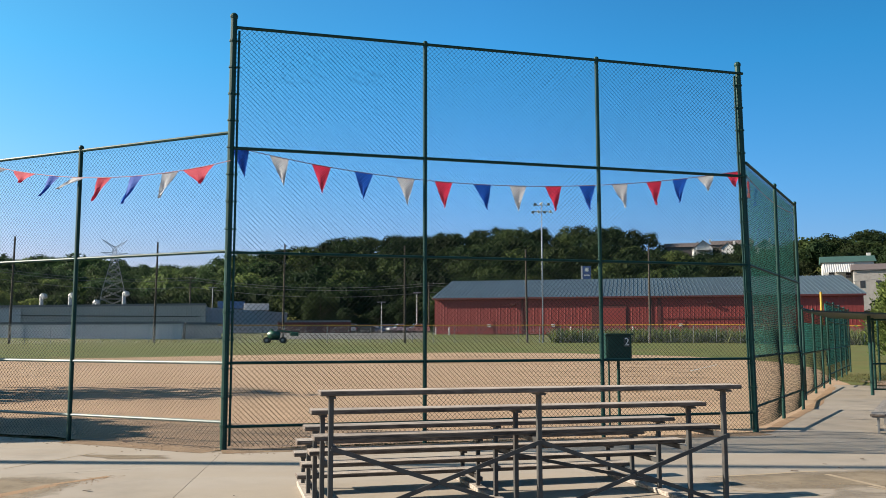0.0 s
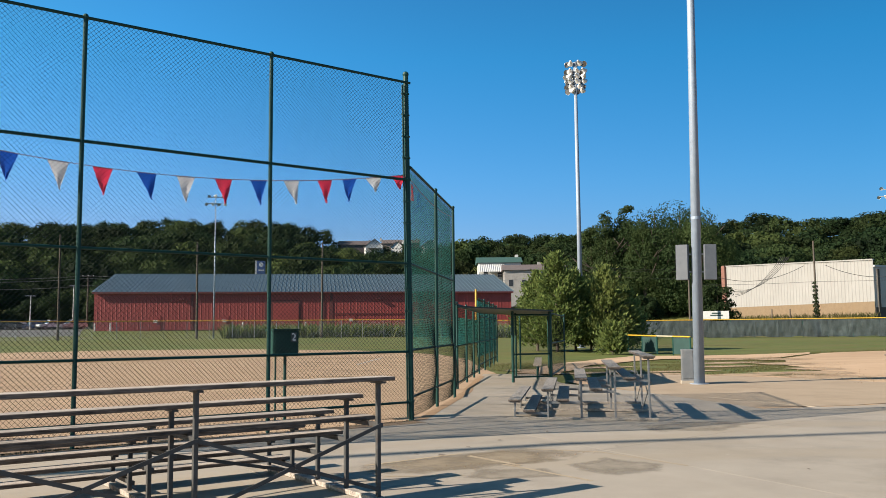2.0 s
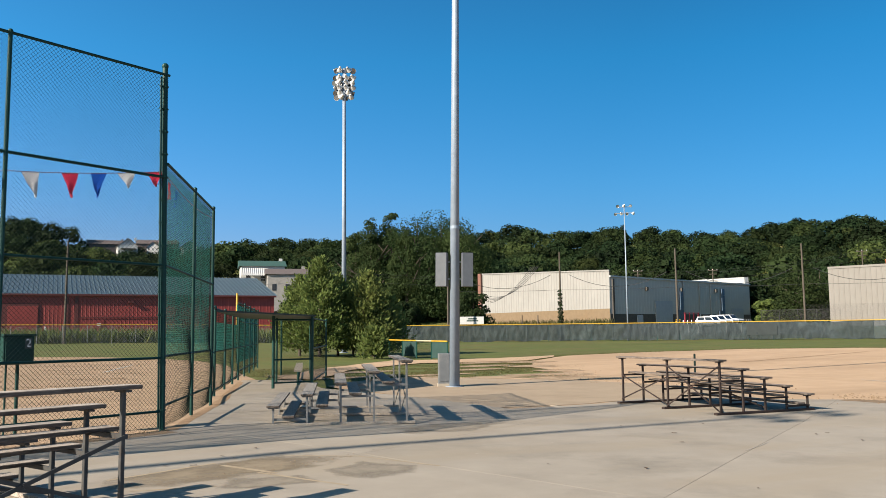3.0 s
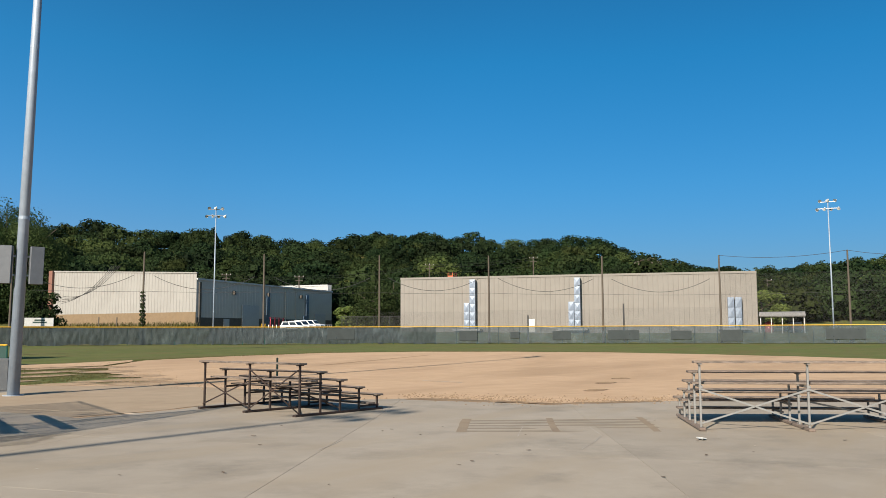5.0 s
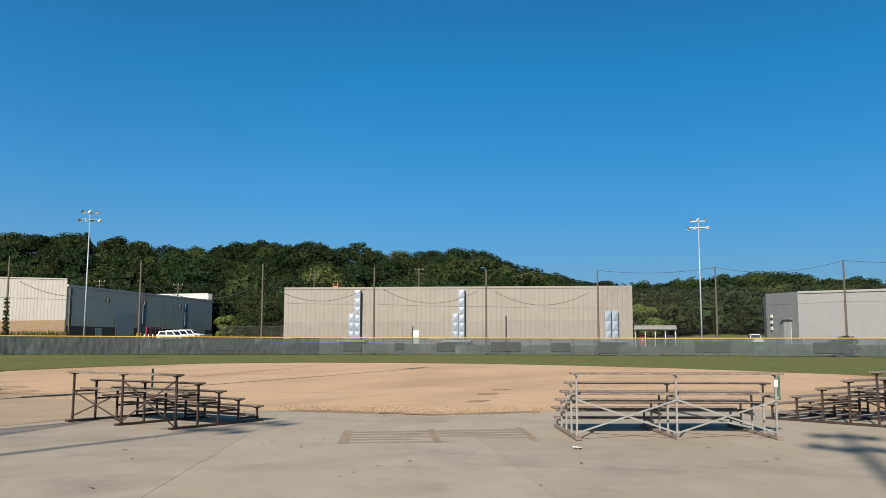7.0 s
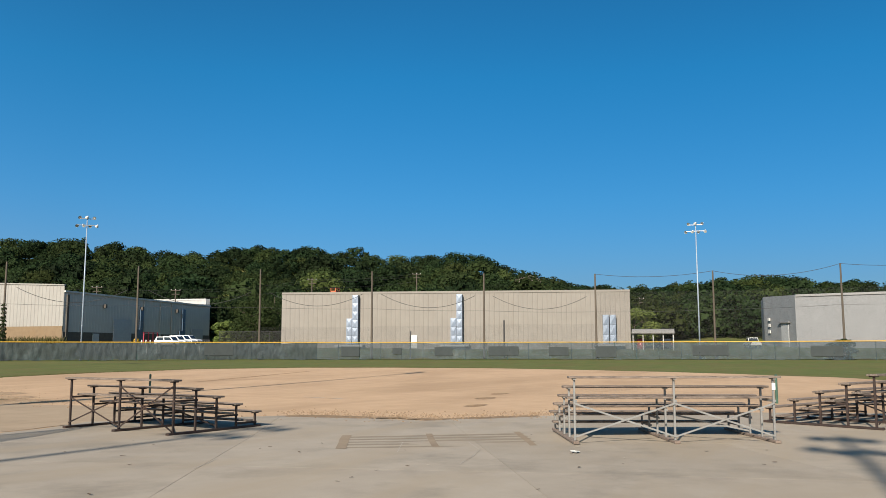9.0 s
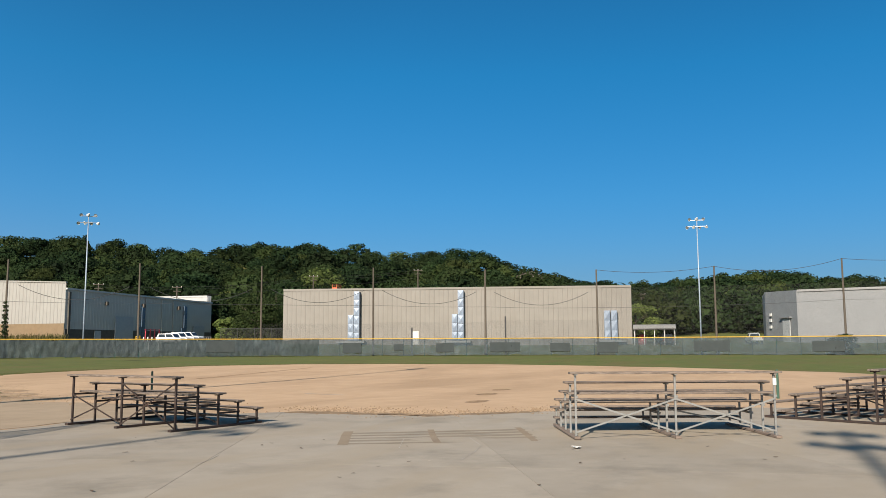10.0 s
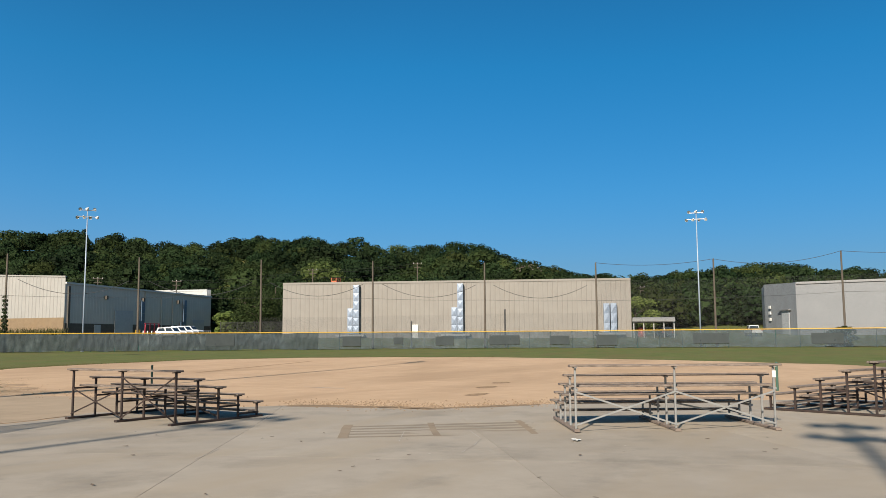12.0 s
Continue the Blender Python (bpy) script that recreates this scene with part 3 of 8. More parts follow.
def pennant_line(name, path, flags, label, back):
    """A cord along path with hanging triangular flags: (share of the way, colour, width, drop, swing)."""
    root = thing(name, path[0].x, path[0].y, path[0].z, 0, label, "bunting")
    lens = [0.0]
    for a, b in zip(path[:-1], path[1:]):
        lens.append(lens[-1] + (b - a).length)

    def along(s):
        s *= lens[-1]
        for i in range(len(path) - 1):
            if s <= lens[i + 1] or i == len(path) - 2:
                return path[i].lerp(path[i + 1], (s - lens[i]) / (lens[i + 1] - lens[i]))
    v, f = rope(path, 0.006)
    mesh_part("cord", v, f, STRING, root, world_space=True)
    for s, col, w, drop, swing in flags:
        a, b = along(max(s - w / 2 / lens[-1], 0)), along(min(s + w / 2 / lens[-1], 1))
        d = (b - a).normalized()
        n_ = Vector((-d.y, d.x, 0))
        verts, faces = [], []
        rows_, cols = 6, 4
        for i in range(rows_ + 1):
            t = i / rows_
            for j in range(cols + 1):
                u = j / cols - 0.5
                wv = 0.035 * math.sin(5 * t + 7 * u + s * 40) * t
                p = (a + b) / 2 + d * (u * w * (1 - t) + swing * t) + Vector((0, 0, -drop * t)) + n_ * (wv + back + 0.06 * t * math.sin(s * 91))
                verts.append(p)
        for i in range(rows_):
            for j in range(cols):
                o = i * (cols + 1) + j
                faces.append((o, o + 1, o + cols + 2, o + cols + 1))
        mesh_part("pennant", verts, faces, {"r": RED_CLOTH, "b": BLUE_CLOTH, "w": WHITE_CLOTH}[col], root, {"r": "red triangular pennant", "b": "blue triangular pennant", "w": "white triangular pennant"}[col], world_space=True, smooth=True)


def v3(p, z, off=0.0):
    return Vector((p.x - off * 0.3, p.y + off * 0.95, z))


span = []
for k in range(25):
    s = k / 24
    p = POST_L.lerp(POST_R, s)
    z = 4.58 + (4.66 - 4.58) * s - 1.95 * s * (1 - s) * (1.0 - 0.15 * s)
    span.append(v3(p, z, 0.05))
FLAGS = ((0.012, "b"), (0.082, "w"), (0.155, "r"), (0.23, "b"), (0.305, "w"), (0.375, "r"), (0.448, "b"), (0.517, "w"), (0.587, "r"), (0.655, "b"), (0.723, "w"), (0.796, "r"), (0.853, "b"), (0.911, "w"), (0.974, "r"))
pennant_line("pennant_string", span, [(s, c, 0.30 if s < 0.88 else 0.36, 0.42 if s < 0.88 else 0.27, random.uniform(-0.04, 0.12)) for s, c in FLAGS], "red, white and blue pennants on a sagging cord", 0.0)
LEFT_END = POST_L + left_dir * 2.0
span2 = []
for k in range(25):
    s = k / 24
    span2.append(v3(POST_L.lerp(LEFT_END, s), min(4.33 - 0.7 * s * (1 - 1.9 * s), 4.76), -0.06))
BLOWN = ((0.098, "r", 0.62, 0.27, -0.05), (0.187, "w", 0.34, 0.38, 0.27), (0.297, "b", 0.27, 0.45, 0.24), (0.407, "r", 0.31, 0.38, 0.31), (0.498, "w", 0.29, 0.22, 0.44), (0.589, "b", 0.25, 0.37, 0.36), (0.708, "r", 0.56, 0.2, 0.05), (0.80, "w", 0.3, 0.2, 0.4), (0.89, "b", 0.3, 0.3, 0.3))
pennant_line("pennant_string", span2, BLOWN, "red, white and blue pennants blown along a cord", 0.0)
span3 = [v3(POST_R.lerp(WING_END, k / 10), 4.6 - 0.5 * (k / 10) * (1 - k / 10), 0.05) for k in range(11)]
pennant_line("pennant_string", span3, [(0.1 + 0.13 * k, "rb"[k], 0.26, 0.3, 0.1) for k in range(2)], "red and blue pennants along the side fence", 0.05)


# ---- control box with the field number ----
def build_box():
    root = thing("control_box", 2.5, 16.05, 0, 17, "dark green metal field box with a white 2 on two posts", "box")
    bm = nb()
    box(bm, (0, 0, 1.45), (0.52, 0.28, 0.48), 0, 0.012)
    part("cabinet", bm, GREEN_PAINT, root)
    bm = nb()
    box(bm, (0, -0.02, 1.70), (0.56, 0.34, 0.03), 0, 0.006)
    part("lid", bm, GREEN_PAINT, root)
    bm = nb()
    box(bm, (0, -0.147, 1.44), (0.45, 0.012, 0.40), 0, 0.004)
    part("door", bm, GREEN_PAINT, root)
    for x in (-0.14, 0.05):
        bm = nb()
        tube(bm, (x, 0, 0), (x, 0, 1.25), 0.03 if x > 0 else 0.018, 8)
        part("post", bm, GREEN_PAINT, root)
    bm = nb()
    box(bm, (0.15, -0.158, 1.56), (0.12, 0.006, 0.18))
    plate = part("number_plate", bm, surf("grey plate", (0.05, 0.07, 0.07), (0.07, 0.09, 0.09), 5, 0.6, 0, 0), root)
    cu = bpy.data.curves.new("digit", "FONT")
    cu.body = "2"
    cu.size = 0.2
    cu.extrude = 0.002
    cu.align_x = "CENTER"
    cu.align_y = "CENTER"
    tmp = bpy.data.objects.new("digit", cu)
    me = bpy.data.meshes.new_from_object(tmp)
    bpy.data.objects.remove(tmp)
    me.transform(pose(0.15, -0.164, 1.56, 90, 0, 0))
    me.materials.clear()
    me.materials.append(surf("bright white enamel", (1.12, 1.12, 1.12), (1.2, 1.2, 1.2), 4, 0.4, 0, 0))
    ob = new("digit", me)
    ob.parent = root


build_box()


# ---- bleachers ----
def plank(length, wide, thick, material, parent, c, name):
    bm = nb()
    box(bm, (c[0], c[1], c[2] - thick / 2), (length, wide, thick), 0, 0.006)
    bm.normal_update()
    # every face but the top takes the shade-darkened wood
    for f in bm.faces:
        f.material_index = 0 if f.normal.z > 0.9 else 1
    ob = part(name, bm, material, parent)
    ob.data.materials.append(WOOD_EDGE_SHADED)
    return ob


def build_bleacher(x, y, rz, steel, wood, label, top=1.21, rise=0.205, going=0.63, bay=1.83, tag=False):
    mid = pose(x, y, 0, 0, 0, rz) @ Vector((bay, 2 * going, 0))
    root = thing("bleacher", x, y, ground_z(mid.x, mid.y) + 0.004, rz, label, "bleachers", "bleachers round the plaza")
    length = 2 * bay
    post = {BLEACH_STEEL: 0.042, RUST_STEEL: 0.046}.get(steel, 0.038)
    for f in range(3):
        fx = f * bay
        bm = nb()
        box(bm, (fx, 2 * going, 0.025), (0.11, 4 * going + 0.32, 0.05), 0, 0.006)
        part("skid", bm, wood if steel is not RUST_STEEL else steel, root)
        for k in range(5):
            h = top - rise * k
            bm = nb()
            box(bm, (fx, k * going, 0.05 + (h - 0.1) / 2), (post, post, h - 0.1), 0, 0.004)
            box(bm, (fx, k * going, h - 0.055), (0.06, 0.2, 0.02))
            part("upright", bm, steel, root)
            if k < 4:
                z = top - 0.45 - rise * k
                bm = nb()
                box(bm, (fx + 0.03, (k + 0.5) * going, z - 0.025), (0.035, going + 0.04, 0.045), 0, 0.003)
                part("foot_bracket", bm, steel, root)
    for k in range(5):
        h = top - rise * k
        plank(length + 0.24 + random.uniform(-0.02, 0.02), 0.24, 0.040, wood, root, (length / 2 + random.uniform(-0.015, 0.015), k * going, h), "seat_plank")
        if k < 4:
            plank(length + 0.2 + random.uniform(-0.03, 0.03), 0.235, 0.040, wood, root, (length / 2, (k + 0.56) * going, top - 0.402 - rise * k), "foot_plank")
    for b in range(2):
        x0, x1 = b * bay, (b + 1) * bay
        hi, lo = (1.05, 0.07) if steel is RUST_STEEL and b == 1 else (0.74, 0.12)
        for p, q, o in (((x0, hi), (x1, lo), -0.034), ((x1, hi), (x0, lo), -0.046)):
            bm = nb()
            beam(bm, (p[0], o, p[1]), (q[0], o, q[1]), 0.012, 0.036 if steel is BLEACH_STEEL else 0.032)
            part("cross_brace", bm, steel, root)
        for p, q, o in (((x0, 0.50), (x1, 0.10), 0.034),)[:b]:
            bm = nb()
            beam(bm, (p[0], 2 * going + o, p[1]), (q[0], 2 * going + o, q[1]), 0.012, 0.034)
            part("cross_brace", bm, steel, root)
        bm = nb()
        tube(bm, ((x0 + x1) / 2, -0.065, 0.43), ((x0 + x1) / 2, -0.03, 0.43), 0.012, 6)
        part("bolt", bm, steel, root)
    if tag:
        bm = nb()
        box(bm, (length, -0.035, top - 0.2), (0.07, 0.006, 0.13))
        part("paper_notice", bm, WHITE_PAINT, root, "small white notice on the end post")
    return root


build_bleacher(-1.2, 7.27, 16.9, BLEACH_STEEL, WOOD_GREY, "five-row bleacher with weathered grey planks on dull steel frames")
build_bleacher(9.05, 14.1, 62.4, SILVER_STEEL, WOOD_PALE, "five-row bleacher with pale grey planks on galvanised frames")
build_bleacher(16.74, 15.76, -101.8, RUST_STEEL, WOOD_BROWN, "five-row bleacher with dark brown rusty frames")
build_bleacher(16.42, 3.34, -69.0, SILVER_STEEL, WOOD_BROWN, "five-row bleacher with brown planks on silver frames", 1.255, bay=1.91, tag=True)
build_bleacher(21.32, -2.39, -30.5, RUST_STEEL, WOOD_BROWN, "five-row bleacher with brown rusty frames and a notice", tag=True)


# ---- light poles ----
LAMP_SHELL = surf("bright spun aluminium", (0.62, 0.62, 0.62), (0.86, 0.86, 0.85), 5, 0.35, 0.4, 0.1, 30)


def flood(root, x, y, z, facing, r, tilt):
    """One floodlight: a bowl with a lens, on a bracket."""
    m = pose(x, y, z, 0, 0, facing) @ pose(0, 0, 0, 90 + tilt)
    bm = nb()
    bmesh.ops.create_cone(bm, cap_ends=False, segments=14, radius1=r * 0.35, radius2=r, depth=r * 1.3, matrix=m)
    bmesh.ops.create_uvsphere(bm, u_segments=10, v_segments=6, radius=r * 0.42, matrix=m @ Matrix.Translation((0, 0, -r * 0.75)))
    head = part("floodlight", bm, LAMP_SHELL, root, smooth=True)
    bm = nb()
    bmesh.ops.create_circle(bm, cap_ends=True, segments=14, radius=r * 0.94, matrix=m @ Matrix.Translation((0, 0, r * 0.55)))
    part("lens", bm, LAMP_GLASS, head)


def light_pole(x, y, height, r0, r1, arms, label, facing, wide=1.6, lamp_r=0.24, lean=0.0):
    z = ground_z(x, y)
    root = thing("light_pole", x, y, z - 0.03, 0, label, "light pole")
    if lean:
        root.matrix_basis = root.matrix_basis @ Matrix.Rotation(radians(lean), 4, Vector((0.59, 0.81, 0)))
    bm = nb()
    tube(bm, (0, 0, 0), (0, 0, height), r0, 16, r1)
    part("shaft", bm, POLE_STEEL, root, smooth=True)
    bm = nb()
    tube(bm, (0, 0, 0), (0, 0, 0.05), r0 * 1.7, 16)
    part("base_plate", bm, POLE_STEEL, root)
    for z_ in (height * 0.24, height * 0.48, height * 0.74):
        bm = nb()
        rr = r0 + (r1 - r0) * z_ / height
        tube(bm, (0, 0, z_ - 0.05), (0, 0, z_ + 0.05), rr * 1.02, 16)
        part("joint_collar", bm, POLE_STEEL, root)
    d = Vector((math.cos(radians(facing)), math.sin(radians(facing)), 0))
    for z_, n, half in arms:
        bm = nb()
        beam(bm, -d * half + Vector((0, 0, z_)), d * half + Vector((0, 0, z_)), 0.09, 0.09)
        part("cross_arm", bm, GALV, root)
        for k in range(n):
            u = -half + 2 * half * k / (n - 1)
            side = -1 if k % 2 else 1
            p = d * u + Vector((-d.y, d.x, 0)) * 0.22 * side
            flood(root, p.x, p.y, z_ + (0.2 if z_ > height - 0.5 else -0.05), facing + (0 if side > 0 else 180) + random.uniform(-35, 35), lamp_r, 25)
    return root


near_pole = light_pole(17.68, 24.6, 23.5, 0.185, 0.085, ((23.2, 4, 1.0), (22.4, 4, 1.0)), "tall galvanised floodlight pole with two meter boxes", 20, lean=0.8)
for s, w, d_ in ((-1, 0.40, 0.22), (1, 0.40, 0.18)):
    bm = nb()
    ax = Vector((math.cos(radians(-36)), math.sin(radians(-36)), 0))
    c = ax * s * 0.45
    box(bm, (c.x - 0.05, c.y - 0.05, 4.12), (w, d_, 1.2), -36 + s * 12, 0.01)
    cab = part("meter_box", bm, surf("grey painted steel", (0.09, 0.1, 0.115), (0.12, 0.132, 0.15), 5, 0.5, 0.1, 0.1, 40, (0.16, 0.16, 0.16), 2, 0.4), near_pole, "grey steel switch box")
    bm = nb()
    beam(bm, (0, 0, 4.4), (c.x, c.y, 4.4), 0.05, 0.05)
    beam(bm, (0, 0, 3.8), (c.x, c.y, 3.8), 0.05, 0.05)
    part("bracket", bm, GALV, near_pole)

cab = thing("electric_cabinet", 17.48, 24.95, -0.2, -30, "grey steel electric cabinet at the foot of the pole", "cabinet")
bm = nb()
box(bm, (0, 0, 0.62), (0.40, 0.34, 1.06), 0, 0.012)
GREY_BOX = surf("grey cabinet paint", (0.13, 0.14, 0.15), (0.17, 0.18, 0.19), 4, 0.5, 0.1, 0.1, 40, (0.32, 0.3, 0.27), 2, 0.5)
part("body", bm, GREY_BOX, cab)
bm = nb()
box(bm, (0, -0.18, 0.64), (0.34, 0.016, 0.94), 0, 0.005)
part("door", bm, GREY_BOX, cab)
bm = nb()
box(bm, (0, 0, 0.045), (0.46, 0.40, 0.11), 0, 0.01)
part("plinth", bm, CONCRETE, cab)


def far_pole(az, r, top_el, label, lamp_r=0.24, facing=None):
    p = polar(az, r)
    h = top_el * r + 1.65 - ground_z(p.x, p.y)
    return light_pole(p.x, p.y, h, 0.12, 0.065, ((h - 0.1, 3, 0.95), (h - 1.0, 4, 1.3)), label, -az if facing is None else facing, lamp_r=lamp_r)


far_pole(4.04, 123.5, 0.1555, "slim floodlight pole beyond the outfield fence")
far_pole(47.06, 125.5, 0.1445, "slim floodlight pole beyond the windscreen fence")
far_pole(86.67, 125.5, 0.1425, "slim floodlight pole beyond the windscreen fence")
p1 = polar(28.28, 74)
h1 = 0.3165 * 74 + 1.55
light_pole(p1.x, p1.y, h1, 0.22, 0.14, ((h1 - 0.3, 5, 0.75), (h1 - 0.75, 6, 0.75), (h1 - 1.2, 6, 0.75), (h1 - 1.65, 6, 0.75), (h1 - 2.1, 5, 0.75), (h1 - 2.5, 4, 0.6)), "tall floodlight pole crowded with floodlights behind the trees", -28, lamp_r=0.27)
light_pole(-21.6, 11.45, 21.0, 0.2, 0.09, ((20.8, 4, 1.0), (20.0, 4, 1.0)), "tall galvanised floodlight pole", 80)
light_pole(-20.3, -1.5, 21.0, 0.2, 0.09, ((20.6, 3, 0.5), (19.6, 4, 0.68)), "tall galvanised floodlight pole", 80)


# ---- outfield fences ----
SCREEN = surf("faded green windscreen", (0.010, 0.020, 0.024), (0.022, 0.037, 0.043), 0.9, 0.8, 0, 0.8, 6, (0.05, 0.072, 0.078), 0.35, 0.7, 0.06, 0.09)


SCREEN_FADED = surf("sun-bleached windscreen", (0.026, 0.042, 0.053), (0.050, 0.071, 0.086), 0.9, 0.85, 0, 0.6, 6, (0.085, 0.108, 0.12), 0.3, 0.7, 0.10, 0.09)


def thin_weave(m, share):
    """Let a share of the light through a coarse weave."""
    n, l = m.node_tree.nodes, m.node_tree.links
    tr = n.new("ShaderNodeBsdfTransparent")
    mx = n.new("ShaderNodeMixShader")
    mx.inputs["Fac"].default_value = share
    l.new(n["Principled BSDF"].outputs[0], mx.inputs[1])
    l.new(tr.outputs[0], mx.inputs[2])
    l.new(mx.outputs[0], n["Material Output"].inputs["Surface"])


thin_weave(SCREEN, 0.08)
thin_weave(SCREEN_FADED, 0.26)


def ground_at(p):
    return ground_z(p.x, p.y)


def build_windscreen_fence():
    a0, a1, n, r = 25.0, 101.0, 54, 122.0
    start = polar(a0, r)
    root = thing("outfield_fence", start.x, start.y, 0, 0, "outfield fence with faded green windscreen and a yellow cap", "fence")
    pts = [polar(a0 + (a1 - a0) * k / n, r) for k in range(n + 1)]
    for k, p in enumerate(pts):
        z = ground_at(p) - 0.06
        bm = nb()
        tube(bm, (p.x, p.y, z), (p.x, p.y, z + 2.45), 0.04, 6)
        part("post", bm, GREEN_PAINT, root, world_space=True)
    for k in range(n):
        a, b = pts[k], pts[k + 1]
        za, zb = ground_at(a) - 0.06, ground_at(b) - 0.06
        d = (b - a).normalized()
        nrm = Vector((d.y, -d.x, 0))
        if nrm.dot(a) > 0:
            nrm = -nrm
        verts, faces = [], []
        nu, nv = 18, 8
        drop = random.choice((0, 0, 0, 0.12, 0.2))
        for i in range(nu + 1):
            for j in range(nv + 1):
                u, w = i / nu, j / nv
                p = a.lerp(b, u)
                bow = 0.10 * noise.noise(Vector(((k + u) * 4.1, w * 2.5, 1.7))) + 0.12 * noise.noise(Vector(((k + u) * 10.3, w * 5 + (k + u) * 5, 4.2))) + 0.06 * math.sin(math.pi * w)
                zt = 2.40 - drop * (1 - abs(2 * u - 1)) * 0.6
                q = p + nrm * (0.06 + bow)
                hem = 0.13 + 0.13 * noise.noise(Vector(((k + u) * 2.3, 9.1, 0.4)))
                verts.append((q.x, q.y, za + (zb - za) * u + hem + (zt - hem) * w))
        for i in range(nu):
            for j in range(nv):
                o = i * (nv + 1) + j
                faces.append((o, o + nv + 1, o + nv + 2, o + 1))
        mesh_part("windscreen", verts, faces, SCREEN if k < 26 else SCREEN_FADED, root, world_space=True, smooth=True)
        bm = nb()
        tube(bm, (a.x, a.y, za + 2.47), (b.x, b.y, zb + 2.47), 0.065, 6)
        part("yellow_cap", bm, YELLOW, root, world_space=True)


def build_mesh_fence():
    r, a0, a1, n = 120.0, -40.0, 25.0, 46
    start = polar(a0, r)
    root = thing("outfield_fence", start.x, start.y, 0, 0, "long chain-link outfield fence with a yellow cap", "fence")
    pts = [polar(a0 + (a1 - a0) * k / n, r) for k in range(n + 1)]
    segs = []
    for k in range(n):
        a, b = pts[k], pts[k + 1]
        za, zb = ground_at(a) - 0.06, ground_at(b) - 0.06
        az = a0 + (a1 - a0) * k / n
        h = 2.45
        bm = nb()
        tube(bm, (a.x, a.y, za), (a.x, a.y, za + h), 0.035, 6)
        part("post", bm, GALV, root, world_space=True)
        bm = nb()
        tube(bm, (a.x, a.y, za + h), (b.x, b.y, zb + h), 0.06 if az > -17.5 else 0.03, 6)
        part("yellow_cap" if az > -17.5 else "top_rail", bm, YELLOW if az > -17.5 else GALV, root, world_space=True)
        for (u0, w0), (u1, w1) in link_segments((b - a).length, 0.05, h, 0.2):
            d = (b - a).normalized()
            p, q = a + d * u0, a + d * u1
            segs.append(((p.x, p.y, za + w0), (q.x, q.y, za + w1)))
    v, f = wires(segs, 0.006)
    mesh_part("chain_link_mesh", v, f, GALV, root, world_space=True)


build_windscreen_fence()
build_mesh_fence()


def wood_post(az, r, top_el, label="slim weathered wooden net pole", ivy=False):
    p = polar(az, r)
    z = ground_at(p)
    root = thing("net_pole", p.x, p.y, z - 0.06, 0, label, "pole", "net poles behind the outfield")
    h = top_el * r + 1.65 - z
    bm = nb()
    tube(bm, (0, 0, 0), (random.uniform(-0.1, 0.1), 0, h), 0.17, 10, 0.11)
    part("shaft", bm, WOOD_POLE, root)
    return Vector((p.x, p.y, z + h))


NET_AZ = ((35.2, 0.093), (42.71, 0.0934), (50.24, 0.0938), (57.85, 0.0936), (65.2, 0.0929), (72.72, 0.0905), (80.14, 0.0885), (87.62, 0.0893), (95.11, 0.0926), (102.6, 0.093))
net_tops = [wood_post(a, 126, e) for a, e in NET_AZ]
for a, e in ((-37.6, 0.106), (-29.52, 0.1063), (-21.3, 0.1064), (-13.24, 0.1077), (-5.19, 0.1073), (2.99, 0.1034), (10.98, 0.1042), (19.0, 0.104)):
    wood_post(a, 121, e)

# slack net cables from pole to pole
LINE = surf("sunlit grey line", (0.2, 0.2, 0.2), (0.28, 0.28, 0.28), 4, 0.6, 0.2, 0)
CABLE = surf("black net cable", (0.02, 0.02, 0.022), (0.04, 0.04, 0.042), 4, 0.7, 0, 0)


def cable(name, a, b, sag, r, label, n=14, material=None):
    root = thing(name, a.x, a.y, a.z, 0, label, "cable")
    pts = [a.lerp(b, k / n) - Vector((0, 0, 4 * sag * (k / n) * (1 - k / n))) for k in range(n + 1)]
    v, f = rope(pts, r)
    mesh_part("strand", v, f, material or CABLE, root, world_space=True)


for i in range(len(net_tops) - 1):
    a, b = net_tops[i], net_tops[i + 1]
    if i >= 6:
        cable("net_cable", a - Vector((0, 0, 0.1)), b - Vector((0, 0, 0.1)), 1.1 if i % 2 else 0.6, 0.03, "slack black net cable between poles")
    else:
        low_a, low_b = a.lerp(b, 0.08) - Vector((0, 0, 3.4)), a.lerp(b, 0.92) - Vector((0, 0, 3.4))
        cable("net_cable", low_a, low_b, 1.9, 0.035, "sagging black net bundle between poles")
    cable("net_cable", Vector((a.x, a.y, a.z - 5.6)), Vector((b.x, b.y, b.z - 5.6)), 0.12, 0.02, "thin black net cable between poles")

# fine net hung between the poles
for i, z1 in ((6, 9.6), (7, 9.6), (8, 9.6), (3, 4.6), (4, 4.8), (5, 5.0)):
    a, b = net_tops[i], net_tops[i + 1]
    g = ground_at(a)
    t = thing("ball_net", a.x, a.y, g, 0, "fine black ball net hung between wooden poles", "net")
    chain_panel(t, a, b, g + 0.3, g + z1, 0.15, 0.0035, CABLE)

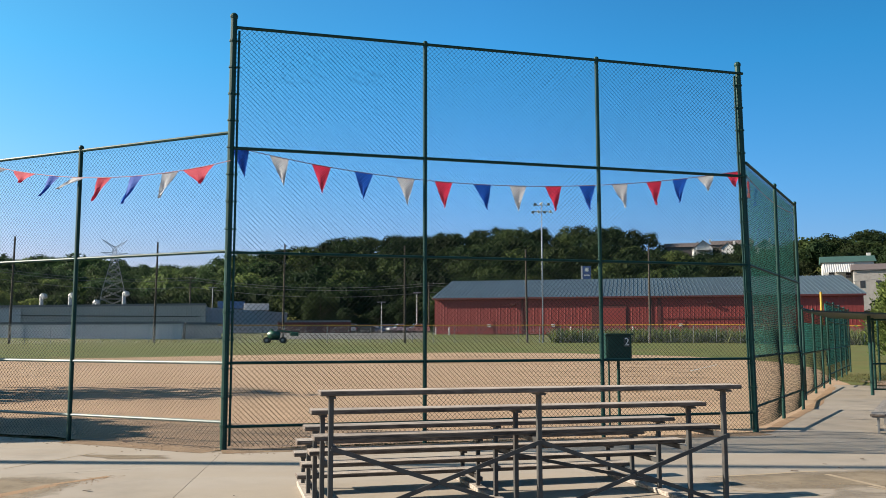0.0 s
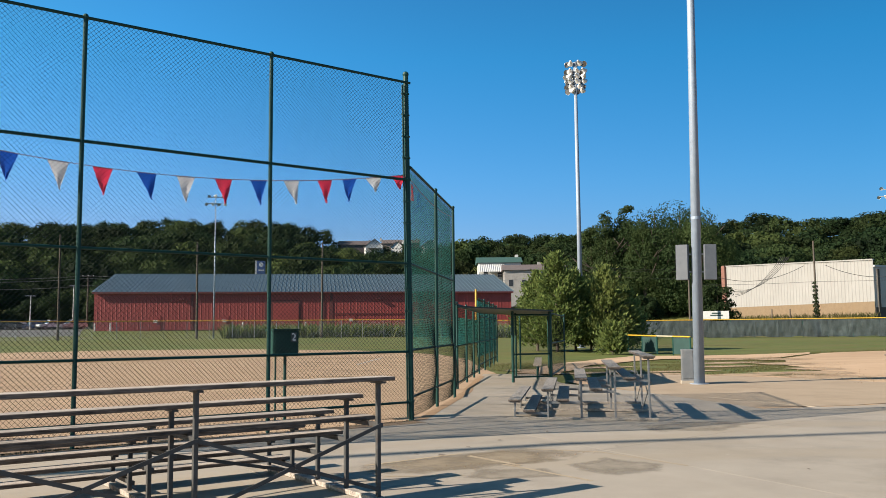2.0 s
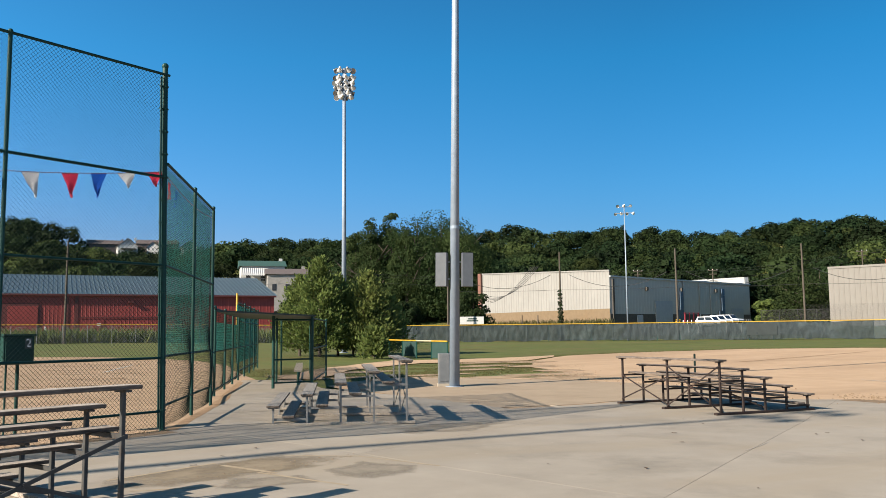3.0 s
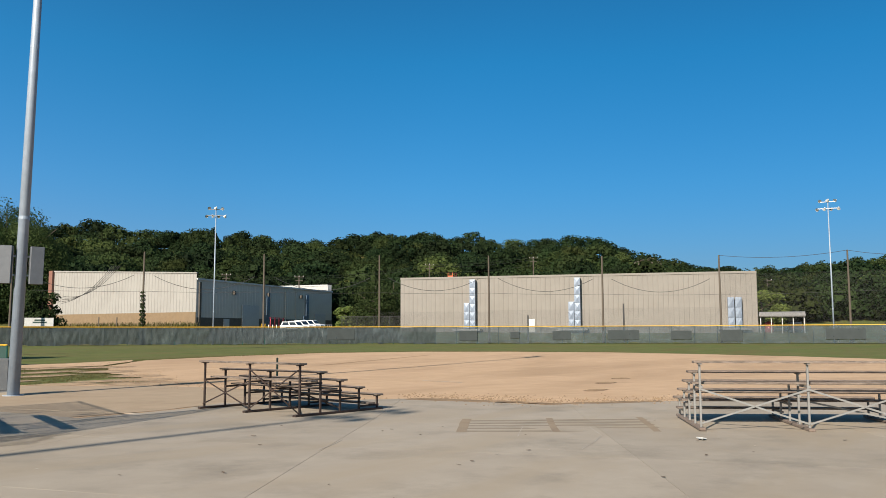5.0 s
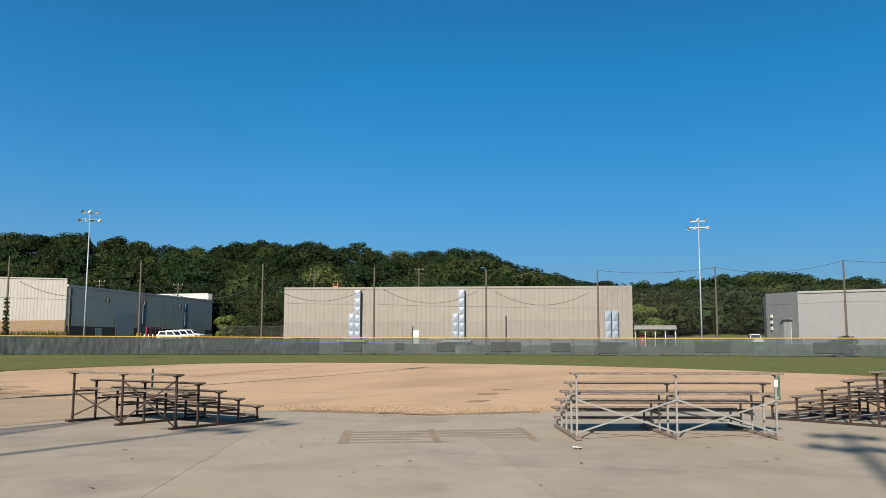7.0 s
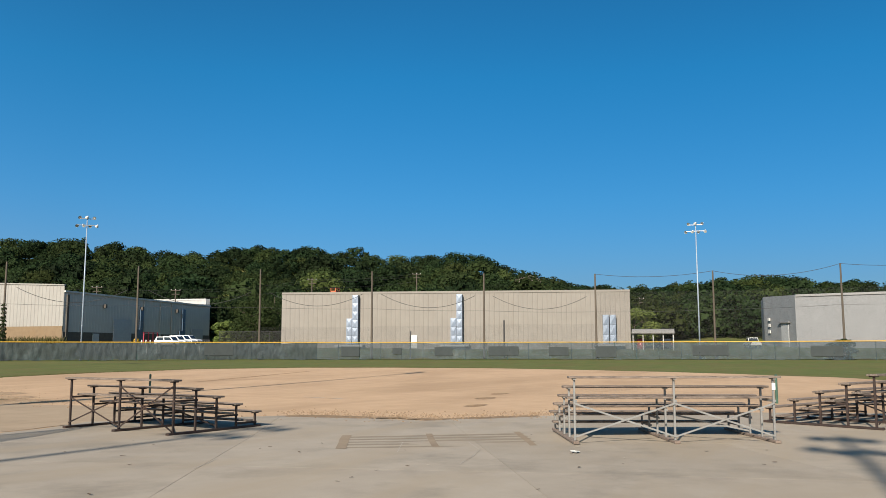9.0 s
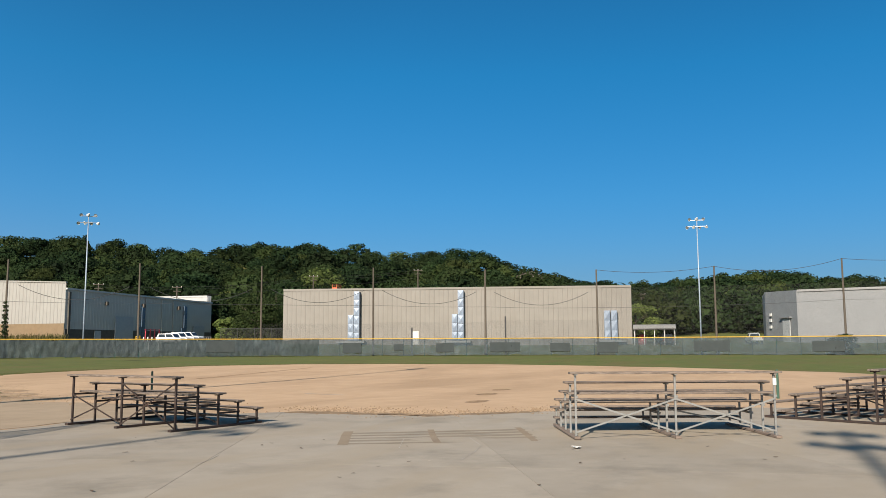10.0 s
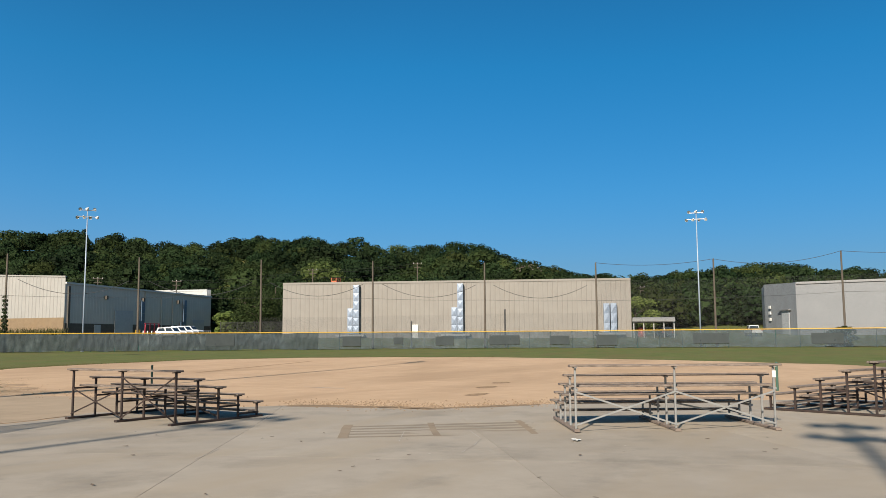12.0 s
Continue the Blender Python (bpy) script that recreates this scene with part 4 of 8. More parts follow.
# ---- far buildings ----
RED_SHEET = surf("red ribbed sheet", (0.25, 0.030, 0.027), (0.31, 0.042, 0.036), 0.6, 0.6, 0, 0.1, 5, (0.20, 0.03, 0.03), 0.2, 0.5)
SLATE_SHEET = surf("slate blue roof sheet", (0.094, 0.126, 0.137), (0.122, 0.155, 0.169), 0.5, 0.45, 0.3, 0.1, 5, (0.086, 0.101, 0.108), 0.2, 0.4)
TAN_SHEET = surf("tan ribbed sheet", (0.184, 0.168, 0.150), (0.210, 0.193, 0.173), 0.4, 0.65, 0.0, 0.1, 5, (0.170, 0.150, 0.126), 0.15, 0.4)
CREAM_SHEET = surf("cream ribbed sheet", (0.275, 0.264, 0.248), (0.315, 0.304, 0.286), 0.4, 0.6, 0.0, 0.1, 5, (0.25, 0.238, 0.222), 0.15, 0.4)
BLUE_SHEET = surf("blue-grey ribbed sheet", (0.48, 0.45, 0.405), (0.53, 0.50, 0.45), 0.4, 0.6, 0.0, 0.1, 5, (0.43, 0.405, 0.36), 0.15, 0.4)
GREY_SHEET = surf("grey ribbed sheet", (0.196, 0.197, 0.202), (0.23, 0.231, 0.236), 0.4, 0.55, 0.1, 0.1, 5, (0.259, 0.259, 0.252), 0.15, 0.4)
BRICK_TAN = surf("tan block base", (0.185, 0.132, 0.082), (0.225, 0.163, 0.104), 1.5, 0.9, 0, 0.3, 6, (0.216, 0.144, 0.079), 0.5, 0.5)
BRICK_DARK = surf("dark block base", (0.094, 0.083, 0.072), (0.130, 0.112, 0.094), 1.5, 0.9, 0, 0.3, 6)
DUCT = surf("bright galvanised duct", (0.15, 0.19, 0.26), (0.22, 0.27, 0.35), 1.5, 0.45, 0.3, 0.3, 6)
WHITE_ROOF = surf("white roof sheet", (0.504, 0.504, 0.497), (0.576, 0.576, 0.569), 0.6, 0.5, 0.1, 0.1, 5)
DOOR_GREY = surf("pale door paint", (0.360, 0.374, 0.389), (0.418, 0.432, 0.446), 2, 0.5, 0, 0.1, 10)


def ribbed(name, parent, a, b, za, zb, ta, tb, pitch, depth, material, label="", frac=0.3):
    """A ribbed wall sheet from a to b: foot za..zb, top ta..tb; the ribs stand towards the viewer's side (right of a-b seen from above)."""
    a, b = Vector((a[0], a[1], 0)), Vector((b[0], b[1], 0))
    d = b - a
    w = d.length
    d.normalize()
    nrm = Vector((d.y, -d.x, 0))
    n = max(2, int(w / pitch))
    verts, faces = [], []
    for k in range(n):
        for s, o in ((0.0, 0.0), (1 - frac, 0.0), (1 - frac * 0.7, depth), (1 - frac * 0.3, depth)):
            t = (k + s) / n
            p = a + d * (w * t) + nrm * o
            verts += [(p.x, p.y, za + (zb - za) * t), (p.x, p.y, ta + (tb - ta) * t)]
    verts += [(b.x, b.y, zb), (b.x, b.y, tb)]
    for k in range(len(verts) // 2 - 1):
        faces.append((2 * k, 2 * k + 2, 2 * k + 3, 2 * k + 1))
    return mesh_part(name, verts, faces, material, parent, label, world_space=True)


def slab_part(name, parent, pts, thick, material, label=""):
    """A flat plate through the given corners, thick downwards."""
    bm = nb()
    up = [bm.verts.new(p) for p in pts]
    dn = [bm.verts.new((p[0], p[1], p[2] - thick)) for p in pts]
    bm.faces.new(up)
    bm.faces.new(dn[::-1])
    for k in range(len(pts)):
        k2 = (k + 1) % len(pts)
        bm.faces.new((up[k], dn[k], dn[k2], up[k2]))
    bmesh.ops.recalc_face_normals(bm, faces=bm.faces[:])
    return part(name, bm, material, parent, label, world_space=True)


def on_wall(parent, a, d, nrm, u0, u1, z0, z1, thick, material, name, label="", proud=0.06):
    """A flat box fixed to a wall, u along it."""
    c = a + d * ((u0 + u1) / 2) + nrm * (proud + thick / 2)
    bm = nb()
    box(bm, (c.x, c.y, (z0 + z1) / 2), (u1 - u0, thick, z1 - z0), math.degrees(math.atan2(d.y, d.x)), 0.01)
    return part(name, bm, material, parent, label, world_space=True)


def frame_of(a, b):
    d = (b - a).normalized()
    return d, Vector((d.y, -d.x, 0))


def red_building():
    a, b = polar(-3.2, 154), polar(23.65, 154)
    d, nrm = frame_of(a, b)
    back = -nrm
    base, eave, ridge = 2.1, 8.55, 12.75
    w = (b - a).length
    root = thing("red_warehouse", a.x, a.y, base, 0, "long red ribbed metal building with a slate blue roof", "building")
    ribbed("wall", root, a, b, base, base, eave, eave, 0.6, 0.016, RED_SHEET)
    c, e = b + back * 34, a + back * 34
    ribbed("wall", root, b, c, base, base, eave, eave, 0.6, 0.016, RED_SHEET)
    ribbed("wall", root, c, e, base, base, eave, eave, 0.6, 0.016, RED_SHEET)
    ribbed("wall", root, e, a, base, base, eave, eave, 0.6, 0.016, RED_SHEET)
    ra, rb = a + back * 17, b + back * 17
    ov = 0.5
    for lo0, lo1, nr in ((a - d * ov + nrm * ov, b + d * ov + nrm * ov, 1), (c + d * ov - nrm * ov, e - d * ov - nrm * ov, -1)):
        hi0, hi1 = (ra - d * ov, rb + d * ov) if nr > 0 else (rb + d * ov, ra - d * ov)
        n = 100
        verts, faces = [], []
        for k in range(n):
            for s, o in ((0, 0), (0.82, 0), (0.86, 0.08), (0.96, 0.08)):
                t = (k + s) / n
                p, q = lo0.lerp(lo1, t), hi0.lerp(hi1, t)
                verts += [(p.x, p.y, eave + o), (q.x, q.y, ridge + o)]
        verts += [(lo1.x, lo1.y, eave), (hi1.x, hi1.y, ridge)]
        for k in range(len(verts) // 2 - 1):
            faces.append((2 * k, 2 * k + 2, 2 * k + 3, 2 * k + 1))
        mesh_part("roof", verts, faces, SLATE_SHEET, root, "slate blue standing-seam roof", world_space=True)
    for p, q, m_ in ((a, e, ra), (b, c, rb)):
        mesh_part("gable", [(p.x, p.y, eave), (q.x, q.y, eave), (m_.x, m_.y, ridge)], [(0, 1, 2)], RED_SHEET, root, world_space=True)
    DARK_TRIM = surf("dark red trim", (0.10, 0.016, 0.015), (0.14, 0.024, 0.022), 3, 0.6, 0, 0)
    on_wall(root, a, d, nrm, -0.3, w + 0.3, eave - 0.28, eave + 0.02, 0.18, DARK_TRIM, "gutter", proud=0.35)
    f = w / 26.85
    u = lambda az: w / 2 + (a + d * w / 2).length * math.tan(radians(az - 10.22))
    for az0, az1, z0, z1, m_, nm in ((7.24, 9.55, base, 7.1, DARK_TRIM, "door_recess"), (7.8, 9.45, base, 6.6, RED_SHEET, "roller_door"), (10.9, 11.15, base, eave - 0.3, DARK_TRIM, "downpipe"), (11.5, 11.7, base, eave - 0.3, DARK_TRIM, "downpipe"),
                                     (2.6, 2.75, base, eave - 0.3, DARK_TRIM, "downpipe"), (17.4, 17.7, base, eave - 0.3, DARK_TRIM, "downpipe"), (0.2, 0.75, base, base + 2.4, RED_SHEET, "door"), (4.4, 4.95, base, base + 2.4, RED_SHEET, "door"), (12.6, 13.2, base, base + 2.3, RED_SHEET, "door")):
        on_wall(root, a, d, nrm, u(az0), u(az1), z0, z1, 0.03 if nm != "roller_door" else 0.04, m_, nm, proud=0.04 if nm != "roller_door" else 0.10)
    for az0 in (0.45, 4.7, 12.9):
        on_wall(root, a, d, nrm, u(az0 - 0.12), u(az0 + 0.12), base + 1.3, base + 1.75, 0.03, WHITE_PAINT, "door_notice", proud=0.16)
    for az0 in (1.9, 14.6):
        on_wall(root, a, d, nrm, u(az0), u(az0 + 0.3), eave - 1.35, eave - 1.05, 0.4, DARK_TRIM, "wall_light", proud=0.07)
    on_wall(root, a, d, nrm, u(11.7), u(17.4), base + 2.6, base + 2.75, 0.05, DARK_TRIM, "trim_band", proud=0.075)
    for az0 in (-3.0, -2.1, 5.9, 9.9):
        p = a + d * u(az0) + nrm * 1.6
        t = thing("bollard", p.x, p.y, base, 0, "pale steel bollard in front of the red building", "bollard", "bollards by the warehouse")
        bm = nb()
        tube(bm, (0, 0, -0.3), (0, 0, 1.25), 0.13, 8)
        part("tube", bm, WHITE_PAINT, t)


def box_building(name, label, a, b, depth, base, top_a, top_b, material, pitch=0.6, band=None, roof=WHITE_ROOF, side_material=None, side_top=None):
    """A flat-roofed shed: facade a-b, walls with thickness behind it."""
    d, nrm = frame_of(a, b)
    c, e = b - nrm * depth, a - nrm * depth
    root = thing(name, a.x, a.y, base, 0, label, "building")
    foot = base + (band[0] if band else 0)
    ribbed("wall", root, a, b, foot, foot, top_a, top_b, pitch, 0.03, material)
    sm = side_material or material
    ribbed("wall", root, b, c, base, base, top_b, top_b, pitch, 0.018, sm)
    ribbed("wall", root, c, e, base, base, top_b, top_a, pitch, 0.03, material)
    ribbed("wall", root, e, a, base, base, top_a, top_a, pitch, 0.018, sm)
    if band:
        p, q = a + nrm * 0.12, b + nrm * 0.12
        slab_part("block_base", root, [(a.x, a.y, foot), (b.x, b.y, foot), (q.x, q.y, foot), (p.x, p.y, foot)], foot - base + 0.5, band[1])
    inn = d * 0.1
    slab_part("roof", root, [(*(a + inn - nrm * 0.1).xy, top_a - 0.1), (*(b - inn - nrm * 0.1).xy, top_b - 0.1), (*(c - inn + nrm * 0.1).xy, top_b - 0.1), (*(e + inn + nrm * 0.1).xy, top_a - 0.1)], 0.3, roof)
    on = nrm * 0.12
    slab_part("eave_trim", root, [(a.x + on.x, a.y + on.y, top_a + 0.05), (b.x + on.x, b.y + on.y, top_b + 0.05), (b.x, b.y, top_b + 0.05), (a.x, a.y, top_a + 0.05)], 0.35, roof)
    return root, d, nrm


def duct_stack(root, a, d, nrm, u, base, top, small):
    """A boxed duct up the wall, cross-broken in sections."""
    n = max(2, round((top - base) / 1.5))
    for k in range(n):
        z0, z1 = base + (top - base) * k / n, base + (top - base) * (k + 1) / n
        c = a + d * u + nrm * 0.55
        bm = nb()
        box(bm, (c.x, c.y, (z0 + z1) / 2), (1.0, 0.9, z1 - z0 - 0.03), math.degrees(math.atan2(d.y, d.x)))
        # cross-broken front: pull the centre of the face out
        bm.faces.ensure_lookup_table()
        f = max(bm.faces, key=lambda q: q.normal.dot(nrm))
        r = bmesh.ops.poke(bm, faces=[f], offset=0.06)
        part("duct_section", bm, DUCT, root, world_space=True)
    if small:
        for k in range(small):
            z0, z1 = base + 1.5 * k, base + 1.5 * (k + 1)
            c = a + d * (u - 1.05) + nrm * 0.55
            bm = nb()
            box(bm, (c.x, c.y, (z0 + z1) / 2), (0.95, 0.9, 1.47), math.degrees(math.atan2(d.y, d.x)))
            f = max(bm.faces, key=lambda q: q.normal.dot(nrm))
            bmesh.ops.poke(bm, faces=[f], offset=0.06)
            part("duct_section", bm, DUCT, root, world_space=True)


def tan_building():
    a, b = polar(59.26, 154), polar(82.37, 148)
    base = 1.4
    root, d, nrm = box_building("tan_warehouse", "long tan ribbed metal warehouse with bright duct stacks", a, b, 40, base, 11.85, 11.85, TAN_SHEET, 0.82, None, TAN_SHEET)

    def u_at(az):
        # where the bearing meets the facade
        k = Vector((math.sin(radians(az)), math.cos(radians(az)), 0))
        m = Matrix(((k.x, -d.x), (k.y, -d.y))).inverted()
        return (m @ Vector((a.x, a.y)))[1]
    for az, top, small in ((64.16, 11.3, 3), (71.1, 11.3, 3)):
        duct_stack(root, a, d, nrm, u_at(az), base + 1.3, top, small)
    for az in (80.75, 81.2):
        duct_stack(root, a, d, nrm, u_at(az), base + 1.2, base + 6.2, 0)
    on_wall(root, a, d, nrm, u_at(67.75), u_at(68.25), base + 0.6, base + 2.9, 0.1, WHITE_PAINT, "door", "white metal door", proud=0.1)
    for az in (63.8, 70.8, 80.95):
        on_wall(root, a, d, nrm, u_at(az) - 2.5, u_at(az) + 2.5, base + 0.9, base + 1.25, 1.6, GALV, "duct_shelf", proud=0.1)


def white_building():
    c = Vector((118.6, 114.7, 0))
    base = 1.8
    north = Vector((118.6, 154.6, 0))
    east = Vector((161.8, 114.7, 0))
    root = thing("cream_warehouse", c.x, c.y, base, 0, "large cream metal warehouse with tan block base and blue-grey side", "building")
    band = base + 4.2
    ribbed("wall", root, north, c, band, band, 15.05, 13.3, 0.8, 0.075, CREAM_SHEET, "cream ribbed wall")
    w = Vector((-0.12, 0, 0))
    slab_part("block_base", root, [(c.x - 0.12, c.y, band), (c.x, c.y, band), (north.x, north.y, band), (north.x - 0.12, north.y, band)], 5, BRICK_TAN, "tan block base course")
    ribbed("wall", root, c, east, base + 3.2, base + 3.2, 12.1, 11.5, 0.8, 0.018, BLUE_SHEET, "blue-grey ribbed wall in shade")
    slab_part("block_base", root, [(c.x, c.y - 0.1, base + 3.2), (east.x, east.y - 0.1, base + 3.2), (east.x, east.y, base + 3.2), (c.x, c.y, base + 3.2)], 4, BRICK_DARK, "dark block base course")
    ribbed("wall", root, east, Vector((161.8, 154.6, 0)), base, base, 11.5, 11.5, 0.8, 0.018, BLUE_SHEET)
    ribbed("wall", root, Vector((161.8, 154.6, 0)), north, base, base, 11.5, 15.0, 0.8, 0.075, CREAM_SHEET)
    slab_part("roof", root, [(c.x + 0.1, c.y + 0.1, 12.1), (east.x - 0.1, east.y + 0.1, 11.5), (161.7, 154.5, 11.5), (north.x + 0.1, north.y - 0.1, 12.1)], 0.3, GREY_SHEET)
    slab_part("eave_trim", root, [(c.x, c.y - 0.3, 12.3), (east.x, east.y - 0.3, 11.7), (east.x, east.y, 11.7), (c.x, c.y, 12.3)], 0.3, WHITE_ROOF)
    d, nrm = Vector((1, 0, 0)), Vector((0, -1, 0))
    for u0, u1, z1, m_, nm in ((12.5, 17.5, base + 5.8, DOOR_GREY, "roller_door"), (7.2, 8.8, base + 3.0, DOOR_GREY, "door"), (36.5, 40.5, base + 4.5, DOOR_GREY, "roller_door"), (29.6, 30.0, 11.5, BLUE_SHEET, "downpipe"), (21, 21.3, 11.6, BLUE_SHEET, "downpipe"), (26.0, 26.25, 11.5, BLUE_SHEET, "downpipe")):
        on_wall(root, c, d, nrm, u0, u1, base, z1, 0.12, m_, nm, proud=0.12)
    for u0 in (0.6, 9.7, 20, 31):
        on_wall(root, c, d, nrm, u0, u0 + 0.5, 9.6 if u0 > 1 else base + 2.3, 10.3 if u0 > 1 else 11.6, 0.5 if u0 > 1 else 0.15, BRICK_DARK, "wall_light" if u0 > 1 else "downpipe", proud=0.1)
    slab_part("coping", root, [(118.4, 114.6, 13.38), (118.8, 114.6, 13.38), (118.8, 154.6, 15.13), (118.4, 154.6, 15.13)], 0.22, CREAM_SHEET)
    # white upper roof behind
    # red-brown trim up the far corner
    bm = nb()
    box(bm, (118.3, 154.9, (base + 15.1) / 2), (0.5, 1.1, 15.1 - base))
    part("corner_trim", bm, surf("red-brown corner trim", (0.16, 0.07, 0.05), (0.22, 0.10, 0.07), 3, 0.7, 0, 0.1), root, "red-brown corner trim", world_space=True)
    a, b = polar(50.0, 233), polar(54.4, 212)
    box_building("white_hall", "white ribbed metal hall showing above the warehouse roof", a, b, 1.2, 3.0, 14.6, 14.0, WHITE_ROOF, 1.1, None, WHITE_ROOF)


def grey_building():
    c = polar(92.45, 150)
    l = c + Vector((0.9, 0.43, 0)).normalized() * 11
    r_ = c + Vector((-0.18, -0.98, 0)).normalized() * 60
    base = 1.5
    root = thing("grey_warehouse", c.x, c.y, base, 0, "pale grey ribbed metal warehouse with a dark grey end wall", "building")
    ribbed("wall", root, c, r_, base, base, 10.55, 10.7, 1.5, 0.004, surf("pale grey smooth sheet", (0.165, 0.172, 0.185), (0.185, 0.192, 0.205), 0.4, 0.55, 0.0, 0.05, 5, (0.18, 0.185, 0.195), 0.15, 0.3))
    dk = surf("dark grey sheet", (0.2, 0.215, 0.23), (0.25, 0.265, 0.28), 0.4, 0.5, 0.1, 0.1, 5)
    ribbed("wall", root, l, c, base, base, 10.9, 10.55, 0.75, 0.014, dk, "dark grey ribbed end wall")
    far_r = r_ + Vector((30, 5, 0))
    far_l = l + Vector((24, 0.2, 0))
    slab_part("roof", root, [(c.x - 0.25, c.y - 0.1, 10.62), (r_.x - 0.25, r_.y, 10.77), (far_r.x, far_r.y, 11.6), (far_l.x, far_l.y, 11.6)], 0.35, GREY_SHEET)
    ribbed("wall", root, far_l, l, base, base, 11.3, 10.9, 0.75, 0.014, dk)
    d, nrm = frame_of(l, c)
    w = (c - l).length
    on_wall(root, l, d, nrm, w * 0.58, w * 0.8, base, base + 4.6, 0.12, DOOR_GREY, "door", proud=0.1)
    on_wall(root, l, d, nrm, w * 0.53, w * 0.85, base + 4.6, base + 4.8, 0.45, GREY_SHEET, "canopy", proud=0.1)
    for z in (4.5, 5.6, 6.6):
        on_wall(root, l, d, nrm, w * 0.17, w * 0.23, z, z + 0.5, 0.2, WHITE_PAINT, "meter", proud=0.1)


PALE_BLOCK = surf("pale painted block", (0.68, 0.67, 0.65), (0.76, 0.75, 0.73), 0.6, 0.7, 0, 0.2, 6, (0.5, 0.5, 0.5), 0.3, 0.5)


def left_buildings():
    a, b = polar(-34, 165), polar(-18.2, 158)
    root, d, nrm = box_building("grey_depot", "long grey depot with a flat roof and white roof vents", a, b, 30, 1.2, 6.7, 7.6, BLUE_SHEET, 0.8, None, GREY_SHEET)
    w = (b - a).length
    on_wall(root, a, d, nrm, w * 0.3, w * 0.98, 5.2, 5.35, 0.1, BRICK_DARK, "trim_band", proud=0.1)
    for k in range(7):
        u0 = w * (0.36 + 0.09 * k)
        on_wall(root, a, d, nrm, u0, u0 + 3, 2.3, 4.8, 0.1, BLUE_SHEET, "dock_door", proud=0.1)
    # sunlit end of the depot, given as a white panel on the unlit wall
    on_wall(root, a, d, nrm, w * 0.2, w * 0.33, 1.5, 6.3, 0.25, WHITE_PAINT, "sunlit_panel", "pale end bay with its sunlight put into the paint", proud=0.12)
    for az, h in ((-27.9, 1.9), (-26.3, 2.1), (-24.9, 0.9), (-23.2, 2.6)):
        p = polar(az, 170)
        t = thing("roof_vent", p.x, p.y, 7.0, 0, "white bent roof vent pipe on the depot", "vent", "roof vents of the depot")
        bm = nb()
        tube(bm, (0, 0, 0), (0, 0, h), 0.35, 8)
        tube(bm, (0, 0, h), (0.5, -0.2, h + 0.35), 0.42, 8)
        tube(bm, (0.5, -0.2, h + 0.35), (0.8, -0.3, h - 0.2), 0.45, 8)
        part("pipe", bm, WHITE_PAINT, t)
    a, b = polar(-36, 148), polar(-19.6, 138)
    box_building("low_wall_building", "low pale grey block building behind the outfield fence", a, b, 6, 0.8, 3.7, 4.0, PALE_BLOCK, 1.6, None, GREY_SHEET)
    a, b = polar(-19.4, 139), polar(-17.2, 141)
    box_building("low_dark_building", "low dark grey block building with white streaks", a, b, 6, 0.9, 3.9, 3.9, BLUE_SHEET, 1.6, None, GREY_SHEET)
    a, b = polar(-20.2, 175), polar(-13.0, 190)
    box_building("white_roofed_shed", "low shed with a white sloping roof", a, b, 22, 1.6, 7.8, 6.9, WHITE_ROOF, 0.8, None, WHITE_ROOF)
    a, b = polar(-13.6, 160), polar(-8.8, 160)
    box_building("red_brick_wall", "low dark red brick building behind the fence", a, b, 5, 1.8, 4.6, 4.7, surf("dark red brick", (0.16, 0.045, 0.04), (0.22, 0.06, 0.05), 2, 0.85, 0, 0.3, 8), 2.0, None, GREY_SHEET)


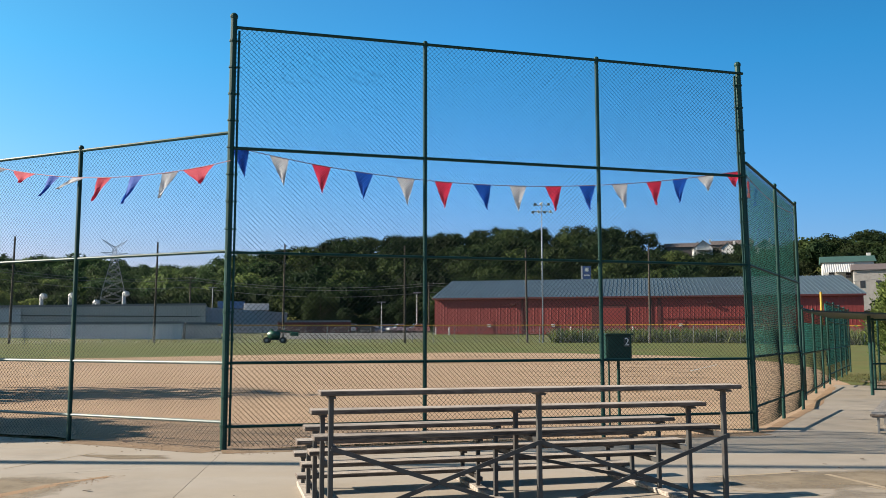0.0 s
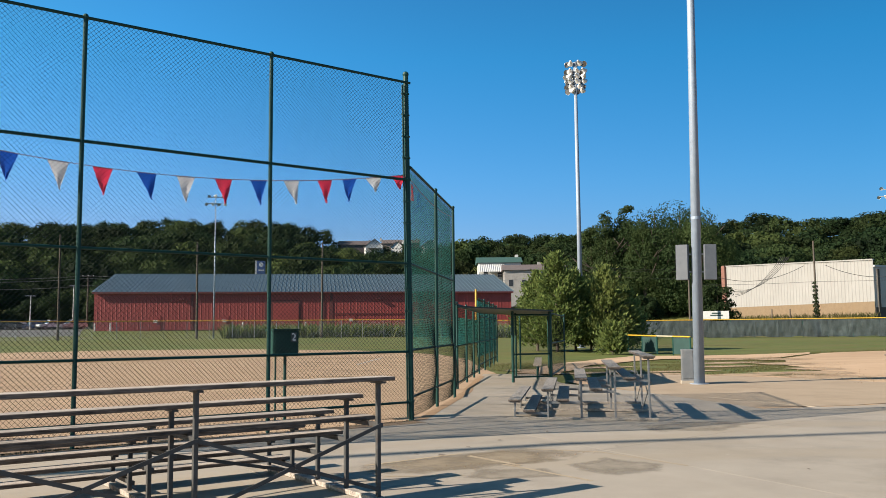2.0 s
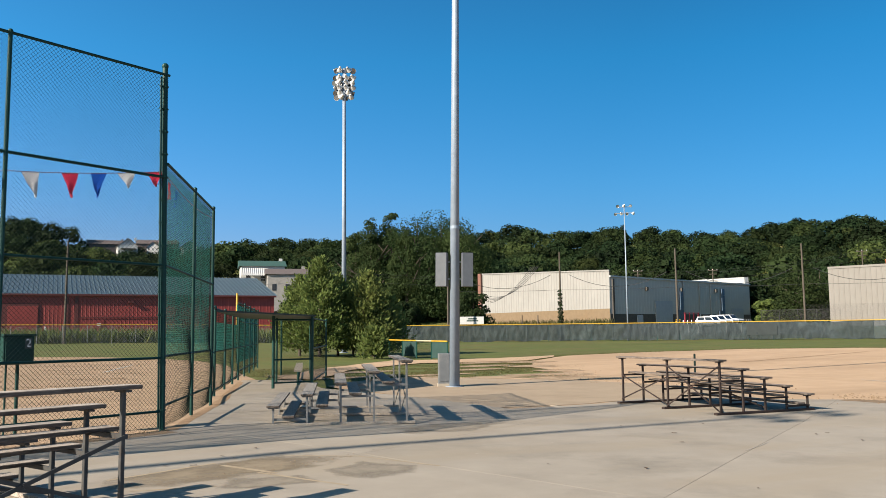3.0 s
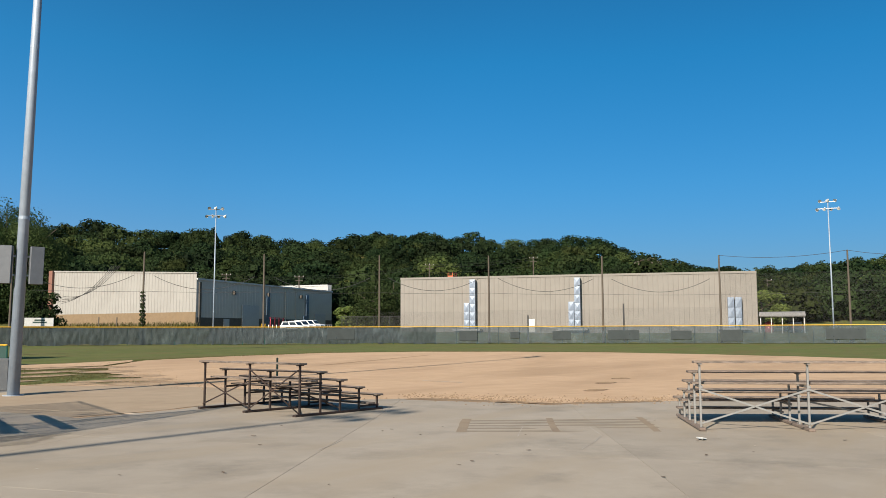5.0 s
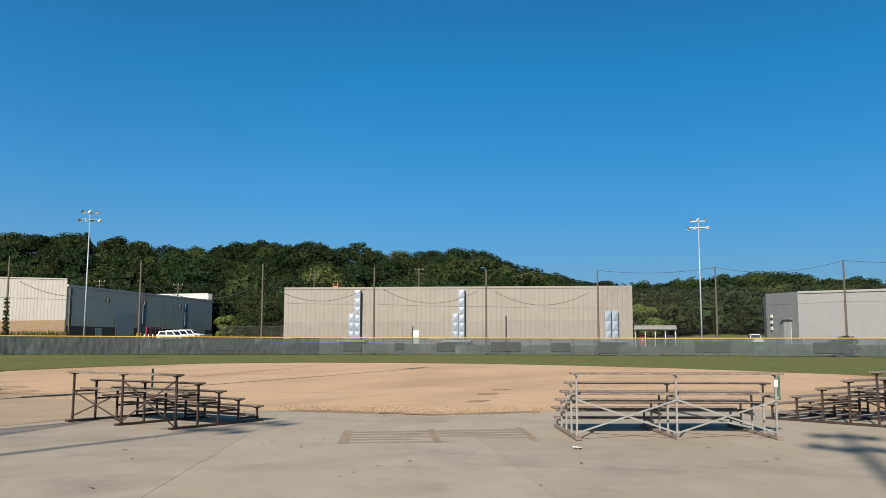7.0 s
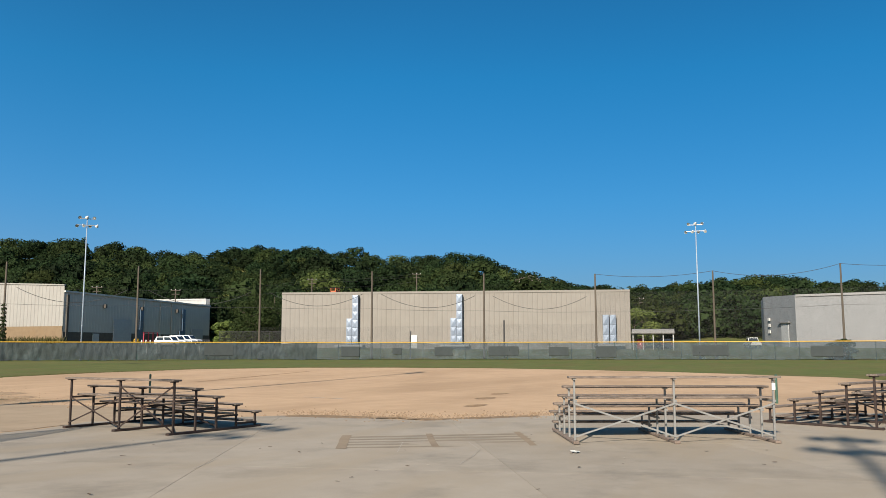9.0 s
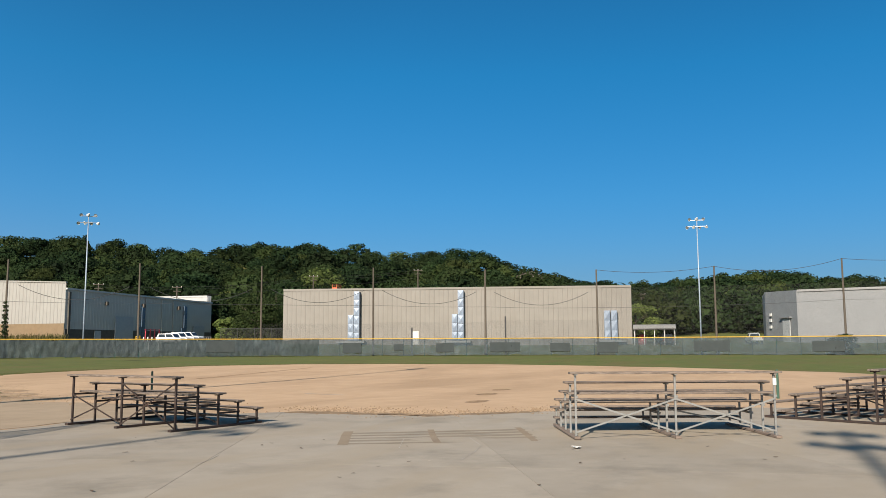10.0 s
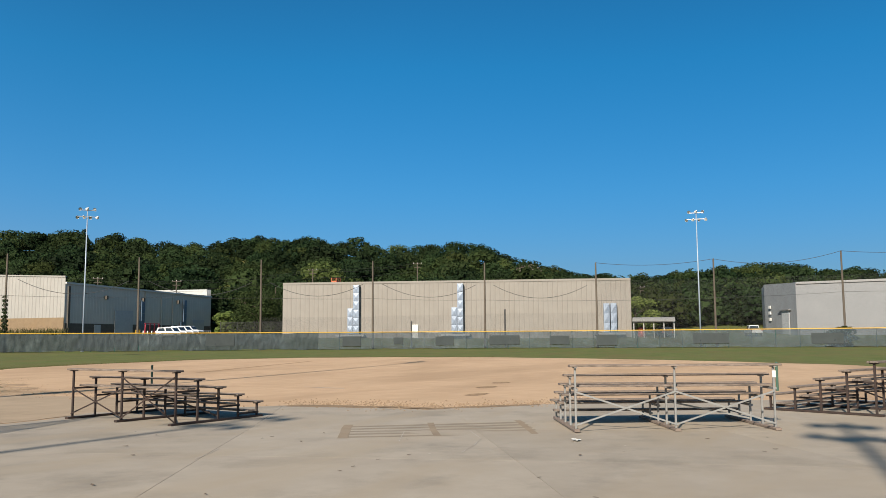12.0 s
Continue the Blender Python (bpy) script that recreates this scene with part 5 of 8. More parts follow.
def house(name, label, az, r, w, depth, wall_h, roof_h, wall, roof, base, turn=0, porch=False, gable=False, shed=False):
    p = polar(az, r)
    root = thing(name, p.x, p.y, base, -az + turn, label, "house")
    bm = nb()
    box(bm, (0, depth / 2, wall_h / 2 - 1), (w, depth, wall_h + 2))
    part("house_body", bm, wall, root)
    bm = nb()
    box(bm, (0, depth / 2, -5.6), (w - 0.4, depth - 0.4, 8.0))
    part("foundation", bm, BRICK_DARK, root, "dark stone foundation on the slope")
    if gable:
        # gable end to the front, ridge running back
        e = 0.45
        for g in (-1, 1):
            slab_at = [(0, -e, wall_h + roof_h), (g * (w / 2 + e), -e, wall_h - 0.3), (g * (w / 2 + e), depth + e, wall_h - 0.3), (0, depth + e, wall_h + roof_h)]
            verts = slab_at + [(x, y, z - 0.22) for x, y, z in slab_at]
            mesh_part("roof_slope", verts, [(0, 1, 2, 3), (7, 6, 5, 4), (0, 4, 5, 1), (1, 5, 6, 2), (2, 6, 7, 3)], roof, root)
        for y, tri in ((0, (0, 1, 2)), (depth, (2, 1, 0))):
            mesh_part("gable", [(-w / 2, y, wall_h), (w / 2, y, wall_h), (0, y, wall_h + roof_h - 0.2)], [tri], wall, root)
    else:
        verts = [(-w / 2 - 0.5, -0.5, wall_h), (w / 2 + 0.5, -0.5, wall_h), (w / 2 + 0.5, depth + 0.5, wall_h), (-w / 2 - 0.5, depth + 0.5, wall_h), (-w / 2 - 0.5, depth / 2, wall_h + roof_h), (w / 2 + 0.5, depth / 2, wall_h + roof_h)]
        mesh_part("roof", verts, [(0, 1, 5, 4), (2, 3, 4, 5), (1, 2, 5), (3, 0, 4), (0, 3, 2, 1)], roof, root)
    if shed:
        # ribbed lean-to roof in front
        n = 14
        verts, faces = [], []
        for k in range(2 * n + 1):
            x, o = -w / 2 + w * 0.62 * k / (2 * n), 0.12 * (k % 2)
            verts += [(x, -0.05, wall_h - 0.4 + o), (x, -4.0, wall_h - 2.6 + o)]
        for k in range(2 * n):
            faces.append((2 * k, 2 * k + 1, 2 * k + 3, 2 * k + 2))
        mesh_part("lean_to_roof", verts, faces, WHITE_ROOF, root, "pale ribbed lean-to roof")
    for k in range(3):
        bm = nb()
        box(bm, (-w / 3 + k * w / 3, -0.03, wall_h * 0.55), (w * 0.1, 0.06, wall_h * 0.22))
        part("window", bm, GLASS_DARK, root)
    bm = nb()
    box(bm, (w * 0.44, depth * 0.55, wall_h + roof_h - 0.1), (0.8, 0.8, 1.5))
    part("chimney", bm, wall, root)
    if porch:
        bm = nb()
        box(bm, (0, -1.3, wall_h * 0.5), (w * 0.8, 2.4, 0.25))
        for k in range(5):
            tube(bm, (-w * 0.38 + k * w * 0.19, -2.3, wall_h * 0.5), (-w * 0.38 + k * w * 0.19, -2.3, wall_h), 0.12, 6)
        part("porch", bm, wall, root)


red_building()
tan_building()
white_building()
grey_building()
left_buildings()
GREEN_ROOF = surf("dark green shingle", (0.02, 0.07, 0.06), (0.035, 0.1, 0.085), 2, 0.8, 0, 0.2, 10)
BROWN_ROOF = surf("brown shingle", (0.10, 0.078, 0.075), (0.15, 0.12, 0.115), 2, 0.85, 0, 0.2, 10)
GREY_BOARDS = surf("weathered grey boards", (0.27, 0.255, 0.24), (0.36, 0.345, 0.325), 1.2, 0.85, 0, 0.3, 8, (0.2, 0.185, 0.17), 0.8, 0.6)
house("farm_house", "white house with a dark green roof on the hillside", 22.9, 216, 10.7, 8, 6.5, 1.7, WHITE_PAINT, GREEN_ROOF, 12.2, 4, shed=True)
house("farm_annex", "pale house with a brown roof beside the green-roofed house", 24.5, 208, 9.4, 8, 7.0, 1.6, GREY_BOARDS, BROWN_ROOF, 9.2, 4)
house("hill_house", "white hillside house with a porch and brown roof", 14.45, 372, 7.6, 8, 2.7, 3.0, WHITE_PAINT, BROWN_ROOF, 36.4, 6, True, gable=True)
house("hill_house", "small white hillside house with a gable", 15.95, 380, 5.0, 7, 2.4, 2.2, WHITE_PAINT, BROWN_ROOF, 37.2, -8, gable=True)
house("hill_house", "white hillside house with a brown roof", 18.2, 380, 6.0, 7, 2.4, 2.4, WHITE_PAINT, BROWN_ROOF, 37.6, 10, gable=True)
house("hill_house", "long low house with a broad brown roof on the hilltop", 13.2, 394, 15, 9, 2.0, 2.2, BROWN_ROOF, BROWN_ROOF, 39.6, 3)
house("hill_house", "long low house with a broad brown roof on the hilltop", 16.2, 396, 17, 9, 2.0, 2.2, BROWN_ROOF, BROWN_ROOF, 40.4, -4)


# ---- trees ----
def leaf_material(name, dark, light, warm):
    m, n, l = nodes_of(name)
    b = n["Principled BSDF"]
    at = n.new("ShaderNodeAttribute")
    at.attribute_name = "tint"
    geo = n.new("ShaderNodeNewGeometry")
    mix = n.new("ShaderNodeMix")
    mix.data_type = "RGBA"
    mix.inputs["A"].default_value = (*dark, 1)
    mix.inputs["B"].default_value = (*light, 1)
    l.new(geo.outputs["Random Per Island"], mix.inputs["Factor"])
    mix2 = n.new("ShaderNodeMix")
    mix2.data_type = "RGBA"
    mix2.inputs["B"].default_value = (*warm, 1)
    l.new(at.outputs["Fac"], mix2.inputs["Factor"])
    l.new(mix.outputs["Result"], mix2.inputs["A"])
    # each tree a little lighter or darker than the next; far-left ones also paled for haze
    tone = n.new("ShaderNodeAttribute")
    tone.attribute_name = "tone"
    lift = n.new("ShaderNodeMath")
    lift.inputs[1].default_value = 1.0
    l.new(tone.outputs["Fac"], lift.inputs[0])
    hs = n.new("ShaderNodeHueSaturation")
    l.new(lift.outputs[0], hs.inputs["Value"])
    l.new(mix2.outputs["Result"], hs.inputs["Color"])
    l.new(hs.outputs["Color"], b.inputs["Base Color"])
    b.inputs["Roughness"].default_value = 0.75
    b.inputs["Specular IOR Level"].default_value = 0.12
    tr = n.new("ShaderNodeBsdfTranslucent")
    l.new(hs.outputs["Color"], tr.inputs["Color"])
    ms = n.new("ShaderNodeMixShader")
    ms.inputs["Fac"].default_value = 0.45
    l.new(b.outputs[0], ms.inputs[1])
    l.new(tr.outputs[0], ms.inputs[2])
    l.new(ms.outputs[0], n["Material Output"].inputs["Surface"])
    return m


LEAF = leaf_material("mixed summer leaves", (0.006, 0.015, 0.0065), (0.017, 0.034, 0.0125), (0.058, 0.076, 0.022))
LEAF_NEAR = leaf_material("fine green leaves", (0.052, 0.086, 0.024), (0.135, 0.180, 0.050), (0.19, 0.205, 0.064))
BARK = surf("grey brown bark", (0.07, 0.055, 0.045), (0.12, 0.10, 0.08), 6, 0.95, 0, 0.6, 25, None, 1, 0, 0, 0.02, (4, 4, 0.6))
rng = np.random.default_rng(7)


def leaf_cloud(centres, radii, n, size, flatten=0.8, skin=(0.7, 1.08), ruffle=0.32):
    """n leaf clumps (four-sided, folded) spread over many lobes; returns vertices (n,4,3)."""
    w = radii ** 2
    pick = rng.choice(len(radii), n, p=w / w.sum())
    d = rng.normal(size=(n, 3))
    d[:, 2] = d[:, 2] * 0.8 + 0.25
    d /= np.linalg.norm(d, axis=1)[:, None]
    rr = radii[pick][:, None] * rng.uniform(*skin, (n, 1))
    c = centres[pick] + d * rr * np.array([1, 1, flatten])
    nrm = d + rng.normal(size=(n, 3)) * ruffle
    nrm /= np.linalg.norm(nrm, axis=1)[:, None]
    t = np.cross(nrm, rng.normal(size=(n, 3)))
    t /= np.linalg.norm(t, axis=1)[:, None]
    s = np.cross(nrm, t)
    a = size * rng.uniform(0.6, 1.3, (n, 1))
    b = a * rng.uniform(0.55, 0.95, (n, 1))
    return np.stack([c - t * a, c - s * b + nrm * a * 0.3, c + t * a, c + s * b * 0.7 + nrm * a * 0.3], 1)


def lobes(kind, k):
    """Centres and radii of the lobes of a crown of height 1 that stands on z = 0."""
    if kind == "pine":
        z = np.sort(rng.uniform(0.12, 0.97, k))
        rad = 0.26 * (1 - z) ** 0.75 + 0.03
        an = rng.uniform(0, 6.28, k)
        off = rad * rng.uniform(0.35, 0.9, k)
        c = np.stack([np.cos(an) * off, np.sin(an) * off, z], 1)
        return c, rad * 0.55 + 0.02
    an = rng.uniform(0, 6.28, k)
    z = np.linspace(0.12, 0.80, k) + rng.uniform(-0.04, 0.04, k)
    prof = np.sqrt(np.clip(1 - ((z - 0.42) / 0.50) ** 2, 0.05, 1))
    off = 0.36 * prof * np.sqrt(rng.uniform(0.15, 1, k))
    c = np.stack([np.cos(an) * off, np.sin(an) * off, z], 1)
    return c, rng.uniform(0.13, 0.24, k)


def crown_lobes(k):
    """Lobes of a broad crown of height 1: a dome of knobs round the limbs."""
    i = np.arange(k) + 0.5
    up = 1 - 1.45 * i / k
    an = i * 2.39996 + rng.uniform(-0.5, 0.5, k)
    side = np.sqrt(np.clip(1 - up ** 2, 0, 1))
    reach = rng.uniform(0.75, 1.12, k)
    c = np.stack([np.cos(an) * side * 0.34 * reach, np.sin(an) * side * 0.34 * reach, 0.47 + up * 0.36 * reach], 1)
    return c, rng.uniform(0.11, 0.20, k)


def proto(kind, k, n, size):
    """Leaf clumps on the outside of all lobes, and a solid heart in each lobe; all four-sided."""
    c, r = lobes(kind, k) if kind == "pine" else crown_lobes(k)
    flat_ = 0.55 if kind == "pine" else 0.85
    q = leaf_cloud(c, r, n * 2, size, flat_, (0.84, 1.08), 0.5)
    mid = q.mean(1)
    inside = np.zeros(len(q), bool)
    for ci, ri in zip(c, r):
        inside |= (((mid - ci) / (ri * np.array([1, 1, flat_]))) ** 2).sum(1) < 0.6
    q = q[~inside][:n]
    corner = np.array([[-1, -1, -1], [1, -1, -1], [1, 1, -1], [-1, 1, -1], [-1, -1, 1], [1, -1, 1], [1, 1, 1], [-1, 1, 1]]) * 0.36
    sides = np.array([[0, 3, 2, 1], [4, 5, 6, 7], [0, 1, 5, 4], [1, 2, 6, 5], [2, 3, 7, 6], [3, 0, 4, 7]])
    hearts = np.concatenate([(ci + corner * ri * np.array([1, 1, flat_]))[sides] for ci, ri in zip(c, r)])
    return np.concatenate([q, hearts])


def forest(name, trees, protos, material, label):
    """trees: x, y, z, height, spread, kind, tint, tone. One mesh for the whole wood."""
    vs, tints, tones = [], [], []
    for x, y, z, h, sp, kind, tint, tone in trees:
        pts = (protos[kind] if math.hypot(x, y) < 300 else REAR_PROTOS[kind]).reshape(-1, 3)
        a = rng.uniform(0, 6.28)
        ca, sa = math.cos(a), math.sin(a)
        p = np.empty_like(pts)
        p[:, 0] = (pts[:, 0] * ca - pts[:, 1] * sa) * h * sp + x
        p[:, 1] = (pts[:, 0] * sa + pts[:, 1] * ca) * h * sp + y
        p[:, 2] = pts[:, 2] * h + z
        vs.append(p)
        tints.append(np.full(len(p), tint))
        tones.append(np.full(len(p), tone))
    v = np.concatenate(vs)
    f = np.arange(len(v)).reshape(-1, 4)
    me = bpy.data.meshes.new(name)
    me.vertices.add(len(v))
    me.vertices.foreach_set("co", v.ravel())
    me.loops.add(f.size)
    me.loops.foreach_set("vertex_index", f.ravel().astype(np.int32))
    me.polygons.add(len(f))
    me.polygons.foreach_set("loop_start", np.arange(0, f.size, 4, dtype=np.int32))
    me.polygons.foreach_set("loop_total", np.full(len(f), 4, dtype=np.int32))
    at = me.attributes.new("tint", "FLOAT", "POINT")
    at.data.foreach_set("value", np.concatenate(tints).astype(np.float32))
    at = me.attributes.new("tone", "FLOAT", "POINT")
    at.data.foreach_set("value", np.concatenate(tones).astype(np.float32))
    me.update()
    me.materials.append(material)
    ob = new(name, me)
    return tagged(ob, label, "trees", "", "stuff")


FAR_PROTOS = [proto("round", 24, 1250, 0.027) for _ in range(6)] + [proto("pine", 30, 1000, 0.026) for _ in range(2)]
REAR_PROTOS = [proto("round", 20, 850, 0.033) for _ in range(6)] + [proto("pine", 26, 700, 0.030) for _ in range(2)]


def far_woods():
    trees = []
    az = -35.0
    while az < 102:
        for row in range(11):
            r = 224 + 17.5 * row + rng.uniform(-8, 8)
            a = az + 0.65 * (row % 2) + rng.uniform(-0.55, 0.55)
            if r < 330 and 11 < a < 28 and rng.random() < 0.5:
                continue
            p = polar(a, r)
            kind = int(rng.integers(0, 6)) if rng.random() < 0.93 else int(rng.integers(6, 8))
            h = rng.uniform(8.5, 13.0) * (1.0 if rng.random() < 0.85 else 1.22)
            z = ground_at(p) - 2.2
            # keep the crowns under the skyline
            h = min(h, max((skyline(a) + 0.004) * r * rng.uniform(0.965, 1.045) + 1.65 - z, 6.5))
            if 11.8 < a < 20.5 and r > 318:
                h = max(min(h, (0.0985 if r < 374 else 0.1055) * r + 1.65 - z), 4)
            luck = rng.random()
            tint = rng.uniform(0, 0.18) if luck < 0.62 else rng.uniform(0.2, 0.5) if luck < 0.93 else rng.uniform(0.55, 0.9)
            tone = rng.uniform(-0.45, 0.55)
            # distant haze on the left hill, put into a lighter leaf colour
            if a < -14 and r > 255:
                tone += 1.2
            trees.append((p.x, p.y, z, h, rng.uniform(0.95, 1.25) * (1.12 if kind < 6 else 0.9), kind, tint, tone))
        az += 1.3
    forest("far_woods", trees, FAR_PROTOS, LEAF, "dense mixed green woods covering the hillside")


far_woods()


def near_tree(name, x, y, h, spread, n, size, label, kind="round", k=40, material=None, low=0.0, tone=0.0):
    z = ground_z(x, y) - 0.06
    root = thing(name, x, y, z, 0, label, "tree")
    bm = nb()
    tube(bm, (0, 0, -0.1), (0.05 * h * 0.2, 0, h * 0.45), 0.022 * h, 9, 0.012 * h)
    tube(bm, (0.01 * h, 0, h * 0.44), (0, 0.01 * h, h * 0.85), 0.012 * h, 7, 0.004 * h)
    for i in range(9):
        a = rng.uniform(0, 6.28)
        z0 = h * rng.uniform(0.2, 0.6)
        tube(bm, (0.008 * h, 0, z0), (math.cos(a) * h * spread * 0.28, math.sin(a) * h * spread * 0.28, z0 + h * rng.uniform(0.1, 0.25)), 0.008 * h, 6, 0.003 * h)
    part("trunk", bm, BARK, root)
    c, r = lobes(kind, k)
    if low:
        c[:, 2] = low + (c[:, 2] - 0.1) * (1 - low) / 0.9
    q = leaf_cloud(c, r * 0.8, n, size / h, 0.8).reshape(-1, 3) * np.array([h * spread, h * spread, h])
    f = np.arange(len(q)).reshape(-1, 4)
    ob = mesh_part("crown", q.tolist(), f.tolist(), material or LEAF_NEAR, root)
    at = ob.data.attributes.new("tint", "FLOAT", "POINT")
    at.data.foreach_set("value", np.full(len(q), rng.uniform(0.1, 0.4), dtype=np.float32))
    at = ob.data.attributes.new("tone", "FLOAT", "POINT")
    at.data.foreach_set("value", np.full(len(q), tone, dtype=np.float32))


def near_pine(x, y, h, width, label):
    """A bushy pine: whorls of rising branches set with tufts of needles."""
    z = ground_z(x, y) - 0.06
    root = thing("pine_tree", x, y, z, 0, label, "tree")
    bm = nb()
    tube(bm, (0, 0, -0.1), (0, 0, h * 0.95), 0.018 * h, 8, 0.004 * h)
    part("trunk", bm, BARK, root)
    quads, sticks = [], []
    n_branch = int(26 * h ** 0.6)
    for i in range(n_branch):
        t = (i + rng.uniform(0, 1)) / n_branch
        z0 = h * (0.05 + 0.88 * t)
        ln = width / 2 * 1.12 * (1 - t) ** 0.68 * rng.uniform(0.7, 1.12) + 0.15
        a = i * 2.4 + rng.uniform(-0.5, 0.5)
        d = np.array([math.cos(a), math.sin(a), 0.25 + 0.55 * t + rng.uniform(-0.1, 0.15)])
        d /= np.linalg.norm(d)
        s = np.array([0, 0, z0])
        e = s + d * ln
        sticks.append((tuple(s), tuple(e)))
        n = int(46 * ln) + 18
        u = rng.uniform(0.18, 1.05, n) ** 0.8
        c = s + np.outer(u, d) * ln + rng.normal(0, 0.10 + 0.07 * ln, (n, 3)) * (0.35 + u[:, None] * 0.75)
        f = d + np.array([0, 0, 0.55]) + rng.normal(0, 0.5, (n, 3))
        f /= np.linalg.norm(f, axis=1)[:, None]
        w = np.cross(f, rng.normal(size=(n, 3)))
        w /= np.linalg.norm(w, axis=1)[:, None]
        lf = rng.uniform(0.12, 0.26, (n, 1))
        wf = lf * rng.uniform(0.22, 0.4, (n, 1))
        quads.append(np.stack([c - f * lf * 0.5, c - w * wf + f * lf * 0.1, c + f * lf, c + w * wf + f * lf * 0.1], 1))
    q = np.concatenate(quads).reshape(-1, 3)
    ob = mesh_part("crown", q.tolist(), np.arange(len(q)).reshape(-1, 4).tolist(), LEAF_NEAR, root)
    at = ob.data.attributes.new("tint", "FLOAT", "POINT")
    at.data.foreach_set("value", np.full(len(q), rng.uniform(0.0, 0.5), dtype=np.float32))
    v, fc = wires(sticks, 0.025)
    mesh_part("branch_crown", v, fc, BARK, root)


for az, r, h, w in ((25.4, 67.5, 6.6, 4.0), (26.7, 66, 8.0, 5.0), (27.9, 68, 6.6, 4.2), (29.9, 67, 6.9, 4.6), (31.1, 69, 5.0, 3.8), (30.3, 61, 2.3, 2.2), (28.9, 70, 5.6, 3.8)):
    p = polar(az, r)
    near_pine(p.x, p.y, h, w, "bushy green pine tree with low branches behind the dugout")
for az, r, el, sp, kind in ((30.0, 222, 0.132, 0.8, "pine"), (31.4, 224, 0.137, 0.95, "pine"), (33.2, 222, 0.142, 0.9, "round"), (34.8, 226, 0.140, 0.95, "round"), (35.9, 222, 0.128, 0.9, "round"), (29.0, 230, 0.118, 0.9, "pine"), (32.4, 218, 0.12, 0.9, "pine"), (36.6, 225, 0.114, 0.8, "round")):
    p = polar(az, r)
    near_tree("tall_tree", p.x, p.y, 1.07 * (el * r + 1.65 - ground_at(p)), sp, 15000, 0.27, "tall dark green tree beyond the outfield fence", kind, 50, LEAF, low=0.02, tone=rng.uniform(0.2, 0.8))
near_tree("shade_tree", -17.6, 15.0, 6.9, 0.85, 9000, 0.2, "dense leafy shade tree beside the side fence", low=0.1, k=40)
near_tree("shade_tree", -21.2, 25.2, 8.4, 1.05, 3000, 0.2, "leafy shade tree beside the infield", low=0.1, k=40)


# ---- vehicles and things beyond the fences ----
CAR_WHITE = surf("white car paint", (0.70, 0.71, 0.71), (0.78, 0.79, 0.79), 1, 0.25, 0, 0)
CAR_DARK = surf("dark car paint", (0.02, 0.023, 0.03), (0.035, 0.04, 0.05), 1, 0.25, 0.2, 0)
CAR_SILVER = surf("silver car paint", (0.4, 0.41, 0.42), (0.5, 0.51, 0.52), 1, 0.3, 0.5, 0)
CAR_BLUE = surf("blue car paint", (0.04, 0.10, 0.22), (0.06, 0.14, 0.3), 1, 0.25, 0.2, 0)
CAR_RED = surf("red car paint", (0.3, 0.02, 0.02), (0.4, 0.03, 0.03), 1, 0.25, 0.2, 0)
HEADLIGHT = surf("headlight glass", (0.6, 0.62, 0.65), (0.8, 0.82, 0.85), 4, 0.1, 0.3, 0)
TAIL = surf("tail light plastic", (0.3, 0.01, 0.01), (0.4, 0.02, 0.02), 4, 0.2, 0, 0)


def extrude_profile(pts, half, top_in=0.0, z_in=1.0):
    """A body from a side outline (x, z), half as wide each way; above z_in the sides lean in."""
    bm = nb()
    rows_ = []
    for s in (-1, 1):
        rows_.append([bm.verts.new((x, s * (half - (top_in * min((z - z_in) / 0.6, 1) if z > z_in else 0)), z)) for x, z in pts])
    bm.faces.new(rows_[0])
    bm.faces.new(rows_[1][::-1])
    n = len(pts)
    for k in range(n):
        k2 = (k + 1) % n
        bm.faces.new((rows_[0][k], rows_[1][k], rows_[1][k2], rows_[0][k2]))
    bmesh.ops.recalc_face_normals(bm, faces=bm.faces[:])
    return bm


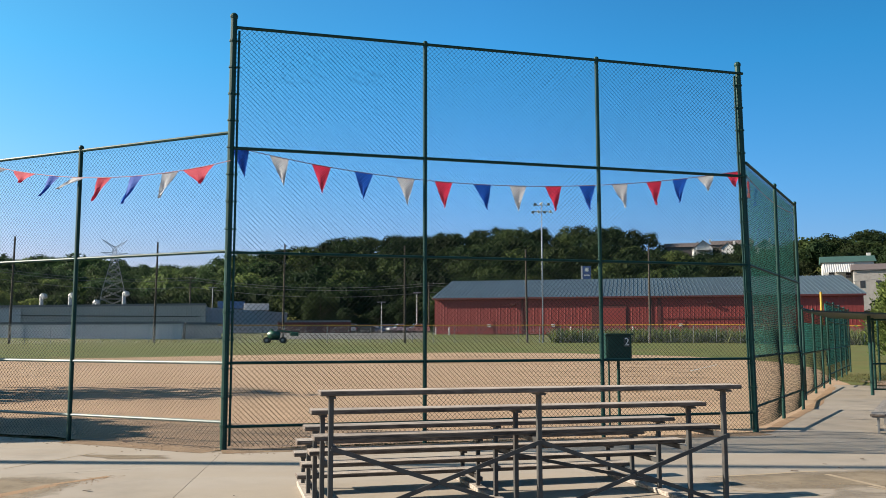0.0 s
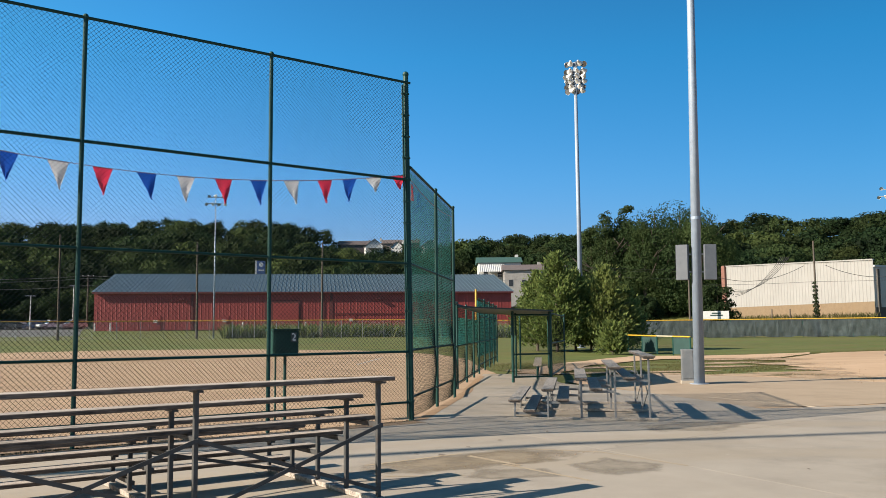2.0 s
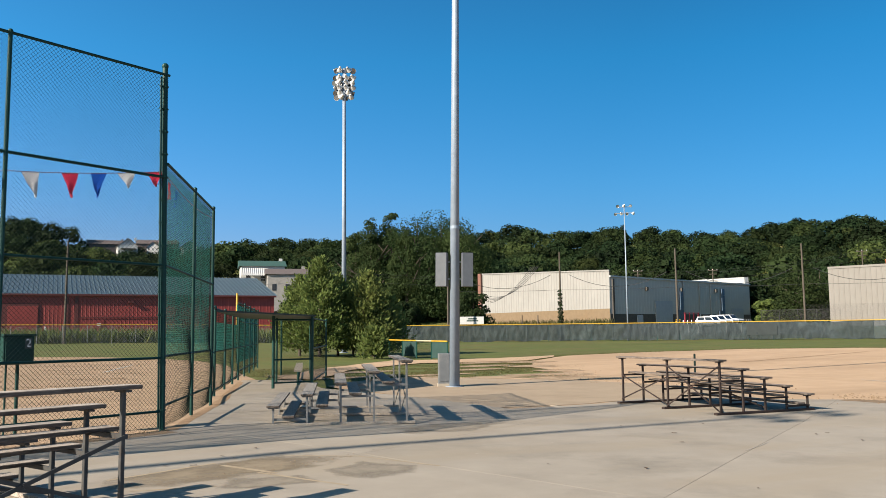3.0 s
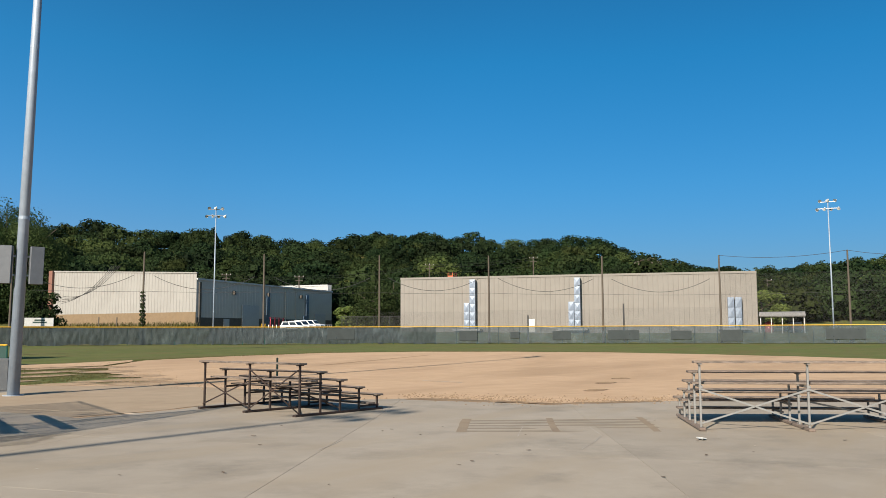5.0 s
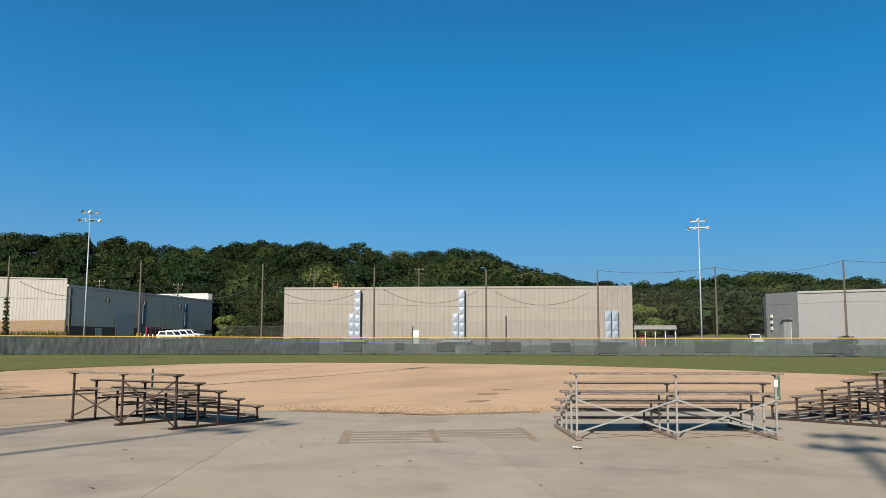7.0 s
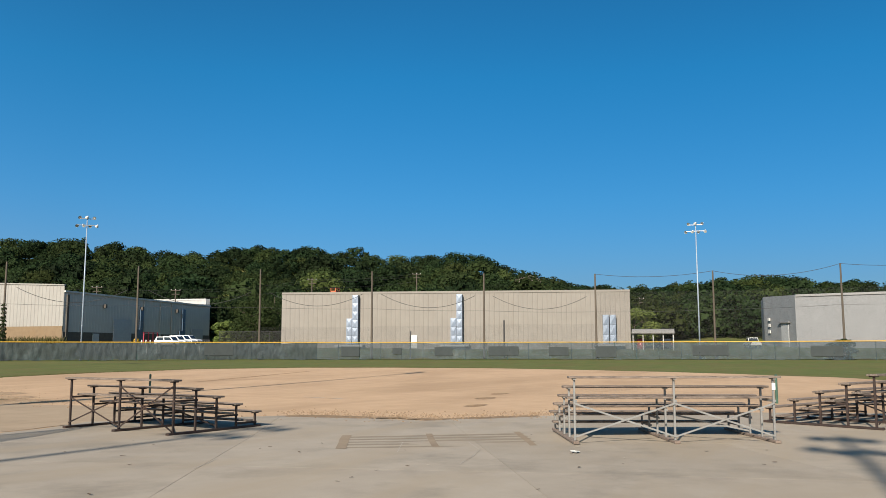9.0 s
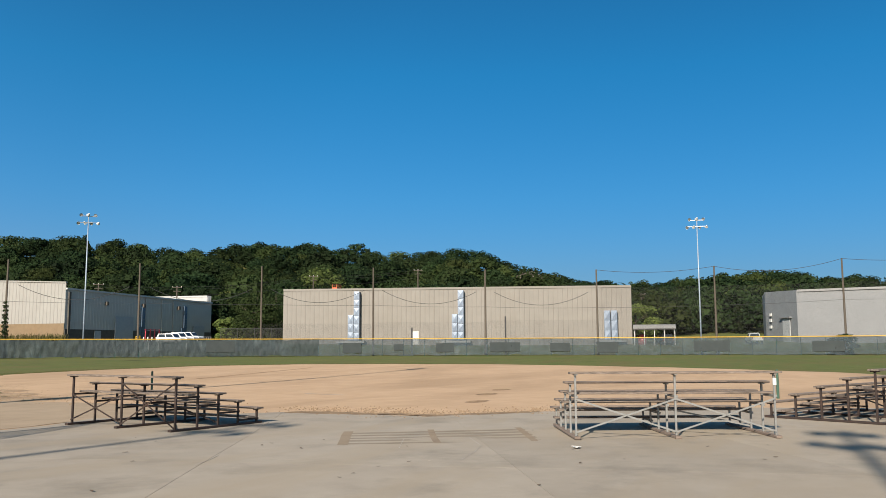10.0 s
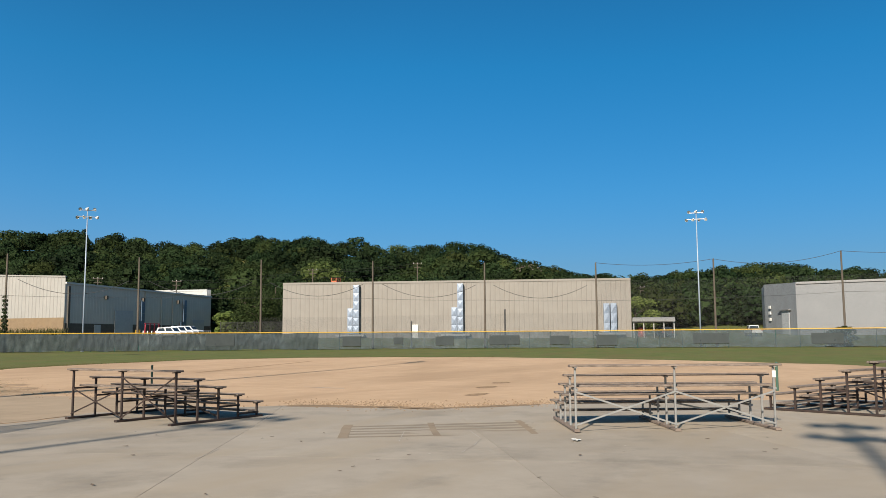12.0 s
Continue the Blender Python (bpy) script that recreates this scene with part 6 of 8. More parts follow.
def car(x, y, rz, paint, label, kind="suv", z=None):
    z = ground_z(x, y) - 0.05 if z is None else z
    root = thing("pickup_truck" if kind == "pickup" else "car", x, y, z, rz, label, "truck" if kind == "pickup" else "car", "parked vehicles beyond the fence")
    if kind == "sedan":
        hood, roof, L = 0.85, 1.42, 2.25
        lower = [(-L, 0.35), (-L, 0.8), (-L + 0.15, 0.95), (-0.95, 0.95), (0.95, 0.92), (L - 0.25, 0.8), (L, 0.62), (L, 0.35)]
        cab = [(-1.55, 0.93), (-0.95, roof), (0.35, roof), (1.05, 0.92)]
    elif kind == "pickup":
        L = 2.75
        lower = [(-L, 0.5), (-L, 1.05), (-0.55, 1.05), (1.2, 1.08), (L - 0.3, 1.02), (L, 0.85), (L, 0.5)]
        cab = [(-0.75, 1.04), (-0.6, 1.75), (0.75, 1.75), (1.35, 1.06)]
    else:
        L = 2.4
        lower = [(-L, 0.42), (-L, 1.05), (-L + 0.08, 1.1), (1.1, 1.1), (L - 0.35, 1.02), (L, 0.85), (L, 0.42)]
        cab = [(-L + 0.1, 1.08), (-L + 0.3, 1.78), (0.45, 1.78), (1.2, 1.08)]
    bm = extrude_profile(lower, 0.92)
    bmesh.ops.bevel(bm, geom=bm.edges[:], offset=0.05, segments=1, affect="EDGES")
    body = part("body", bm, paint, root)
    part("cabin", extrude_profile(cab, 0.86, 0.16, 1.1), paint, root)
    zc = cab[0][1] + 0.08
    zt = cab[1][1] - 0.1
    # glass: two sides, front and rear
    for s in (-1, 1):
        for a, b in ((0.08, 0.48), (0.54, 0.94)):
            def at(t, u):
                x0 = cab[0][0] + (cab[3][0] - cab[0][0]) * t
                x1 = cab[1][0] + (cab[2][0] - cab[1][0]) * t
                return x0 + (x1 - x0) * u
            y0, y1 = s * 0.865, s * 0.735
            mesh_part("side_window", [(at(a, 0.1), y0, zc), (at(b, 0.1), y0, zc), (at(b, 0.85), y1, zt), (at(a, 0.85), y1, zt)], [(0, 1, 2, 3)], GLASS_DARK, root)
    for i0, i1, sg in ((3, 2, 1), (0, 1, -1)):
        (xa, za), (xb, zb) = cab[i0], cab[i1]
        e = 0.02 * sg
        f = lambda t: (xa + (xb - xa) * t + e, za + (zb - za) * t + 0.01)
        (x0, z0), (x1, z1) = f(0.12), f(0.88)
        mesh_part("windscreen_glass", [(x0, -0.78, z0), (x0, 0.78, z0), (x1, 0.66, z1), (x1, -0.66, z1)], [(0, 1, 2, 3)], GLASS_DARK, root)
    for wx in (-L * 0.62, L * 0.62):
        for s in (-1, 1):
            bm = nb()
            tube(bm, (wx, s * 0.74, 0.36), (wx, s * 0.95, 0.36), 0.36, 14)
            w = part("wheel", bm, BLACK, root)
            bm = nb()
            tube(bm, (wx, s * 0.94, 0.36), (wx, s * 0.965, 0.36), 0.21, 10)
            part("rim", bm, GALV, w)
    for s in (-1, 1):
        bm = nb()
        box(bm, (L - 0.01, s * 0.68, lower[-2][1] - 0.04), (0.06, 0.34, 0.14))
        part("headlight", bm, HEADLIGHT, root)
        bm = nb()
        box(bm, (-L + 0.0, s * 0.8, lower[1][1] - 0.12), (0.05, 0.16, 0.24))
        part("tail_light", bm, TAIL, root)
    bm = nb()
    box(bm, (L, 0, 0.55), (0.08, 1.7, 0.18), 0, 0.02)
    part("bumper", bm, BLACK, root)
    return root


for k in range(4):
    p = polar(52.25, 152.5) + Vector((2.5 * k, 0.6 * k, 0))
    car(p.x, p.y, -84 - 2 * (k % 2), CAR_WHITE, "white sport utility car parked in a row beside the warehouse")
p = polar(89.85, 148)
car(p.x, p.y, 12, CAR_WHITE, "white pickup truck parked behind the windscreen fence", "pickup")
LOT = ((-8.7, 168, CAR_WHITE, "suv", "white"), (-8.2, 172, CAR_SILVER, "sedan", "silver"), (-7.7, 168, CAR_DARK, "suv", "dark"), (-7.2, 173, CAR_WHITE, "sedan", "white"), (-6.6, 169, CAR_BLUE, "sedan", "blue"), (-6.1, 174, CAR_SILVER, "suv", "silver"),
       (-5.5, 168, CAR_WHITE, "pickup", "white"), (-4.9, 173, CAR_DARK, "sedan", "dark"), (-4.4, 169, CAR_SILVER, "suv", "silver"), (-8.4, 182, CAR_RED, "sedan", "red"), (-7.4, 184, CAR_WHITE, "suv", "white"), (-6.4, 183, CAR_DARK, "suv", "dark"), (-5.6, 185, CAR_BLUE, "suv", "blue"), (-4.7, 184, CAR_WHITE, "sedan", "white"))
for az, r, paint, kind, word in LOT:
    p = polar(az, r)
    car(p.x, p.y, random.choice((20, 200)) + random.uniform(-6, 6) - az, paint, word + {"suv": " sport utility car", "sedan": " saloon car", "pickup": " pickup truck"}[kind] + " in the lot below the hill", kind)
ASPHALT = surf("grey asphalt", (0.10, 0.10, 0.10), (0.14, 0.135, 0.13), 0.8, 0.9, 0, 0.3, 15, (0.2, 0.19, 0.18), 0.2, 0.4, 0, 0.02, (1, 1, 1), True)
lot = [polar(a, r) for a, r in ((-14.5, 138), (-8, 137), (-4, 138), (-3.6, 190), (-9.5, 190), (-13.5, 158))]
ground_sheet("parking_lot", [Vector((p.x, p.y)) for p in lot], -0.03, ASPHALT, "grey asphalt parking lot below the hill", "road", 8)
lot = [polar(a, r) for a, r in ((46.5, 133), (60, 133), (58.5, 165), (54, 168), (47, 160))]
ground_sheet("parking_lot", [Vector((p.x, p.y)) for p in lot], -0.03, ASPHALT, "grey asphalt yard beside the warehouses", "road", 8)


def bollard(az, r, h=1.1):
    p = polar(az, r)
    t = thing("bollard", p.x, p.y, ground_at(p) - 0.05, 0, "white steel bollard at the edge of the yard", "bollard", "bollards of the yard")
    bm = nb()
    tube(bm, (0, 0, 0), (0, 0, h), 0.09, 8)
    part("tube", bm, WHITE_PAINT, t)


for az in (50.3, 50.9, 51.5, 53.2, 54.1, 54.6):
    bollard(az, 141)


def carport():
    a, b = polar(82.5, 146), polar(85.05, 146)
    d, nrm = frame_of(a, b)
    base = ground_at(a) - 0.06
    root = thing("carport", a.x, a.y, base, 0, "open metal carport with a rounded pale roof", "carport")
    w = (b - a).length
    n, depth = 10, 6.0
    verts, faces = [], []
    for lay in (0, 0.12):
        for k in range(n + 1):
            t = k / n
            o = -0.5 + (depth + 1) * t
            z = base + 2.5 + 1.0 * math.sin(math.pi * (0.08 + 0.84 * t)) - lay
            for u in (-0.2, w + 0.2):
                p = a + d * u - nrm * o
                verts.append((p.x, p.y, z))
    m = 2 * (n + 1)
    for k in range(n):
        faces.append((2 * k, 2 * k + 1, 2 * k + 3, 2 * k + 2))
        faces.append((m + 2 * k, m + 2 * k + 2, m + 2 * k + 3, m + 2 * k + 1))
    mesh_part("roof", verts, faces, CREAM_SHEET, root, "rounded pale sheet roof", world_space=True)
    for u in (0, w * 0.25, w * 0.5, w * 0.75, w):
        for o in (0, depth):
            p = a + d * u - nrm * o
            bm = nb()
            tube(bm, (p.x, p.y, base), (p.x, p.y, base + 2.9), 0.07, 6)
            part("post", bm, WHITE_PAINT, root, world_space=True)
    p = a + d * 1.2 - nrm * 2.5
    t = thing("red_tank", p.x, p.y, base, 0, "red round tank under the carport", "tank")
    bm = nb()
    tube(bm, (0, 0, 0), (0, 0, 1.5), 0.75, 14)
    bmesh.ops.create_uvsphere(bm, u_segments=14, v_segments=8, radius=0.75, matrix=pose(0, 0, 1.5) @ Matrix.Diagonal((1, 1, 0.6, 1)))
    part("shell", bm, CAR_RED, t, smooth=True)
    p = a + d * (w * 0.75) - nrm * 2.5
    car(p.x, p.y, 20, CAR_DARK, "dark utility car parked under the carport", "suv", base)


carport()


def yard_extras():
    # dark posts of the loose net, and the yard fence below the woods
    for az, el in ((67.79, 0.0222), (74.06, 0.0349)):
        p = polar(az, 128)
        z = ground_at(p) - 0.06
        t = thing("net_post", p.x, p.y, z, 0, "thin black steel post holding the loose net", "post")
        bm = nb()
        tube(bm, (0, 0, 0), (0, 0, el * 128 + 1.65 - z), 0.12, 8)
        part("shaft", bm, CABLE, t)
    a, b = polar(55.3, 170), polar(59.6, 168)
    t = thing("yard_fence", a.x, a.y, 0, 0, "dark chain-link yard fence below the woods", "fence")
    for k in range(5):
        p, q = a.lerp(b, k / 4), a.lerp(b, min(k + 1, 4) / 4)
        z = ground_at(p)
        bm = nb()
        tube(bm, (p.x, p.y, z - 0.1), (p.x, p.y, z + 2.6), 0.06, 6)
        part("post", bm, CABLE, t, world_space=True)
        if k < 4:
            rail(t, p, q, z + 2.5, 0.04, ground_at(q) + 2.5, CABLE)
            chain_panel(t, p, q, z, z + 2.5, 0.2, 0.012, CABLE)
    # blue ducts on the shaded warehouse wall
    house_root = [o for o in scene.objects if o.name == "cream_warehouse"][0]
    blue = surf("blue duct sheet", (0.10, 0.15, 0.22), (0.15, 0.21, 0.29), 1.5, 0.4, 0.3, 0.2, 6)
    for az, top in ((50.6, 9.8), (53.15, 10.4)):
        x = 114.0 * math.tan(radians(az))
        for k in range(5):
            z0, z1 = 3.4 + (top - 3.4) * k / 5, 3.4 + (top - 3.4) * (k + 1) / 5
            bm = nb()
            box(bm, (x, 114.4, (z0 + z1) / 2), (0.9, 0.3, z1 - z0 - 0.03))
            part("duct_section", bm, blue, house_root, "blue boxed duct section", world_space=True)
        bm = nb()
        box(bm, (x - 0.9, 114.4, 4.6), (0.8, 0.3, 2.4))
        part("duct_section", bm, blue, house_root, "blue boxed duct section", world_space=True)


yard_extras()


def sign_board():
    a, b = polar(36.0, 129), polar(37.6, 129)
    d, nrm = frame_of(a, b)
    base = ground_at(a) - 0.06
    root = thing("sign_board", a.x, a.y, base, 0, "white advertising board with two lines of dark lettering", "sign")
    z0, z1 = 2.95, 4.1
    w = (b - a).length
    on_wall(root, a, d, nrm, 0, w, z0, z1, 0.06, WHITE_PAINT, "panel", proud=0)
    dk = surf("dark sign paint", (0.02, 0.05, 0.04), (0.03, 0.06, 0.05), 4, 0.6, 0, 0)
    for z, u0, u1 in ((3.68, 0.34, 0.7), (3.38, 0.28, 0.76)):
        on_wall(root, a, d, nrm, w * u0, w * u1, z, z + 0.2, 0.01, dk, "lettering_bar", proud=0.064)
    for u in (0.05, 0.95):
        p = a + d * w * u - nrm * 0.08
        bm = nb()
        tube(bm, (p.x, p.y, base), (p.x, p.y, z1), 0.06, 6)
        part("post", bm, WOOD_POLE, root, world_space=True)


sign_board()


def green_machine():
    p = polar(-13.75, 117)
    root = thing("green_sprayer", p.x, p.y, ground_at(p) - 0.05, 8, "green tank sprayer trailer with two tyres on the outfield", "machine")
    G = surf("bright green machine paint", (0.008, 0.075, 0.045), (0.014, 0.11, 0.062), 3, 0.4, 0, 0.1, 20)
    bm = nb()
    tube(bm, (-0.95, 0, 1.1), (0.7, 0, 1.1), 0.56, 18)
    bmesh.ops.bevel(bm, geom=[e for e in bm.edges if abs(e.calc_length()) < 0.4], offset=0.12, segments=2, affect="EDGES")
    part("tank", bm, G, root, smooth=True)
    bm = nb()
    tube(bm, (-0.4, 0, 1.6), (-0.4, 0, 1.95), 0.2, 10)
    part("filler_cap", bm, G, root)
    bm = nb()
    beam(bm, (0.3, 0, 1.75), (2.4, 0, 1.45), 0.3, 0.22)
    box(bm, (2.6, 0, 1.25), (1.1, 0.8, 0.5), 0, 0.05)
    part("boom", bm, G, root)
    for x in (-1.0, 1.1):
        for s in (-1, 1):
            bm = nb()
            tube(bm, (x, s * 0.75, 0.42), (x, s * 1.0, 0.42), 0.42, 14)
            w = part("wheel", bm, BLACK, root)
            bm = nb()
            tube(bm, (x, s * 0.99, 0.42), (x, s * 1.02, 0.42), 0.2, 10)
            part("rim", bm, GALV, w)
    bm = nb()
    box(bm, (0, 0, 0.5), (3.0, 1.2, 0.14))
    part("chassis", bm, BLACK, root)


green_machine()


def yard_clutter():
    c = Vector((118.6, 114.7, 0))
    z = 1.75
    R = surf("red rack paint", (0.35, 0.03, 0.05), (0.45, 0.04, 0.07), 3, 0.5, 0, 0.1, 20)
    root = thing("red_steel_rack", c.x + 14, c.y - 6, z, 0, "red steel rack with white pipes in front of the warehouse", "rack")
    for k in range(4):
        bm = nb()
        beam(bm, (k * 1.3, 0, 0), (k * 1.3 + 0.2, 0, 3.4), 0.16, 0.16)
        part("rack_post", bm, R, root)
    for zz in (0.6, 3.3):
        bm = nb()
        beam(bm, (-0.1, 0, zz), (4.2, 0, zz), 0.14, 0.14)
        part("rack_bar", bm, R, root)
    for k in range(5):
        bm = nb()
        tube(bm, (-1.2 + k * 1.2, -0.5, 0), (-0.6 + k * 1.2, -0.2, 1.9), 0.12, 8)
        part("leaning_pipe", bm, WHITE_PAINT, root)
    root = thing("yellow_hose_pile", c.x + 8.5, c.y - 9, z, 0, "heap of yellow hose in the yard", "hose")
    for k in range(7):
        bm = nb()
        r = 0.9 - 0.08 * k
        pts = [Vector((r * math.cos(t * 0.5), r * math.sin(t * 0.5) * 0.8, 0.12 + 0.3 * k + 0.05 * math.sin(t * 1.7 + k))) for t in range(14)]
        for a, b in zip(pts[:-1], pts[1:]):
            tube(bm, a, b, 0.1, 6)
        part("hose_coil", bm, YELLOW, root)
    root = thing("grey_container", c.x + 23.5, c.y - 12, z - 0.1, 0, "grey steel skip standing in the yard", "container")
    bm = nb()
    box(bm, (0, 0, 1.1), (3.4, 2, 2.1), 0, 0.05)
    part("body", bm, GREY_SHEET, root)
    for k in range(5):
        bm = nb()
        box(bm, (-1.4 + 0.7 * k, -1.03, 1.1), (0.1, 0.08, 1.9))
        part("rib", bm, GREY_SHEET, root)
    for u in (2.5, 5.2):
        t = thing("tyre_stack", c.x + u, c.y - 1.6, z, 0, "dark tyre leaning at the warehouse wall", "tyre")
        bm = nb()
        tube(bm, (0, 0, 0.6), (0, 0.35, 0.62), 0.6, 16)
        part("tyre", bm, BLACK, t)
    p = polar(62.75, 170)
    t = thing("orange_lift", p.x, p.y, 11.5, 0, "orange lift basket behind the tan roof", "lift")
    O = surf("orange machine paint", (0.5, 0.09, 0.03), (0.6, 0.12, 0.04), 3, 0.5, 0, 0.1)
    bm = nb()
    for zz in (0, 0.5, 1.1):
        for s in (-0.5, 0.5):
            beam(bm, (-0.9, s, 1.3 + zz), (0.9, s, 1.3 + zz), 0.1, 0.1)
    for x in (-0.9, 0, 0.9):
        for s in (-0.5, 0.5):
            beam(bm, (x, s, 1.3), (x, s, 2.4), 0.1, 0.1)
    box(bm, (0, 0, 1.55), (1.8, 1.0, 0.6))
    part("basket", bm, O, t)
    bm = nb()
    beam(bm, (0, 0, -10.0), (0, 0, 1.3), 0.35, 0.35)
    part("mast", bm, O, t)


yard_clutter()


# ---- utility poles, lines and the pylon ----
def utility_pole(az, r, el, arm=2.2, name_label="wooden utility pole with a cross-arm"):
    p = polar(az, r)
    z = ground_at(p) - 0.1
    h = el * r + 1.65 - z
    root = thing("utility_pole", p.x, p.y, z, -az, name_label, "utility pole", "utility poles at the foot of the hill")
    bm = nb()
    tube(bm, (0, 0, 0), (0, 0, h), 0.19, 8, 0.13)
    part("shaft", bm, WOOD_POLE, root)
    for k in range(2):
        bm = nb()
        beam(bm, (-arm / 2 * (1 - 0.2 * k), -0.15, h - 0.4 - 0.9 * k), (arm / 2 * (1 - 0.2 * k), -0.15, h - 0.4 - 0.9 * k), 0.12, 0.14)
        part("cross_arm", bm, WOOD_POLE, root)
    for s in (-0.9, 0, 0.9):
        bm = nb()
        tube(bm, (s * arm / 2, -0.15, h - 0.35), (s * arm / 2, -0.15, h - 0.1), 0.06, 6)
        part("insulator", bm, WHITE_PAINT, root)
    return Vector((p.x, p.y, z + h - 0.2))


tops = [utility_pole(a, r, e) for a, r, e in ((-31, 190, 0.074), (-19.2, 188, 0.068), (-3.6, 186, 0.064), (27.0, 205, 0.075), (47.8, 206, 0.0705), (52.5, 210, 0.069), (61.2, 214, 0.0835), (68.2, 216, 0.091), (83, 225, 0.06))]
for a, b, sag in ((0, 1, 1.2), (1, 2, 1.6), (2, 3, 2.4), (3, 4, 1.6), (4, 5, 0.5), (5, 6, 0.8), (6, 7, 0.6)):
    for dz in (0, 0.55, 2.0):
        cable("power_line", tops[a] - Vector((0, 0, dz)), tops[b] - Vector((0, 0, dz)), sag, 0.035 if b < 4 else 0.014, "thin power line between utility poles", material=LINE if b < 4 else CABLE)
for az, r, el in ((-6.77, 160, 0.0405), (-17.8, 175, 0.056), (-4.4, 178, 0.052)):
    p = polar(az, r)
    z = ground_at(p) - 0.05
    h = el * r + 1.65 - z
    t = thing("lot_lamp", p.x, p.y, z, -az, "pale parking lot lamp on a slim pole", "street lamp", "lamps of the parking lot")
    bm = nb()
    tube(bm, (0, 0, 0), (0, 0, h), 0.1, 8, 0.07)
    part("shaft", bm, WHITE_PAINT, t)
    bm = nb()
    box(bm, (0, 0, h), (1.6, 0.3, 0.16), 0, 0.03)
    part("lamp_head", bm, GALV, t)


def pylon():
    r = 212.0
    p = polar(-23.85, r)
    top = 0.1068 * r + 1.65
    z = ground_at(p)
    root = thing("power_pylon", p.x, p.y, 0, 24, "tall grey lattice power pylon at the foot of the hill", "pylon")
    h = top
    seg = []

    def wdt(t):
        return float(np.interp(t, (0, 0.43, 0.82, 1), (3.7, 2.5, 0.5, 0.4)))
    levels = [0.0, 0.13, 0.25, 0.36, 0.46, 0.55, 0.63, 0.70, 0.76, 0.82, 0.88, 0.93]
    lo = z - 0.3
    for i, t in enumerate(levels):
        zz = lo + (h - lo) * t
        w = wdt(t)
        ring = [(-w, -w, zz), (w, -w, zz), (w, w, zz), (-w, w, zz)]
        if i:
            for k in range(4):
                seg.append((prev[k], ring[k]))
                seg.append((prev[k], ring[(k + 1) % 4]))
                seg.append((prev[(k + 1) % 4], ring[k]))
                seg.append((ring[k], ring[(k + 1) % 4]))
        prev = ring
    body_v, body_f = wires(seg, 0.05)
    mesh_part("lattice_tower", body_v, body_f, GALV, root)
    zz = lo + (h - lo) * 0.93
    for s in (-1, 1):
        for nm, z0, x1, z1 in (("upper_arm", zz, 2.8, h), ("lower_arm", zz - 1.55, 2.95, zz - 1.6)):
            v, f = wires([((s * 0.4, -0.35, z0), (s * x1, 0, z1)), ((s * 0.4, 0.35, z0), (s * x1, 0, z1)), ((s * 0.4, 0, z0 - 0.55), (s * x1, 0, z1)), ((s * 1.55, -0.2, (z0 + z1) / 2), (s * 1.55, 0.2, (z0 + z1) / 2))], 0.07)
            mesh_part(nm, v, f, GALV, root)


pylon()

for az, r, z, sx, sy, sz, m_, lb in ((-15.0, 196, 7.6, 5.5, 2, 1.5, WHITE_PAINT, "white box standing behind the shed roof"), (-16.6, 198, 8.0, 6, 2, 1.6, CAR_BLUE, "blue tarpaulin stack behind the shed roof")):
    p = polar(az, r)
    t = thing("roof_unit", p.x, p.y, z - 6.3, -az, lb, "box")
    bm = nb()
    box(bm, (0, 0, 6.3 + sz / 2), (sx, sy, sz), 0, 0.1)
    for s in (-1, 1):
        box(bm, (s * sx * 0.4, 0, 3.1), (0.3, 0.3, 6.4))
    part("body", bm, m_, t)

# blue sign tower behind the red building
p = polar(6.9, 200)
t = thing("sign_tower", p.x, p.y, ground_at(p), -7, "tall blue and white sign on a white mast", "sign")
zt = 0.082 * 200 + 1.65 - ground_at(p)
bm = nb()
box(bm, (-0.9, 0, zt / 2), (0.35, 0.35, zt))
part("mast", bm, WHITE_PAINT, t)
bm = nb()
box(bm, (0.25, 0, zt - 1.55), (1.9, 0.4, 3.0), 0, 0.03)
panel = part("panel", bm, surf("blue sign face", (0.03, 0.07, 0.2), (0.04, 0.09, 0.26), 3, 0.4, 0, 0), t)
bm = nb()
tube(bm, (0.25, -0.21, zt - 0.9), (0.25, -0.23, zt - 0.9), 0.5, 16)
part("round_emblem", bm, WHITE_PAINT, panel)
bm = nb()
box(bm, (0.25, -0.215, zt - 2.2), (1.3, 0.02, 0.3))
part("lettering_bar", bm, WHITE_PAINT, panel)

